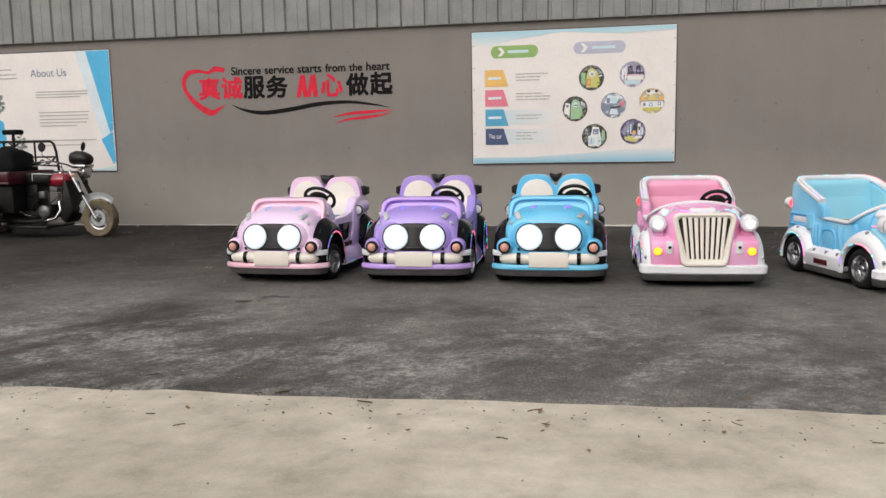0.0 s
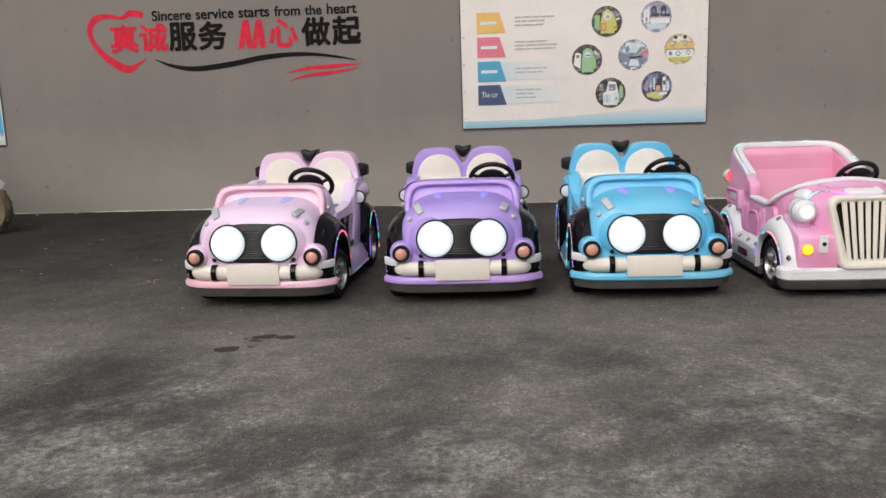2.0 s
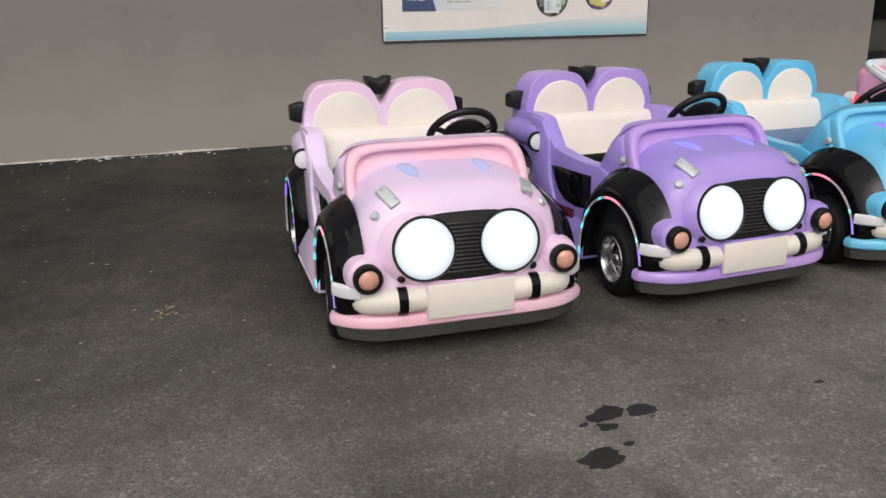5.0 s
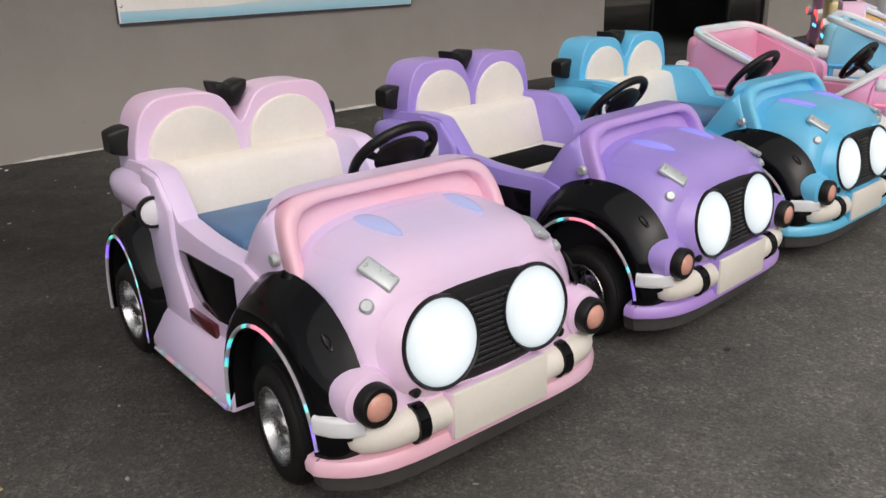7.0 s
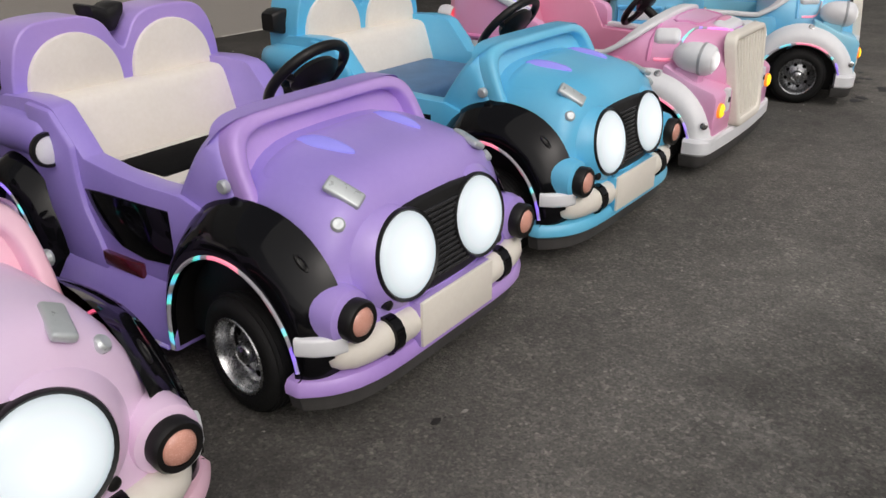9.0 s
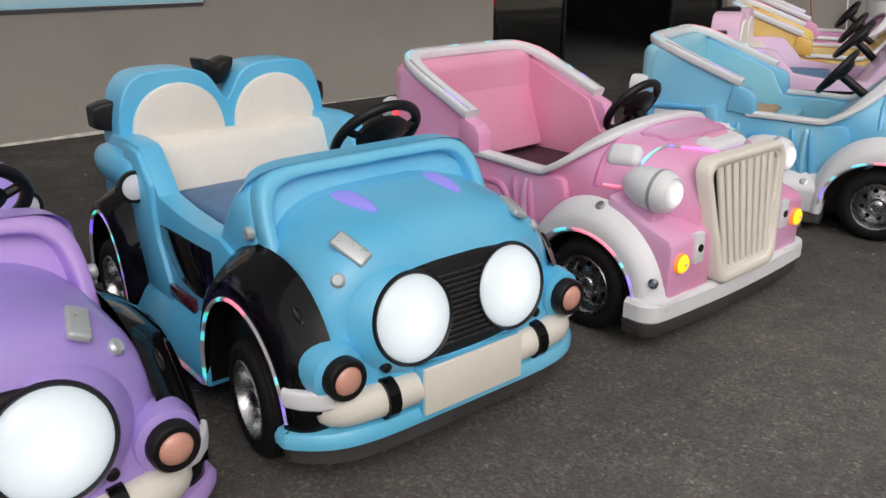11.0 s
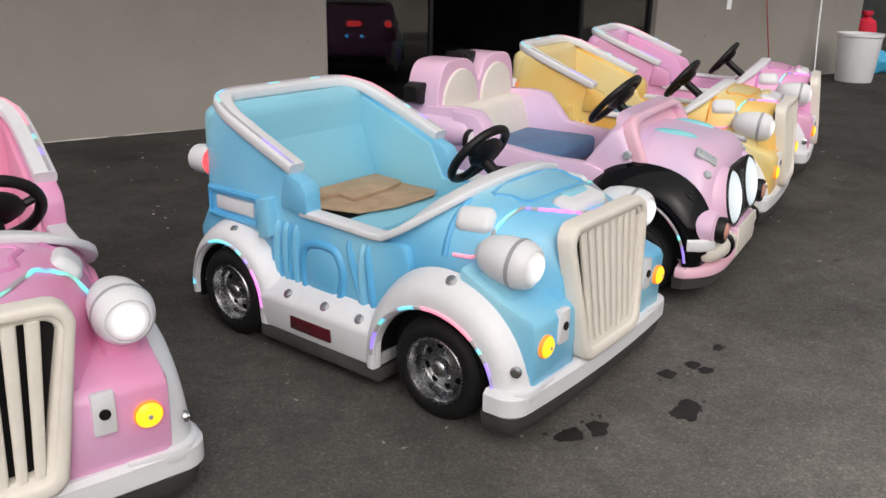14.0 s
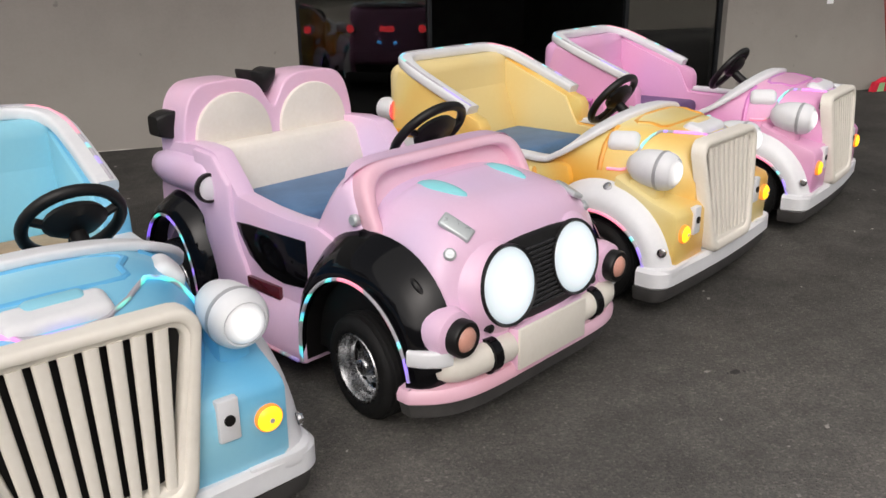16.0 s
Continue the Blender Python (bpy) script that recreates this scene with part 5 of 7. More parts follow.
INK = {
    "green": ink("green_print", (0.27, 0.44, 0.14)), "grey_blue": ink("grey_blue_print", (0.47, 0.48, 0.58)), "gold": ink("gold_print", (0.80, 0.50, 0.14)),
    "rose": ink("rose_print", (0.74, 0.20, 0.28)), "teal": ink("teal_print", (0.08, 0.36, 0.55)), "navy": ink("navy_print", (0.06, 0.09, 0.19)),
    "sky": ink("sky_blue_print", (0.07, 0.44, 0.72)), "pale": ink("pale_cyan_print", (0.56, 0.72, 0.76)), "mist": ink("mist_blue_print", (0.66, 0.76, 0.80)),
    "text": ink("grey_text_print", (0.46, 0.44, 0.42)), "white": ink("white_print", (0.80, 0.80, 0.78)), "dark": ink("dark_print", (0.05, 0.05, 0.06)),
    "leaf": ink("leaf_green_print", (0.30, 0.55, 0.26)), "lime": ink("yellow_print", (0.62, 0.60, 0.12)), "slate": ink("slate_print", (0.22, 0.26, 0.36)),
    "orange": ink("orange_print", (0.70, 0.26, 0.06)), "lemon": ink("lemon_print", (0.60, 0.58, 0.22)), "mint": ink("mint_print", (0.36, 0.54, 0.33)),
}


def photo_print(name, low, high):
    """A busy photograph too small to read: patches of many tones."""
    m, nt, s = nodes_of(name)
    tc = nt.nodes.new("ShaderNodeTexCoord")
    cell = nt.nodes.new("ShaderNodeTexVoronoi")
    cell.inputs["Scale"].default_value = 26
    nt.links.new(tc.outputs["Object"], cell.inputs["Vector"])
    tone = nt.nodes.new("ShaderNodeSeparateColor")
    nt.links.new(cell.outputs["Color"], tone.inputs[0])
    r = ramp(nt, tone.outputs[0], [(0.0, low), (0.55, tuple(0.6 * a + 0.4 * b for a, b in zip(low, high))), (0.82, high), (1.0, tuple(min(0.8, 1.7 * c) for c in high))])
    nt.links.new(r.outputs[0], s.inputs["Base Color"])
    s.inputs["Roughness"].default_value = 0.45
    return m


INK["moss"] = photo_print("dim_photo_print", (0.022, 0.022, 0.020), (0.15, 0.15, 0.13))
INK["lilac"] = photo_print("lilac_photo_print", (0.26, 0.25, 0.34), (0.48, 0.46, 0.56))
INK["smoke"] = photo_print("grey_photo_print", (0.16, 0.18, 0.22), (0.42, 0.45, 0.50))
INK["violet"] = photo_print("violet_photo_print", (0.035, 0.028, 0.06), (0.22, 0.20, 0.32))
INK["sand"] = photo_print("sand_photo_print", (0.42, 0.34, 0.20), (0.66, 0.56, 0.38))
INK["foliage"] = photo_print("foliage_photo_print", (0.10, 0.115, 0.11), (0.38, 0.42, 0.40))


def fade_print(name, rgb, axis, a, b):
    """Ink that thins out from one end to the other."""
    m, nt, s = nodes_of(name)
    tc = nt.nodes.new("ShaderNodeTexCoord")
    sep = nt.nodes.new("ShaderNodeSeparateXYZ")
    mr = nt.nodes.new("ShaderNodeMapRange")
    mr.inputs["From Min"].default_value = a
    mr.inputs["From Max"].default_value = b
    nt.links.new(tc.outputs["Object"], sep.inputs[0])
    nz = noise_node(nt, 1.2, 3)
    ad = nt.nodes.new("ShaderNodeMath")
    ad.operation = "MULTIPLY_ADD"
    ad.inputs[1].default_value = 0.25 * (b - a)
    nt.links.new(nz.outputs[0], ad.inputs[0])
    nt.links.new(sep.outputs[axis], ad.inputs[2])
    nt.links.new(ad.outputs[0], mr.inputs["Value"])
    nt.links.new(mix(nt, mr.outputs[0], rgb, (0.80, 0.765, 0.73)), s.inputs["Base Color"])
    s.inputs["Roughness"].default_value = 0.42
    return m


def writing(body, x0, x1, z0, mat, name, parent=None, height=None, y=-0.006, bold=0.0, label=""):
    """Flat letters in the built-in font, fitted between two places along x."""
    cu = bpy.data.curves.new("tmp_text", "FONT")
    cu.body = body
    cu.size = 1.0
    cu.extrude = 0.0
    tmp = new("tmp_text", cu)
    dg = bpy.context.evaluated_depsgraph_get()
    me = bpy.data.meshes.new_from_object(tmp.evaluated_get(dg))
    bpy.data.objects.remove(tmp)
    bpy.data.curves.remove(cu)
    co = np.array([v.co[:] for v in me.vertices])
    lo, hi = co.min(0), co.max(0)
    sx = (x1 - x0) / (hi[0] - lo[0])
    sz = height / (hi[1] - lo[1]) if height else sx
    for v in me.vertices:
        v.co = (x0 + (v.co.x - lo[0]) * sx, y, z0 + (v.co.y - (lo[1] if height else 0)) * sz)
    if bold:
        verts = [v.co.copy() for v in me.vertices]
        faces = [tuple(f.vertices) for f in me.polygons]
        allv, allf = [], []
        for k, (dx, dz) in enumerate(((0, 0), (1, 0), (-1, 0), (0, 1), (0, -1), (0.7, 0.7), (-0.7, -0.7), (0.7, -0.7), (-0.7, 0.7))):
            allf += [tuple(i + len(allv) for i in f) for f in faces]
            allv += [v + Vector((dx * bold, -0.0001 * k, dz * bold)) for v in verts]
        bpy.data.meshes.remove(me)
        me = bpy.data.meshes.new(name)
        me.from_pydata(allv, [], allf)
    me.name = name
    me.materials.clear()
    me.materials.append(mat)
    ob = new(name, me)
    if parent is not None:
        ob.parent = parent
    if label:
        ob["label"] = label
    return ob


def ribbon(points, widths, y0=-0.005, y1=-0.001):
    """A flat painted stroke along a line in x and z."""
    up, dn = [], []
    n = len(points)
    for i, (x, z) in enumerate(points):
        a, b = points[max(0, i - 1)], points[min(n - 1, i + 1)]
        d = Vector((b[0] - a[0], b[1] - a[1])).normalized()
        w = widths[i] / 2
        up.append((x - d.y * w, z + d.x * w))
        dn.append((x + d.y * w, z - d.x * w))
    return prism(up + dn[::-1], "y", y0, y1)


def smooth_line(keys, n=8):
    """A Catmull-Rom line through points with widths."""
    k = [keys[0], *keys, keys[-1]]
    pts, ws = [], []
    for i in range(1, len(k) - 2):
        for j in range(n):
            t = j / n
            v = [0.5 * (2 * k[i][c] + (k[i + 1][c] - k[i - 1][c]) * t + (2 * k[i - 1][c] - 5 * k[i][c] + 4 * k[i + 1][c] - k[i + 2][c]) * t * t + (3 * k[i][c] - k[i - 1][c] - 3 * k[i + 1][c] + k[i + 2][c]) * t ** 3) for c in range(3)]
            pts.append((v[0], v[1]))
            ws.append(max(0.004, v[2]))
    pts.append(keys[-1][:2])
    ws.append(max(0.004, keys[-1][2]))
    return pts, ws


ON_WALL = Matrix.Translation((0.247, 0, -0.015)) @ Matrix.Diagonal((0.967, 1, 0.967, 1))
slogan = thing("wall_slogan", "red and black painted slogan with heart on grey wall", "slogan", ON_WALL)
# one mesh for each word of the English line
for word, x0, x1 in (("Sincere", -2.17, -1.612), ("service", -1.535, -0.998), ("starts", -0.921, -0.488), ("from", -0.411, -0.053), ("the", 0.020, 0.252), ("heart", 0.332, 0.745)):
    writing(word, x0, x1, 2.715, INK_BLACK, "word_" + word.lower(), slogan, bold=0.0045)
for ch, x, red in (("真", -2.80, 1), ("诚", -2.37, 1), ("服", -1.945, 0), ("务", -1.515, 0), ("心", -0.50, 1), ("做", -0.035, 0), ("起", 0.395, 0)):
    writing(ch, x, x + 0.385, 2.30, INK_RED if red else INK_BLACK, "character", slogan, height=0.37, bold=0.014)
# the fifth character: two leaning strokes with short legs, one beside the other
double = bmesh.new()
for x in (-0.965, -0.775):
    for outline in ([(x, 2.29), (x + 0.075, 2.29), (x + 0.175, 2.675), (x + 0.09, 2.675)], [(x + 0.085, 2.53), (x + 0.105, 2.675), (x + 0.175, 2.675), (x + 0.215, 2.29), (x + 0.135, 2.29)]):
        merge(double, prism(outline, "y", -0.0060 - (0.0004 if len(outline) > 4 else 0), -0.001))
part("character", double, INK_RED, slogan)
part("swoosh", ribbon(*smooth_line([(-2.19, 2.19, 0.006), (-1.95, 2.09, 0.045), (-1.60, 2.035, 0.07), (-1.1, 2.08, 0.075), (-0.55, 2.165, 0.07), (0.0, 2.185, 0.05), (0.45, 2.13, 0.03), (0.72, 2.075, 0.006)])), INK_BLACK, slogan)
part("red_stroke", ribbon(*smooth_line([(-0.30, 1.93, 0.006), (0.0, 1.985, 0.045), (0.35, 2.005, 0.055), (0.60, 2.02, 0.03), (0.80, 2.03, 0.006)])), INK_RED, slogan)
part("red_stroke", ribbon(*smooth_line([(-0.26, 1.82, 0.006), (-0.02, 1.885, 0.035), (0.30, 1.915, 0.05), (0.55, 1.945, 0.03), (0.74, 1.985, 0.006)])), INK_RED, slogan)
part("heart_stroke", ribbon(*smooth_line([(-2.30, 2.80, 0.08), (-2.48, 2.83, 0.09), (-2.62, 2.77, 0.05), (-2.80, 2.80, 0.06), (-3.00, 2.77, 0.09), (-3.10, 2.62, 0.08), (-3.05, 2.42, 0.07), (-2.85, 2.20, 0.10), (-2.60, 2.06, 0.11), (-2.45, 2.12, 0.05), (-2.31, 2.20, 0.008)])), INK_RED, slogan)


def poster(name, x0, x1, z0, z1, label):
    """A vinyl sheet on the wall with dark edge strips, slightly wavy, and eyelets along its edge."""
    t = thing(name, label, "poster", ON_WALL, "posters on the wall")
    bm = bmesh.new()
    nx, nz = 40, 26
    rows = []
    for layer in (0, 1):
        g = []
        for j in range(nz + 1):
            for i in range(nx + 1):
                u, v = i / nx, j / nz
                edge = 4 * min(u, 1 - u, v, 1 - v)
                wave = 0.0025 * noise.noise(Vector((u * 7 + x0, v * 5, 0.3))) * max(0.0, 1 - edge * 3)
                sag = 0.018 * math.sin(math.pi * u * 1.0) * (v - 0.5)
                g.append(bm.verts.new((x0 + (x1 - x0) * u, (-0.014 if layer else -0.004) + (wave if layer else 0), z0 + (z1 - z0) * v - sag * 0.4)))
        rows.append(g)
    for g in rows:
        for j in range(nz):
            for i in range(nx):
                a = j * (nx + 1) + i
                bm.faces.new((g[a], g[a + 1], g[a + nx + 2], g[a + nx + 1]))
    rim = [i for i in range(nx + 1)] + [(j + 1) * (nx + 1) - 1 for j in range(1, nz + 1)] + [nz * (nx + 1) + i for i in range(nx - 1, -1, -1)] + [j * (nx + 1) for j in range(nz - 1, 0, -1)]
    for a, b in zip(rim, rim[1:] + rim[:1]):
        bm.faces.new((rows[0][a], rows[0][b], rows[1][b], rows[1][a]))
    part("sheet", bm, VINYL, t)
    # Dark strips drawn for the sheet's border and the shadow it casts
    edge_shade = INK["dark"]
    part("edge_shade", box(x0, x1, -0.012, -0.003, z0 - 0.026, z0 + 0.004), edge_shade, t)
    part("edge_shade", box(x0 - 0.016, x0 + 0.002, -0.012, -0.003, z0, z1), edge_shade, t)
    part("edge_shade", box(x1 - 0.002, x1 + 0.015, -0.012, -0.003, z0, z1), edge_shade, t)
    part("edge_shade", box(x0, x1, -0.012, -0.003, z1 - 0.012, z1 + 0.014), edge_shade, t)
    for k in range(6):
        z = z0 + (z1 - z0) * (k + 0.4) / 6
        for x in (x0 + 0.03, x1 - 0.03):
            part("eyelet", lathe([(0.010, 0.0), (0.014, 0.004), (0.010, 0.006)], Matrix.Translation((x, -0.0165, z)) @ TO_FRONT, 12), CHROME, t)
    return t


# Y planes of the print: each layer lies a little in front of the one before
L1, L2, L3 = (-0.0182, -0.0150), (-0.0205, -0.0175), (-0.0228, -0.0195)


def printed(t, outline, colour, layer=L1, name="print"):
    return part(name, prism(outline, "y", *layer), INK[colour] if isinstance(colour, str) else colour, t)


def rect(x0, x1, z0, z1):
    return [(x0, z0), (x1, z0), (x1, z1), (x0, z1)]


PX0, PX1, PZ0, PZ1 = 2.18, 5.505, 1.085, 3.27
info = poster("info_poster", PX0, PX1, PZ0, PZ1, "white vinyl poster with coloured tags and round product pictures")


def pu(u, v):
    return PX0 + (PX1 - PX0) * u, PZ1 - (PZ1 - PZ0) * v


def disc(cx, cz, r, n=28, squash=1.0):
    return [(cx + r * math.cos(2 * math.pi * i / n), cz + r * squash * math.sin(2 * math.pi * i / n)) for i in range(n)]


PALE_BOX = fade_print("pale_box_print", (0.52, 0.68, 0.74), 0, PX0 + 0.3, PX0 + 1.75)
BAND = fade_print("blue_band_print", (0.16, 0.50, 0.66), 2, PZ0, PZ0 + 0.28)
TOPBAND = fade_print("blue_top_print", (0.26, 0.58, 0.70), 2, PZ1, PZ1 - 0.30)
low = [pu(0.004, 0.996), pu(0.996, 0.996), pu(0.996, 0.87)] + [pu(1 - k / 10, 0.87 + 0.085 * (k / 7) ** 0.8) for k in range(1, 8)] + [pu(0.004, 0.955)]
printed(info, low, BAND, L1, "blue_band")
top = [pu(0.004, 0.004), pu(0.996, 0.004), pu(0.996, 0.035), pu(0.75, 0.05), pu(0.45, 0.02), pu(0.2, 0.07), pu(0.004, 0.14)]
printed(info, top[::-1], TOPBAND, L1, "blue_band")
for u0, u1, v0, v1, c in ((0.096, 0.334, 0.107, 0.200, "green"), (0.508, 0.760, 0.100, 0.190, "grey_blue")):
    (xa, za), (xb, zb) = pu(u0, v1), pu(u1, v0)
    r = (zb - za) / 2
    pill = [(xb - r + r * math.cos(radians(a)), za + r + r * math.sin(radians(a))) for a in range(-90, 91, 18)] + [(xa + r + r * math.cos(radians(a)), za + r + r * math.sin(radians(a))) for a in range(90, 271, 18)]
    tag = printed(info, pill, c, L1, "heading_pill")
    cx, cz = xa + 1.75 * r, za + r
    part("chevron", prism([(cx - 0.06, cz + 0.07), (cx, cz + 0.07), (cx + 0.06, cz), (cx, cz - 0.07), (cx - 0.06, cz - 0.07), (cx, cz)], "y", *L2), INK["white"], tag)
    part("heading_bar", prism(rect(xa + (xb - xa) * 0.36, xa + (xb - xa) * 0.80, cz - 0.022, cz + 0.022), "y", *L2), INK["pale"], tag)
for k, (v0, v1, c) in enumerate(((0.287, 0.413, "gold"), (0.437, 0.563, "rose"), (0.585, 0.712, "teal"), (0.732, 0.857, "navy"))):
    if k > 1:
        (xa, za), (xb, zb) = pu(0.12, v1 - 0.008), pu(0.42, v0 + 0.008)
        printed(info, rect(xa, xb, za, zb), PALE_BOX, L1, "pale_box")
    (xa, za), (xb, zb) = pu(0.066, v1), pu(0.184, v0)
    tag = printed(info, [(xa, za), (xb, za), (xb - 0.085, zb), (xa, zb)], c, L2, "tag")
    if k == 3:
        writing("The car", xa + 0.05, xb - 0.12, (za + zb) / 2 - 0.03, INK["white"], "tag_words", tag, height=0.075, y=-0.0235)
    else:
        part("tag_bar", prism(rect(xa + 0.05, xb - 0.12, (za + zb) / 2 - 0.02, (za + zb) / 2 + 0.02), "y", *L3), INK["mist"], tag)
text_rng = random.Random(3)
for rows, v, step in (((0.16, 0.122, 0.120), 0.322, 0.0235), ((0.135, 0.172, 0.165), 0.470, 0.0225), ((0.13, 0.112), 0.634, 0.024), ((0.105, 0.075, 0.09), 0.766, 0.024)):
    for k, w in enumerate(rows):
        (xa, zc), (xb, _) = pu(0.222, v + k * step), pu(0.222 + w, v)
        while xa < xb - 0.02:
            end = min(xb, xa + text_rng.uniform(0.07, 0.16))
            printed(info, rect(xa, end, zc - 0.010, zc + 0.008), "text", L2, "text_bar")
            xa = end + 0.014


def blob(cx, cz, rx, rz, n=14):
    return [(cx + rx * math.cos(2 * math.pi * i / n), cz + rz * math.sin(2 * math.pi * i / n)) for i in range(n)]


def dome(x0, x1, z0, z1, n=7):
    """An upright shape with a round top."""
    r = (x1 - x0) / 2
    return [(x0, z0), (x1, z0)] + [(x0 + r + r * math.cos(math.pi * i / n), z1 - r + r * math.sin(math.pi * i / n)) for i in range(n + 1)]


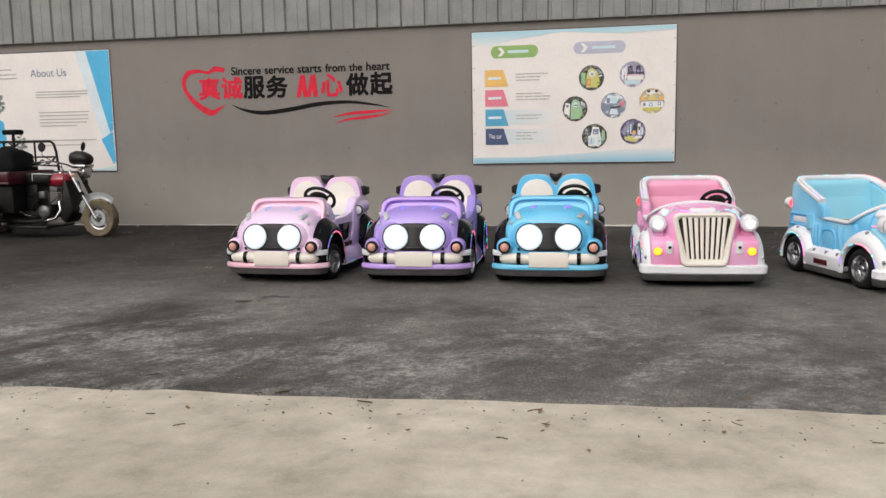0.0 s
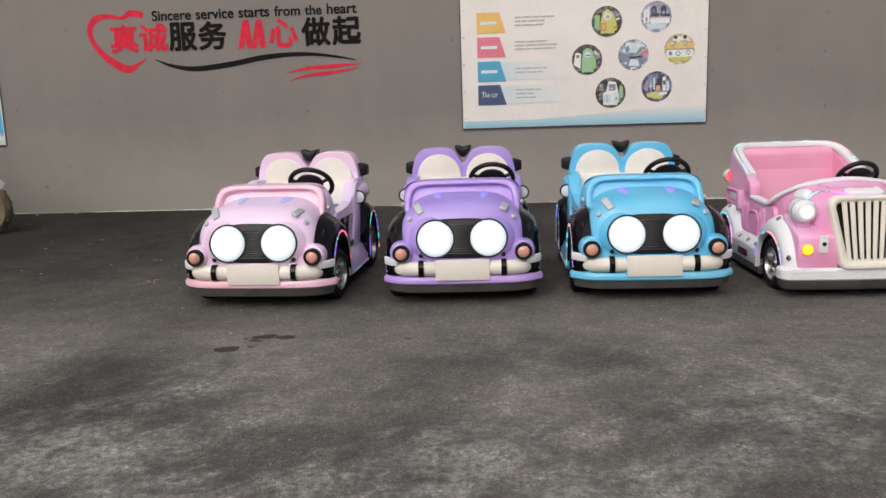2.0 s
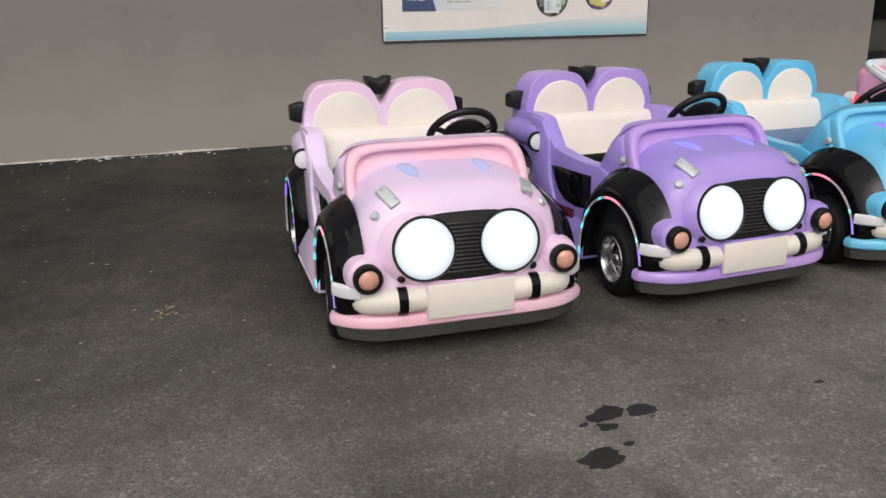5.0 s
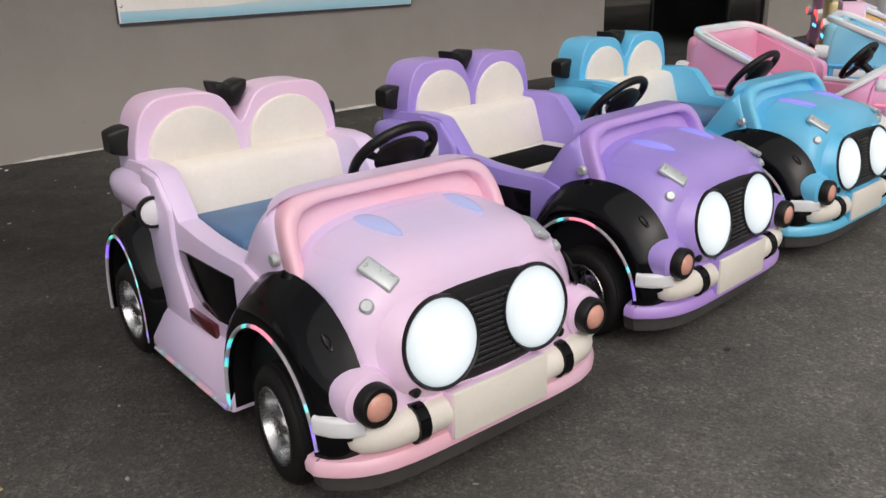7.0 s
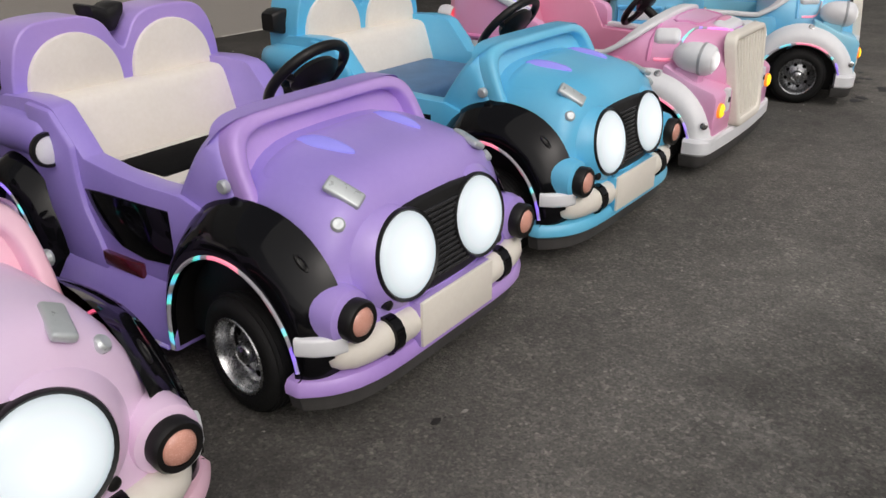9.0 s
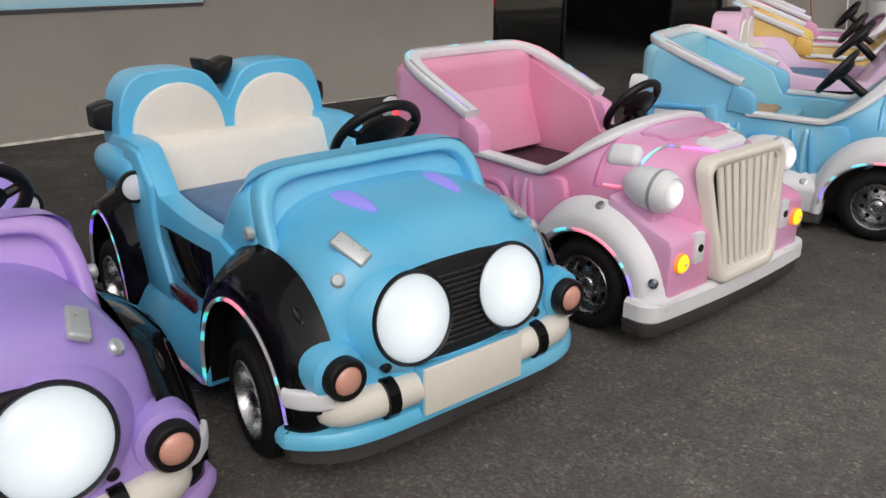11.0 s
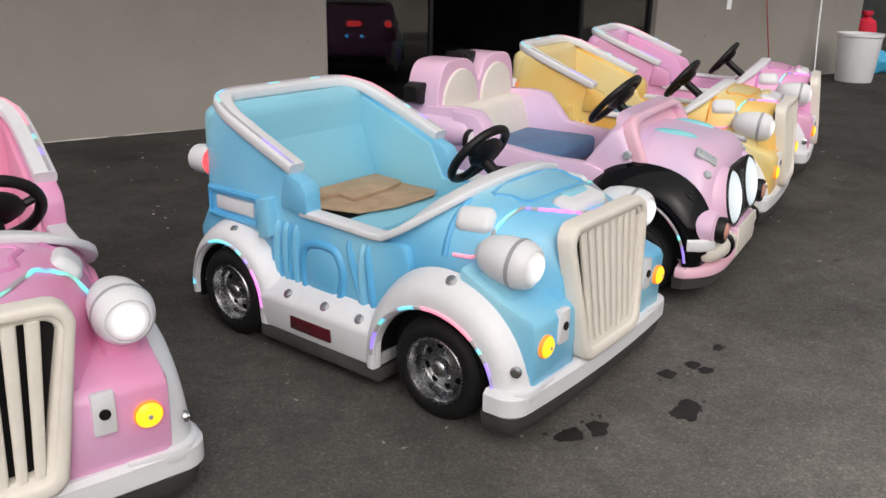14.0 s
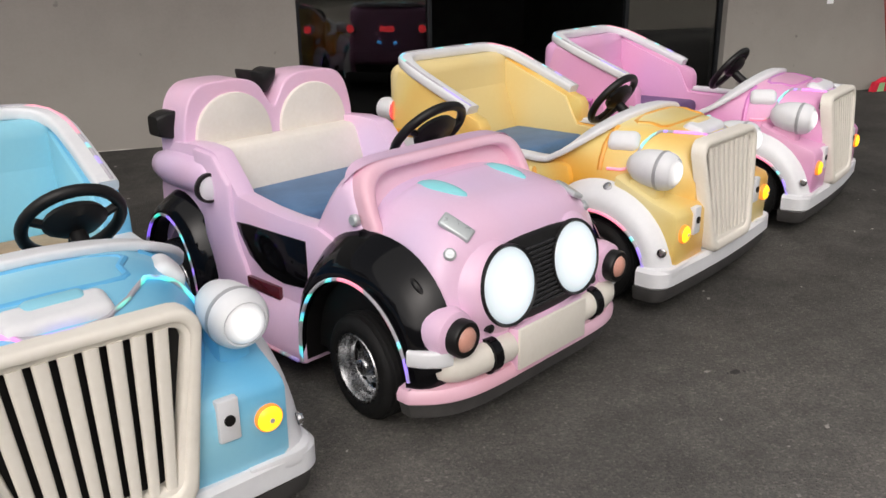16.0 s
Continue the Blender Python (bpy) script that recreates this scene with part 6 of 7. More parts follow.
# Round product pictures, drawn in units of their radius, the first shape lowest
PICTURES = (
    (0.596, 0.368, "moss", (
        ("leaf", [(-0.85, -0.40), (-0.50, -0.55), (-0.48, 0.40), (-0.80, 0.45)]), ("smoke", [(-0.30, 0.55), (0.60, 0.72), (0.85, 0.40), (0.55, 0.30), (-0.30, 0.38)]),
        ("lemon", [(-0.42, -0.78), (0.50, -0.80), (0.62, 0.05), (0.42, 0.55), (0.05, 0.82), (-0.28, 0.62), (-0.42, 0.0)]), ("lime", [(0.30, -0.70), (0.66, -0.60), (0.66, -0.10), (0.36, 0.02)]),
        ("mist", blob(0.05, 0.32, 0.26, 0.24)), ("sand", blob(0.06, 0.30, 0.13, 0.12)), ("orange", rect(-0.40, -0.04, -0.62, -0.10)), ("lemon", rect(-0.31, -0.13, -0.50, -0.20)),
        ("white", [(0.62, 0.05), (0.88, 0.12), (0.86, 0.22), (0.60, 0.16)]), ("dark", rect(0.46, 0.62, -0.45, -0.38)))),
    (0.794, 0.351, "lilac", (
        ("white", rect(-0.86, -0.48, -0.40, 0.42)), ("smoke", rect(-0.72, -0.60, -0.40, 0.42)), ("violet", rect(-0.45, 0.92, -0.04, 0.22)), ("dark", dome(-0.36, 0.02, 0.06, 0.72)),
        ("dark", dome(0.28, 0.66, 0.06, 0.72)), ("violet", dome(-0.28, -0.08, 0.14, 0.60)), ("violet", dome(0.36, 0.56, 0.14, 0.60)), ("white", rect(-0.40, 0.88, -0.46, -0.02)),
        ("rose", rect(-0.40, 0.88, -0.10, -0.05)), ("pale", [(-0.55, -0.80), (0.55, -0.80), (0.72, -0.48), (-0.68, -0.48)]))),
    (0.516, 0.595, "moss", (
        ("white", [(-0.92, -0.30), (-0.45, -0.62), (-0.40, 0.42), (-0.78, 0.50)]), ("smoke", rect(-0.74, -0.52, 0.12, 0.34)), ("smoke", [(0.50, -0.1), (0.90, 0.1), (0.82, 0.45), (0.5, 0.6)]),
        ("mint", [(-0.36, -0.86), (0.42, -0.84), (0.52, 0.10), (0.36, 0.62), (0.0, 0.80), (-0.26, 0.62), (-0.36, 0.0)]), ("leaf", [(0.28, -0.78), (0.60, -0.55), (0.60, 0.0), (0.34, 0.10)]),
        ("pale", blob(0.04, 0.34, 0.24, 0.20)), ("moss", rect(-0.10, 0.22, 0.26, 0.33)), ("leaf", rect(-0.32, -0.02, -0.66, -0.12)), ("mint", rect(-0.26, -0.08, -0.58, -0.20)))),
    (0.704, 0.576, "smoke", (
        ("mist", [(-0.80, 0.20), (0.20, 0.15), (0.60, 0.72), (-0.40, 0.84)]), ("slate", [(-0.90, 0.05), (-0.20, 0.10), (0.10, -0.10), (-0.10, -0.50), (-0.80, -0.42)]), ("pale", blob(0.05, 0.40, 0.30, 0.28)),
        ("slate", blob(-0.42, 0.40, 0.16, 0.22)), ("rose", blob(0.72, 0.12, 0.16, 0.22)), ("slate", [(0.35, -0.30), (0.90, -0.25), (0.72, -0.62), (0.30, -0.70)]), ("mist", [(-0.35, -0.72), (0.42, -0.76), (0.30, -0.32), (-0.20, -0.28)]),
        ("dark", [(-0.30, -0.12), (0.55, -0.06), (0.50, -0.20), (-0.25, -0.26)]), ("white", blob(0.30, 0.62, 0.12, 0.10)))),
    (0.889, 0.550, "sand", (
        ("white", [(-0.50, 0.55), (0.60, 0.60), (0.40, 0.84), (-0.35, 0.86)]), ("gold", rect(-0.90, 0.92, 0.02, 0.40)), ("sand", blob(-0.45, 0.30, 0.18, 0.22)), ("sand", blob(0.45, 0.32, 0.18, 0.22)), ("lemon", blob(0.0, 0.26, 0.20, 0.22)),
        ("dark", blob(-0.28, 0.78, 0.13, 0.12)), ("dark", blob(0.34, 0.78, 0.13, 0.12)), ("slate", rect(-0.94, 0.94, -0.04, 0.03)), ("white", rect(-0.88, 0.88, -0.52, -0.05)), ("teal", blob(-0.10, -0.30, 0.17, 0.17)), ("white", blob(-0.10, -0.30, 0.10, 0.10)),
        ("slate", blob(0.58, -0.24, 0.14, 0.16)), ("white", blob(0.58, -0.24, 0.08, 0.10)), ("slate", blob(-0.62, -0.28, 0.12, 0.14)), ("lime", [(-0.60, -0.76), (0.55, -0.78), (0.70, -0.54), (-0.75, -0.54)]))),
    (0.612, 0.804, "moss", (
        ("smoke", [(-0.80, 0.20), (-0.50, 0.10), (-0.46, 0.62), (-0.66, 0.66)]), ("mint", [(0.60, -0.45), (0.88, -0.30), (0.84, 0.42), (0.62, 0.50)]), ("white", [(-0.50, -0.80), (0.46, -0.84), (0.52, 0.10), (0.36, 0.74), (-0.14, 0.80), (-0.30, 0.10), (-0.50, 0.0)]),
        ("mist", [(0.20, -0.82), (0.58, -0.66), (0.58, -0.02), (0.26, 0.04)]), ("slate", rect(-0.12, 0.34, 0.16, 0.60)), ("smoke", rect(-0.04, 0.26, 0.26, 0.36)), ("pale", rect(-0.46, 0.0, -0.66, -0.12)), ("smoke", rect(-0.26, -0.22, -0.66, -0.12)), ("leaf", blob(0.40, -0.40, 0.10, 0.10)))),
    (0.799, 0.774, "violet", (
        ("slate", [(-0.90, 0.05), (-0.55, 0.62), (0.10, 0.80), (0.10, 0.30), (-0.50, -0.10)]), ("lilac", rect(-0.72, -0.58, -0.30, 0.40)), ("lilac", rect(-0.46, -0.34, -0.35, 0.55)), ("mist", rect(-0.22, -0.12, -0.20, 0.60)),
        ("dark", rect(0.0, 0.34, -0.15, 0.55)), ("white", rect(0.40, 0.62, -0.30, 0.66)), ("mist", rect(0.66, 0.84, -0.30, 0.36)), ("dark", rect(0.44, 0.58, 0.10, 0.40)), ("gold", [(-0.05, -0.20), (0.20, -0.25), (0.24, 0.05), (0.02, 0.10)]),
        ("lemon", [(-0.62, -0.70), (0.36, -0.82), (0.55, -0.50), (-0.20, -0.34), (-0.70, -0.45)]), ("white", [(0.10, -0.60), (0.70, -0.55), (0.72, -0.36), (0.20, -0.38)]), ("lime", [(-0.30, -0.78), (0.20, -0.86), (0.20, -0.70), (-0.20, -0.64)]))),
)
for u, v, ground_ink, shapes in PICTURES:
    cx, cz = pu(u, v)
    pic = printed(info, disc(cx, cz, 0.205), ground_ink, L1, "round_picture")
    for k, (c, outline) in enumerate(shapes):
        part("picture_shape", prism([(cx + 0.198 * x, cz + 0.198 * z) for x, z in outline], "y", -0.0200 - 0.0003 * k, -0.0185), INK[c], pic)

AX0, AX1, AZ0, AZ1 = -7.88, -4.55, 1.04, 3.25
about = poster("about_poster", AX0, AX1, AZ0, AZ1, "white and blue vinyl company poster on the grey wall")
printed(about, [(-5.03, AZ1 - 0.01), (AX1 - 0.01, AZ1 - 0.01), (AX1 - 0.01, 1.80), (-4.63, 1.74)], "sky", L1, "blue_wedge")
printed(about, [(-5.25, AZ1 - 0.01), (-5.03, AZ1 - 0.01), (-4.63, 1.74), (-4.80, 1.65)], "mist", L1, "pale_wedge")
printed(about, [(-4.82, 1.62), (-4.575, 1.76), (-4.56, 1.22), (-4.60, 1.16)], "sky", L2, "blue_wedge")
printed(about, [(-5.30, AZ0 + 0.01), (AX1 - 0.01, AZ0 + 0.01), (AX1 - 0.01, AZ0 + 0.09), (-4.80, AZ0 + 0.05)], "pale", L1, "pale_wedge")
writing("About Us", -6.20, -5.45, 2.80, INK["slate"], "poster_title", about, height=0.14, y=-0.0215)
for z, a, b in ((2.52, -6.12, -5.04), (2.47, -6.12, -5.04), (2.42, -6.12, -5.20), (2.14, -6.08, -5.04), (2.08, -6.08, -5.06), (2.01, -6.08, -5.06), (1.95, -6.08, -5.10), (1.89, -6.08, -5.30), (1.62, -6.08, -4.92), (1.53, -6.08, -5.25), (2.95, -7.3, -6.6), (2.86, -7.4, -6.5), (2.79, -7.4, -6.5)):
    printed(about, rect(a, b, z - 0.010, z + 0.010), "text", L2, "text_bar")
printed(about, [(-7.5, 1.50), (-6.95, 1.46), (-6.82, 1.60), (-6.86, 1.98), (-7.1, 2.12), (-7.5, 2.05)], "sky", L1, "picture_block")
printed(about, [(-7.4, 1.55), (-7.05, 1.53), (-6.98, 1.70), (-7.05, 1.92), (-7.4, 1.95)], "pale", L2, "picture_block")
tree_rng = random.Random(8)


def printed_tree(cx, cz, rx, rz, count):
    """A crown of dabs in the printed picture."""
    bm = None
    for k in range(count):
        a, r = tree_rng.uniform(0, 6.28), math.sqrt(tree_rng.random())
        n = tree_rng.uniform(0.018, 0.045)
        bm = prism(blob(cx + rx * r * math.cos(a), cz + rz * r * math.sin(a), n, n * 0.8, 7), "y", -0.0205 - 0.00003 * k, -0.0185, bm=bm)
    part("printed_tree", bm, INK["foliage"], about)


printed_tree(-6.56, 1.56, 0.17, 0.20, 46)
printed_tree(-7.02, 2.34, 0.20, 0.22, 60)

# ---- three-wheeled cargo motorcycle by the wall ----
RED_PAINT = plain("dark_red_paint", (0.060, 0.006, 0.010), 0.3, vary=0.25, scale=6, coat=0.4)
# Brighter copy of the red, for the light that catches the tank
LIT_RED = plain("lit_red_paint", (0.36, 0.012, 0.03), 0.16, vary=0.15, scale=6, coat=0.8)
DUSTY_TYRE = plain("dusty_tyre", (0.155, 0.125, 0.078), 0.85, vary=0.3, scale=8, grain=0.4)
ENGINE = plain("engine_alloy", (0.20, 0.20, 0.20), 0.45, 0.7, vary=0.3, scale=14)
FRAME = plain("black_frame_paint", (0.008, 0.0072, 0.0072), 0.5, vary=0.25, scale=10, spec=0.22)


def trike():
    t = thing("cargo_tricycle", "dark red three-wheeled cargo motorcycle parked by the grey wall", "motor tricycle", pose(-3.37, -1.79, 0, 0, 0, -3))

    def road_wheel(x, y, r, wide=0.075):
        m = Matrix.Translation((x, y, r)) @ Matrix.Rotation(radians(90), 4, "X")
        w = part("wheel", lathe([(r - 0.125, -0.05), (r - 0.075, -wide), (r - 0.025, -wide), (r, -0.035), (r, 0.035), (r - 0.025, wide), (r - 0.075, wide), (r - 0.125, 0.05), (r - 0.125, -0.05)], m, 40), DUSTY_TYRE, t, "muddy black tyre")
        for k in range(26):
            a = 2 * math.pi * k / 26
            part("tread_block", prism([(r - 0.006, -0.012), (r + 0.007, -0.010), (r + 0.007, 0.010), (r - 0.006, 0.012)], "z", -0.05 if k % 2 else 0.004, -0.004 if k % 2 else 0.05), DUSTY_TYRE, w).matrix_local = m @ Matrix.Rotation(a, 4, "Z")
        part("rim", lathe([(r - 0.12, 0.045), (r - 0.14, 0.04), (r - 0.14, -0.04), (r - 0.12, -0.045)], m, 32), CHROME, w)
        part("hub", lathe([(0, -0.06), (0.045, -0.05), (0.055, 0.0), (0.045, 0.05), (0, 0.06)], m, 16), CHROME, w)
        part("brake_disc", lathe([(0.075, 0.052), (0.13, 0.052), (0.13, 0.058), (0.075, 0.058), (0.075, 0.052)], m, 28), SILVER, w)
        for k in range(6):
            a = 2 * math.pi * k / 6
            part("spoke", tube([m @ Vector((0.04 * math.cos(a), 0.04 * math.sin(a), 0.035)), m @ Vector(((r - 0.12) * math.cos(a + 0.25), (r - 0.12) * math.sin(a + 0.25), 0.02))], 0.013, 6), CHROME, w)

    road_wheel(0, 0, 0.305)
    road_wheel(-2.25, -0.48, 0.27)
    road_wheel(-2.25, 0.48, 0.27)
    guard = [(0.345 * math.cos(radians(a)), 0, 0.305 + 0.345 * math.sin(radians(a))) for a in range(48, 172, 8)]
    part("mudguard", sweep(guard, [(-0.07, -0.012), (-0.035, 0.012), (0.035, 0.012), (0.07, -0.012), (0.035, 0.004), (-0.035, 0.004)], up=(0, 1, 0)), SILVER, t, "dusty silver front mudguard")
    for s in (-1, 1):
        part("fork", tube([(0.0, s * 0.105, 0.305), (-0.235, s * 0.105, 0.70)], 0.026, 10), CHROME, t, "chromed fork leg")
        part("fork_sleeve", tube([(-0.225, s * 0.105, 0.685), (-0.43, s * 0.105, 1.06)], 0.032, 10), CHROME if s < 0 else FRAME, t)
        part("fork_clamp", tube([(-0.215, s * 0.105, 0.665), (-0.245, s * 0.105, 0.72)], 0.036, 12), FRAME, t)
        part("handlebar", tube([(-0.42, 0, 1.10), (-0.44, s * 0.12, 1.15), (-0.58, s * 0.30, 1.22), (-0.72, s * 0.40, 1.20)], 0.014, 8), CHROME, t)
        part("grip", tube([(-0.70, s * 0.385, 1.202), (-0.81, s * 0.43, 1.18)], 0.021, 8), FRAME, t)
        part("brake_lever", tube([(-0.58, s * 0.31, 1.20), (-0.66, s * 0.42, 1.16), (-0.78, s * 0.48, 1.14)], 0.007, 6), CHROME, t)
        mx = -0.69 if s < 0 else -0.50
        part("mirror_stem", tube([(-0.58, s * 0.30, 1.22), (mx - 0.02, s * 0.34, 1.31), (mx, s * 0.36, 1.38)], 0.007, 6), FRAME, t)
        part("mirror", lathe([(0, -0.02), (0.055, -0.016), (0.066, 0), (0.055, 0.014), (0, 0.018)], Matrix.Translation((mx, s * 0.36, 1.435)) @ Matrix.Rotation(radians(25 if s < 0 else -80), 4, "Z") @ Matrix.Rotation(radians(78), 4, "X") @ Matrix.Diagonal((0.85, 1.15, 1, 1)), 18), FRAME, t, "black mirror")
        part("front_indicator", lathe([(0, -0.02), (0.03, -0.01), (0.032, 0.02), (0.015, 0.04), (0, 0.042)], Matrix.Translation((-0.30, s * 0.19, 0.99)) @ Matrix.Rotation(radians(90), 4, "Y"), 14), PEACH, t)
    part("headlamp", lathe([(0, -0.10), (0.06, -0.08), (0.092, -0.01), (0.100, 0.03), (0.094, 0.048), (0.086, 0.040), (0, 0.052)], Matrix.Translation((-0.20, 0, 1.03)) @ Matrix.Rotation(radians(-12), 4, "Z") @ Matrix.Rotation(radians(96), 4, "Y"), 24), CHROME, t, "round chromed headlamp")
    part("headlamp_bracket", tube([(-0.40, -0.11, 1.03), (-0.27, -0.115, 1.06), (-0.20, -0.105, 1.03)], 0.010, 6), CHROME, t)
    part("horn", lathe([(0, -0.03), (0.045, -0.02), (0.052, 0.01), (0.03, 0.02), (0, 0.022)], Matrix.Translation((-0.19, -0.05, 0.87)) @ Matrix.Rotation(radians(90), 4, "Y"), 16), FRAME, t)
    cowl = loft([[(x, k * math.cos(a), zc + h * math.sin(a)) for a in [2 * math.pi * i / 18 for i in range(18)]] for x, k, zc, h in ((-0.45, 0.07, 1.24, 0.06), (-0.42, 0.11, 1.25, 0.10), (-0.34, 0.135, 1.255, 0.115), (-0.22, 0.13, 1.245, 0.11), (-0.13, 0.11, 1.23, 0.085), (-0.10, 0.07, 1.225, 0.05))])
    part("visor", cowl, BLACK, t, "black instrument cowl", smooth=60)
    part("instrument_chrome", prism([(-0.36, 1.09), (-0.14, 1.10), (-0.12, 1.15), (-0.36, 1.16)], "y", -0.12, 0.12, 0.02), CHROME, t)
    tank = loft([[(x, 0.155 * k * math.cos(a), 0.91 + 0.115 * k * math.sin(a)) for a in [2 * math.pi * i / 18 for i in range(18)]] for x, k in ((-0.46, 0.30), (-0.48, 0.62), (-0.54, 0.90), (-0.64, 1.0), (-0.78, 0.95), (-0.92, 0.72), (-1.00, 0.5))])
    part("tank", tank, LIT_RED, t, "glossy red fuel tank", smooth=60)
    part("tank_cap", lathe([(0, 0.02), (0.035, 0.018), (0.04, 0.0), (0, 0)], Matrix.Translation((-0.66, 0, 1.022)), 16), CHROME, t)
    saddle = part("saddle", prism([(-0.74, 0.87), (-0.76, 1.01), (-1.05, 1.02), (-1.38, 1.03), (-1.45, 0.90), (-1.10, 0.84)], "y", -0.17, 0.17, 0.04, segments=3), BLACK, t, "black saddle")
    part("piping", tube([(-0.70, -0.175, 1.005), (-1.00, -0.178, 1.018), (-1.06, -0.178, 1.015), (-1.065, -0.178, 0.90)], 0.006, 6), WHITE, saddle, "white piping")
    for y in (-0.09, 0.09):
        part("frame_tube", tube([(-0.46, y * 0.4, 1.0), (-0.58, y, 0.62), (-0.70, y, 0.34), (-1.30, y, 0.32), (-1.60, y, 0.55), (-2.9, y * 3, 0.58)], 0.02, 8), FRAME, t)
        part("frame_tube", tube([(-0.48, y * 0.4, 0.92), (-1.05, y, 0.80), (-1.60, y, 0.76)], 0.018, 8), FRAME, t)
    # Engine and what hangs about it
    part("engine_case", box(-1.12, -0.78, -0.14, 0.14, 0.30, 0.52, 0.05, segments=3), FRAME, t, "black engine case")
    part("clutch_cover", lathe([(0, 0.03), (0.08, 0.028), (0.10, 0.015), (0.105, 0), (0, 0)], Matrix.Translation((-0.92, -0.14, 0.41)) @ Matrix.Rotation(radians(90), 4, "X"), 22), ENGINE, t)
    for k in range(6):
        part("cooling_fin", box(-0.86, -0.68, -0.10, 0.10, 0.54 + 0.03 * k, 0.552 + 0.03 * k, 0.004), ENGINE, t)
    part("cylinder_head", box(-0.84, -0.70, -0.08, 0.08, 0.72, 0.79, 0.02), ENGINE, t)
    part("carburettor", box(-1.00, -0.88, -0.16, -0.04, 0.62, 0.74, 0.03, segments=3), ENGINE, t)
    part("air_filter", lathe([(0, -0.08), (0.07, -0.07), (0.075, 0.07), (0, 0.08)], Matrix.Translation((-1.12, -0.08, 0.68)) @ Matrix.Rotation(radians(90), 4, "Y"), 18), BLACK, t)
    part("hose", tube([(-0.96, -0.15, 0.62), (-1.05, -0.19, 0.55), (-1.12, -0.18, 0.44), (-1.02, -0.17, 0.36)], 0.012, 6), BLACK, t)
    part("cable", tube([(-0.52, -0.16, 1.16), (-0.46, -0.20, 0.95), (-0.55, -0.17, 0.70), (-0.78, -0.16, 0.55)], 0.006, 5), BLACK, t)
    part("cable", tube([(-0.55, -0.22, 1.18), (-0.40, -0.24, 1.05), (-0.42, -0.18, 0.85)], 0.006, 5), BLACK, t)
    part("exhaust", tube([(-0.66, -0.10, 0.58), (-0.60, -0.15, 0.44), (-0.68, -0.18, 0.31), (-0.86, -0.20, 0.27)], 0.024, 10), CHROME, t)
    part("silencer", tube([(-0.84, -0.20, 0.27), (-1.15, -0.22, 0.255), (-1.7, -0.26, 0.29)], 0.042, 12), FRAME, t)
    part("gear_lever", tube([(-1.30, -0.24, 0.44), (-1.18, -0.25, 0.37), (-1.02, -0.25, 0.34)], 0.010, 6), CHROME, t)
    part("foot_peg", tube([(-0.98, -0.30, 0.32), (-0.98, 0.30, 0.32)], 0.016, 8), FRAME, t)
    # Black tray added low down for the shade under the engine
    part("engine_tray", box(-1.55, -0.74, -0.34, 0.34, 0.155, 0.20, 0.015), BLACK, t, "black tray added for shade under the engine")
    part("tool_box", box(-1.66, -1.28, -0.38, -0.16, 0.58, 0.79, 0.025), BLACK, t, "black tool box")
    part("box_latch", box(-1.64, -1.52, -0.388, -0.378, 0.755, 0.785, 0.004), SILVER, t)
    # Battery box, chain cover and leg shield added as dark mass in the middle
    part("battery_box", box(-1.24, -1.02, -0.14, 0.16, 0.46, 0.86, 0.02), BLACK, t)
    part("chain_cover", prism([(-1.0, 0.26), (-1.0, 0.42), (-1.7, 0.44), (-1.75, 0.28)], "y", -0.16, -0.13, 0.01), FRAME, t)
    part("leg_shield", prism([(-0.52, 0.22), (-0.36, 0.44), (-0.40, 0.66), (-0.46, 0.90), (-0.53, 0.90), (-0.62, 0.30)], "y", -0.17, 0.17, 0.03), BLACK, t)
    flap = part("mud_flap", box(-1.72, -1.46, -0.50, -0.46, 0.14, 0.56, 0.012), RED_PAINT, t)
    for dx in (0.03, 0.12, 0.20):
        part("stripe", prism([(-1.72 + dx, 0.18), (-1.69 + dx, 0.18), (-1.72 + dx, 0.46), (-1.75 + dx, 0.46)], "y", -0.505, -0.499), INK_RED if dx != 0.12 else WHITE, flap, "red and white stripe")
    # Cargo bed
    part("bed_floor", box(-3.1, -1.22, -0.52, 0.52, 0.86, 0.90, 0.01), RED_PAINT, t)
    # Black block put in for the shade under the bed
    part("under_bed_shade", box(-3.0, -1.26, -0.40, 0.40, 0.40, 0.86, 0.03), FRAME, t, "black block standing in for shade under the bed")
    for y in (-0.52, 0.50):
        part("bed_side", box(-3.1, -1.22, y, y + 0.025, 0.90, 1.06, 0.006), RED_PAINT, t, "dark red bed side")
    part("bed_front", box(-1.24, -1.21, -0.50, 0.50, 0.88, 1.06, 0.006), RED_PAINT, t)
    part("bed_rail", tube([(-3.1, 0.5, 1.53), (-1.24, 0.5, 1.53), (-1.17, 0.5, 1.49), (-1.13, 0.5, 1.36), (-1.10, 0.5, 1.04)], 0.022, 8), FRAME, t)
    part("bed_rail", tube([(-3.1, 0.5, 1.27), (-1.12, 0.5, 1.27)], 0.014, 8), FRAME, t)
    part("bed_rail", tube([(-1.56, 0.5, 1.14), (-1.10, 0.5, 1.12)], 0.014, 8), FRAME, t)
    for x in (-1.54, -2.15, -2.8):
        part("rail_post", tube([(x, 0.5, 1.04), (x, 0.5, 1.53)], 0.016, 8), FRAME, t)
    part("strap", tube([(-1.50, 0.48, 1.14), (-1.38, 0.46, 1.22), (-1.26, 0.46, 1.16), (-1.14, 0.47, 1.25)], 0.018, 6), BLACK, t)
    return t


trike()


BAG = plain("black_cloth", (0.007, 0.007, 0.007), 0.85, vary=0.3, scale=9, grain=0.2, spec=0.15)


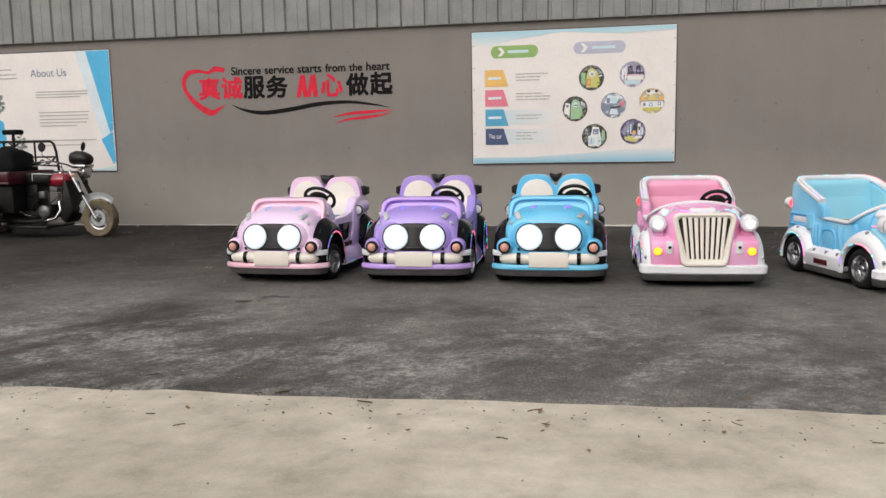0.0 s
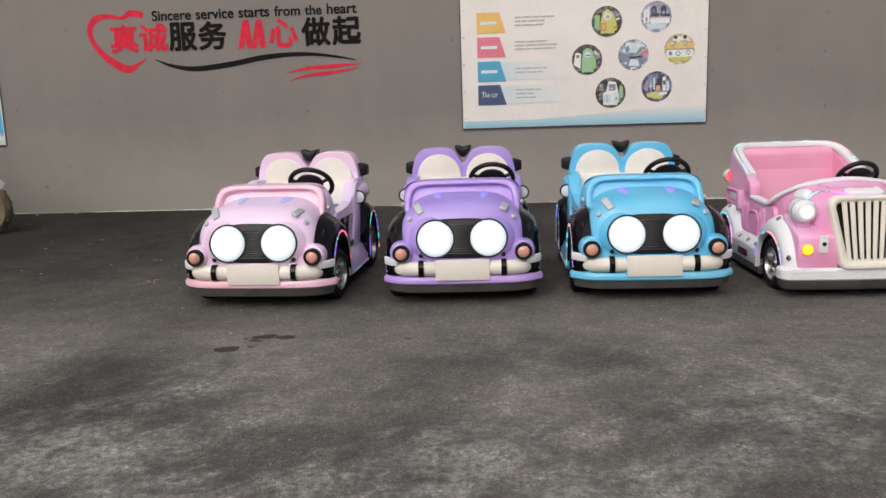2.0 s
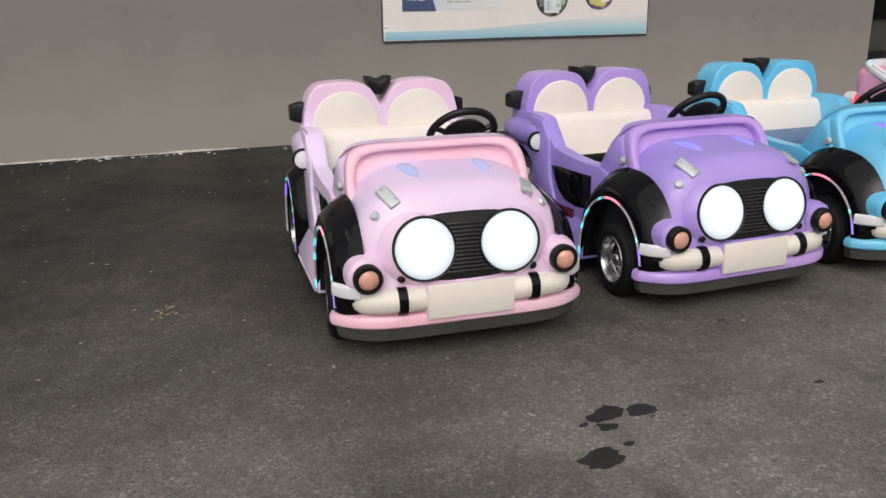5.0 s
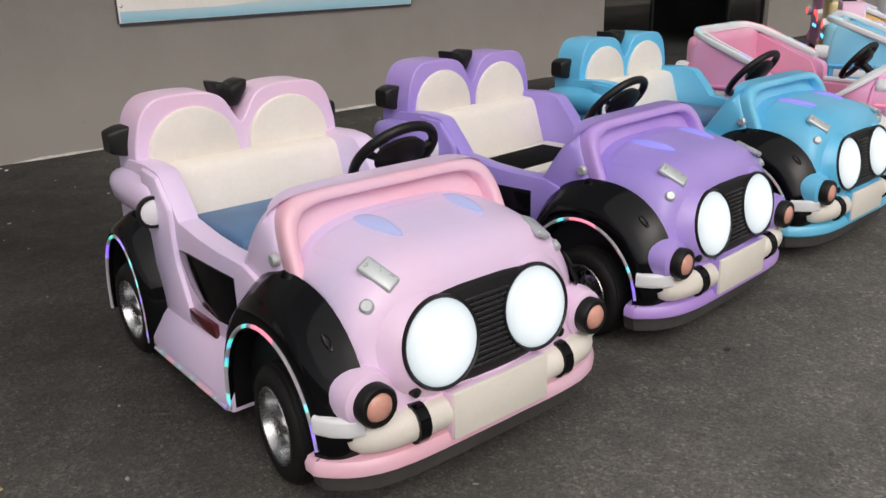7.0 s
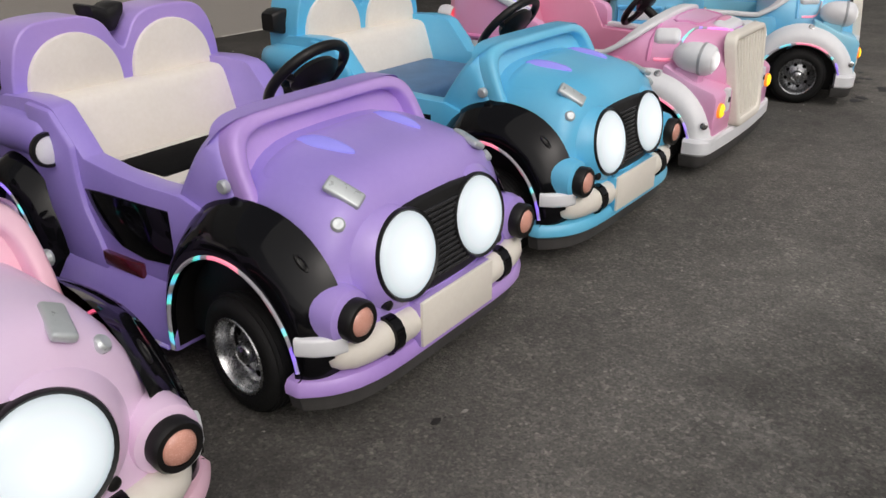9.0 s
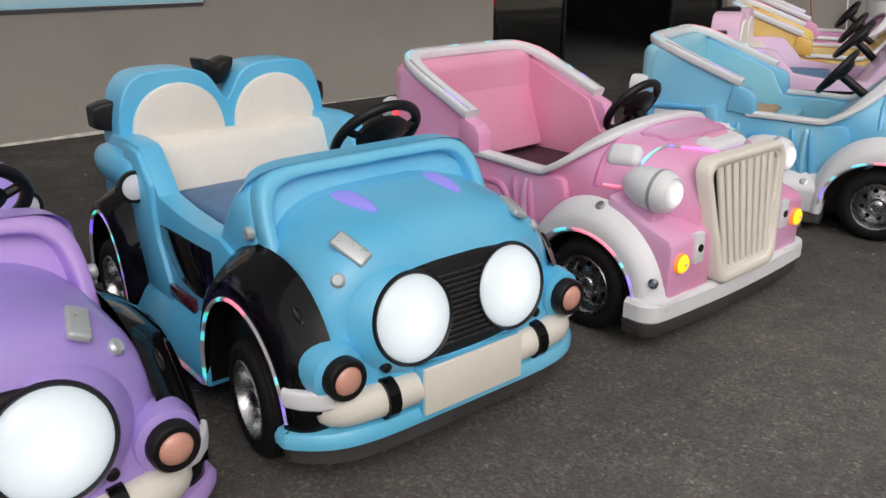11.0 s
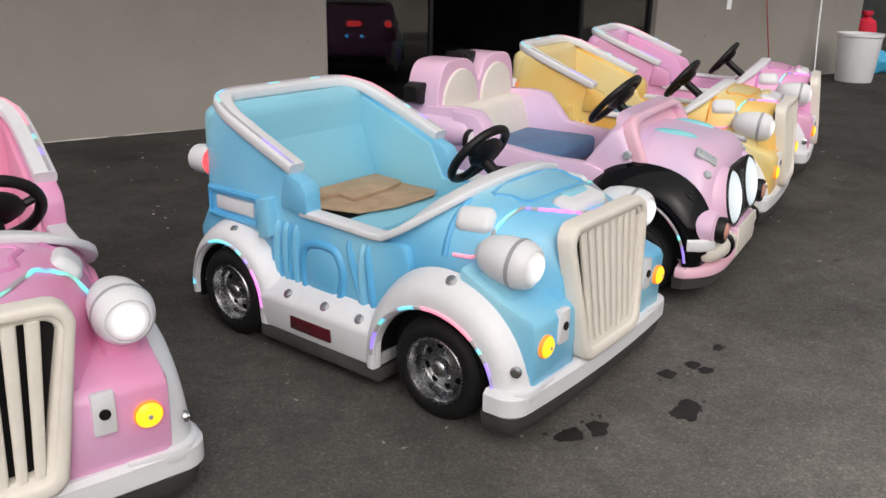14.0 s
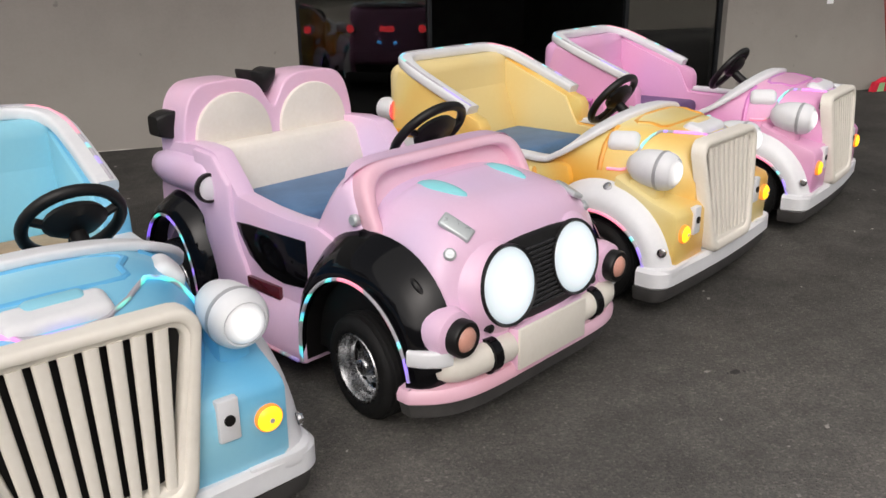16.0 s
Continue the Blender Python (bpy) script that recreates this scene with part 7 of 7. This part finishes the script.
def bundle(x, y, z, w, d, h, seed, turn):
    """A soft bag with sagging, creased sides."""
    bm = bmesh.new()
    bmesh.ops.create_cube(bm, size=1)
    bmesh.ops.subdivide_edges(bm, edges=bm.edges[:], cuts=7, use_grid_fill=True)
    for v in bm.verts:
        p = v.co * 2
        k = max(abs(c) for c in p) / max(1e-6, p.length) * 0.55 + 0.52
        q = Vector((p.x * w / 2, p.y * d / 2, 0)) * k * (1.0 - 0.18 * max(0.0, p.z))
        q.z = max(0.0, (p.z + 1) / 2 * h * (k if p.z > 0 else 1))
        f = 0.05 * noise.noise(Vector((p.x * 2 + seed, p.y * 2, p.z * 1.6))) + 0.02 * noise.noise(Vector((p.x * 6, p.y * 6 + seed, p.z * 6)))
        v.co = q + Vector((p.x, p.y, 0.4 * max(0.0, p.z))) * f
        v.co.z = max(0.0, v.co.z)
    ob = part("black_bag", bm, BAG, None, smooth=50)
    ob.matrix_world = pose(x, y, z, 0, 0, turn)
    return tagged(ob, "black bag sagging in the tricycle bed", "bag", "bags in the bed")


bundle(-4.98, -1.72, 0.902, 0.60, 0.70, 0.52, 1.3, 4)
bundle(-5.68, -1.66, 0.902, 0.66, 0.78, 0.50, 4.1, -6)
stool = thing("padded_stool", "black padded stool standing on a bag in the bed", "stool", pose(-4.87, -1.72, 1.34, 0, 0, -3))
part("post", tube([(0, 0, 0), (0, 0, 0.30)], 0.022, 8), FRAME, stool)
part("pad", box(-0.135, 0.135, -0.10, 0.10, 0.30, 0.38, 0.03, segments=3), BAG, stool, "black pad")
for s_x in (-1, 1):
    part("brace", tube([(0, 0, 0.10), (s_x * 0.14, 0, 0.20), (s_x * 0.20, 0, 0.16)], 0.012, 6), FRAME, stool)
scrap = bmesh.new()
bmesh.ops.create_icosphere(scrap, subdivisions=3, radius=0.09)
for v in scrap.verts:
    v.co += v.normal * 0.05 * noise.noise(v.co * 22)
    v.co = Vector((v.co.x * 1.25, v.co.y * 0.7, max(0.0, v.co.z * 0.45 + 0.01)))
scrap_ob = part("plastic_scrap", scrap, WHITE, None, smooth=25)
scrap_ob.matrix_world = pose(-4.84, -2.00, 0.787, 0, 0, 10)
tagged(scrap_ob, "crumpled white plastic lying on the tool box", "scrap")

# ---- odds and ends by the far end of the wall ----
tub = part("waste_bin", lathe([(0, 0), (0.24, 0), (0.25, 0.02), (0.295, 0.63), (0.312, 0.64), (0.312, 0.68), (0.28, 0.68), (0.235, 0.03), (0, 0.03)], None, 36), WHITE, None)
tub.matrix_world = pose(17.05, -0.68, 0)
tagged(tub, "white plastic bin standing by the wall", "bin")

DARK_RED = plain("faded_red_plastic", (0.30, 0.03, 0.03), 0.6, vary=0.2, scale=9)
broom = thing("broom", "red-handled broom with red and green bristles leaning on the wall", "broom", pose(15.80, -0.16, 0))
part("handle", tube([(0, 0, 0.15), (-0.08, 0.06, 0.7), (-0.21, 0.145, 1.55)], 0.008, 8), DARK_RED, broom, "red handle")
part("head", prism([(-0.06, 0.16), (0.06, 0.16), (0.19, 0.10), (-0.19, 0.10)], "y", -0.035, 0.035, 0.01), INK_RED, broom)
for k in range(14):
    x = -0.18 + 0.36 * k / 13
    part("bristle", prism([(x - 0.016, 0.11), (x + 0.016, 0.11), (x * 1.22 + 0.018, 0.002), (x * 1.22 - 0.018, 0.002)], "y", -0.03, 0.03), INK["leaf"] if k % 5 > 1 else INK_RED, broom)
mop = thing("mop_handle", "white plastic pole leaning on the wall", "pole", pose(16.66, -0.31, 0))
part("pole", tube([(0, 0, 0), (0.14, 0.15, 0.75), (0.30, 0.29, 1.5)], 0.012, 8), WHITE, mop)
slip = part("paper_notice", box(-0.045, 0.045, -0.004, 0, 0, 0.50), WHITE, None)
slip.matrix_world = pose(14.95, -0.001, 0.99)
tagged(slip, "narrow white notice strip on the wall", "notice")
bottle = part("gas_cylinder", lathe([(0, 0), (0.17, 0), (0.18, 0.03), (0.18, 0.62), (0.15, 0.74), (0.06, 0.80), (0.05, 0.84), (0.09, 0.84), (0.09, 0.90), (0, 0.90)], None, 28), INK_RED, None)
bottle.matrix_world = pose(18.95, 0.4, 0)
tagged(bottle, "red painted gas cylinder beyond the wall end", "cylinder")
rag = bmesh.new()
bmesh.ops.create_icosphere(rag, subdivisions=3, radius=0.34)
for v in rag.verts:
    v.co += v.normal * 0.09 * noise.noise(v.co * 6)
    v.co.z = max(0.0, v.co.z * 0.62 + 0.12)
rag_ob = part("tarpaulin", rag, INK["sky"], None, smooth=30)
rag_ob.matrix_world = pose(18.55, -0.1, 0)
tagged(rag_ob, "crumpled blue tarpaulin on the asphalt", "tarpaulin")

# Plain walls at the corner, then unseen ones round the yard
solid("wall_recess", WALL_END - 0.24, WALL_END, 0.24, 5, -0.3, WALL_TOP, WALL, "grey side of the wall end")
# Near-black backdrop added for the darkness past the corner
solid("wall_beyond", WALL_END, 34, 5, 5.2, -0.3, 5, GLOOM, "near-black backdrop wall added beyond the corner")
# Added out of view to darken the horizon in reflections and cut low light
solid("unseen_wall_south", -40, 44, -31, -30.7, -0.4, 6.5, STEEL_GREY, "unseen grey wall added across the yard to darken reflections")
solid("unseen_wall_west", -26.3, -26, -30, 0, -0.4, 5, STEEL_GREY, "unseen grey wall added on the west to darken the horizon")
solid("unseen_wall_far", 40, 40.3, -30, 5, -0.4, 5, STEEL_GREY, "unseen grey wall added at the far end to darken the horizon")

# ---- ground marks and litter ----
WET = plain("wet_oil", (0.019, 0.017, 0.016), 0.55, vary=0.4, scale=14)
rng = random.Random(5)


def stain(x, y, r, stretch=1.6, turn=0.0):
    """A spilt blot with a soft, lobed outline and a few drops beside it."""
    bm = None
    blots = [(0.0, 0.0, 1.0)] + [(rng.uniform(-1.6, 1.6), rng.uniform(-1.1, 1.1), rng.uniform(0.10, 0.26)) for _ in range(2)]
    for n, (dx, dy, k) in enumerate(blots):
        pts = []
        for i in range(56):
            a = 2 * math.pi * i / 56
            c, d = math.cos(a), math.sin(a)
            w = 0.86 + 0.42 * noise.noise(Vector((c * 1.1 + x * 9 + n, d * 1.1 + y * 7, n))) + 0.16 * noise.noise(Vector((c * 3 + x, d * 3 + n, 2.0)))
            pts.append((r * stretch * (dx + k * w * c), r * (dy + k * w * d)))
        bm = prism(pts, "z", 0.0005, 0.0026 - 0.0002 * n, bm=bm)
    ob = part("oil_stain", bm, WET, None)
    ob.matrix_world = pose(x, y, 0, 0, 0, turn)
    tagged(ob, "dark oily stain on the asphalt", "stain", "oil stains")


for s in ((1.232, -6.63, 0.062, 1.6, 10), (1.40, -6.36, 0.052, 1.6, 20), (1.535, -6.385, 0.046, 1.7, -5), (1.36, -6.45, 0.03, 1.3, 0), (7.605, -5.89, 0.054, 1.6, 25), (7.25, -5.81, 0.040, 1.4, 40), (7.13, -5.79, 0.048, 1.4, 0), (7.762, -5.65, 0.033, 1.4, 10), (7.914, -5.65, 0.027, 1.5, 0), (7.92, -5.71, 0.03, 1.3, 0), (8.13, -5.60, 0.025, 1.5, 0), (2.366, -5.756, 0.014, 1.5, 0), (2.31, -6.43, 0.015, 1.6, 0), (9.6, -5.2, 0.017, 1.6, 15)):
    stain(*s)


def flecks(name, count, box_of, mat, size, label, flat=0.35):
    """Loose chips, joined into one mesh."""
    bm = bmesh.new()
    for _ in range(count):
        x, y, z = box_of()
        r = size * rng.uniform(0.4, 1.3)
        m = Matrix.Translation((x, y, z + r * flat * 0.4)) @ Euler((rng.uniform(-0.3, 0.3), rng.uniform(-0.3, 0.3), rng.uniform(0, 6.3))).to_matrix().to_4x4() @ Matrix.Diagonal((r * rng.uniform(0.8, 2.2), r, r * flat, 1))
        vs = [bm.verts.new(m @ Vector(c)) for c in ((1, 0, 0), (0.2, 0.9, 0), (-1, 0.2, 0), (-0.1, -0.8, 0), (0, 0, 1), (0, 0, -0.6))]
        for i in range(4):
            bm.faces.new((vs[i], vs[(i + 1) % 4], vs[4]))
            bm.faces.new((vs[(i + 1) % 4], vs[i], vs[5]))
    return tagged(part(name, bm, mat, None, smooth=10), label, "litter", kind="stuff")


TWIG = plain("dry_twig", (0.09, 0.06, 0.035), 0.9, vary=0.3, scale=14)
LEAF = plain("dry_leaf", (0.20, 0.12, 0.05), 0.85, vary=0.35, scale=12)
STRAW = plain("dry_straw", (0.42, 0.34, 0.17), 0.85, vary=0.3, scale=12)
GRIT = plain("pale_grit", (0.34, 0.32, 0.29), 0.85, vary=0.3, scale=12)
DARK_GRIT = plain("dark_grit", (0.05, 0.048, 0.045), 0.85, vary=0.3, scale=12)
flecks("dry_leaves", 170, lambda: (rng.uniform(-3, 12), -9.22 + rng.gauss(0, 0.3), 0.0), LEAF, 0.013, "dry brown leaves and twigs along the asphalt edge", 0.12)
flecks("grit", 900, lambda: (rng.uniform(-4, 14), rng.uniform(-10.5, -0.3), 0.0), GRIT, 0.009, "pale grit scattered on the asphalt")
flecks("gravel_crumbs", 500, lambda: (rng.uniform(-2, 12), -9.33 + rng.gauss(0, 0.2), -0.004), DARK_GRIT, 0.007, "dark asphalt crumbs along the edge")
def twigs(count):
    """Dry twigs and stalks lying about, joined into one mesh."""
    bm = bmesh.new()
    for _ in range(count):
        x, y = rng.uniform(-3, 10), -9.3 + rng.gauss(0, 0.22)
        a, n = rng.uniform(0, 3.1), rng.uniform(0.02, 0.05)
        d = Vector((math.cos(a), math.sin(a), 0)) * n
        k = Vector((-d.y, d.x, 0)) * rng.uniform(-0.25, 0.25)
        p = Vector((x, y, 0.004))
        bm = tube([p - d, p + k, p + d], rng.uniform(0.0022, 0.0045), 5, False, bm)
    return bm


tagged(part("twigs", twigs(34), TWIG, None), "dry twigs scattered along the asphalt edge", "litter", kind="stuff")
flecks("straw_scraps", 16, lambda: (-0.08 + rng.gauss(0, 0.05), -4.72 + rng.gauss(0, 0.06), 0.0), STRAW, 0.012, "bits of dry straw on the asphalt", 0.2)
flecks("wall_litter", 46, lambda: (rng.choice((rng.uniform(-4, 3), rng.uniform(-0.6, 0.5))), -0.12 + rng.gauss(0, 0.05), 0.0), WHITE, 0.02, "pale scraps at the foot of the wall", 0.15)


def foot_line(x0, x1):
    """Spilt plaster and dust packed into the angle of wall and ground, broken here and there."""
    bm = bmesh.new()
    n = int((x1 - x0) / 0.04)
    last = None
    for i in range(n + 1):
        x = x0 + (x1 - x0) * i / n
        w = 0.016 + 0.022 * noise.noise(Vector((x * 1.3, 0.4, 0))) + 0.012 * noise.noise(Vector((x * 7, 2.4, 0)))
        row = None
        if w > 0.006:
            row = [bm.verts.new(p) for p in ((x, -0.001, w * 0.7), (x, -w * 0.4, w * 0.42), (x, -w, 0.001))]
            if last:
                for k in range(2):
                    bm.faces.new((last[k], last[k + 1], row[k + 1], row[k]))
        last = row
    return bm


CRUST = plain("pale_mortar_dust", (0.50, 0.475, 0.43), 0.9, vary=0.3, scale=9, grain=0.3)
tagged(part("mortar_crust", foot_line(-9, DOOR0), CRUST, None), "pale broken crust of mortar along the wall foot", "mortar", kind="stuff")
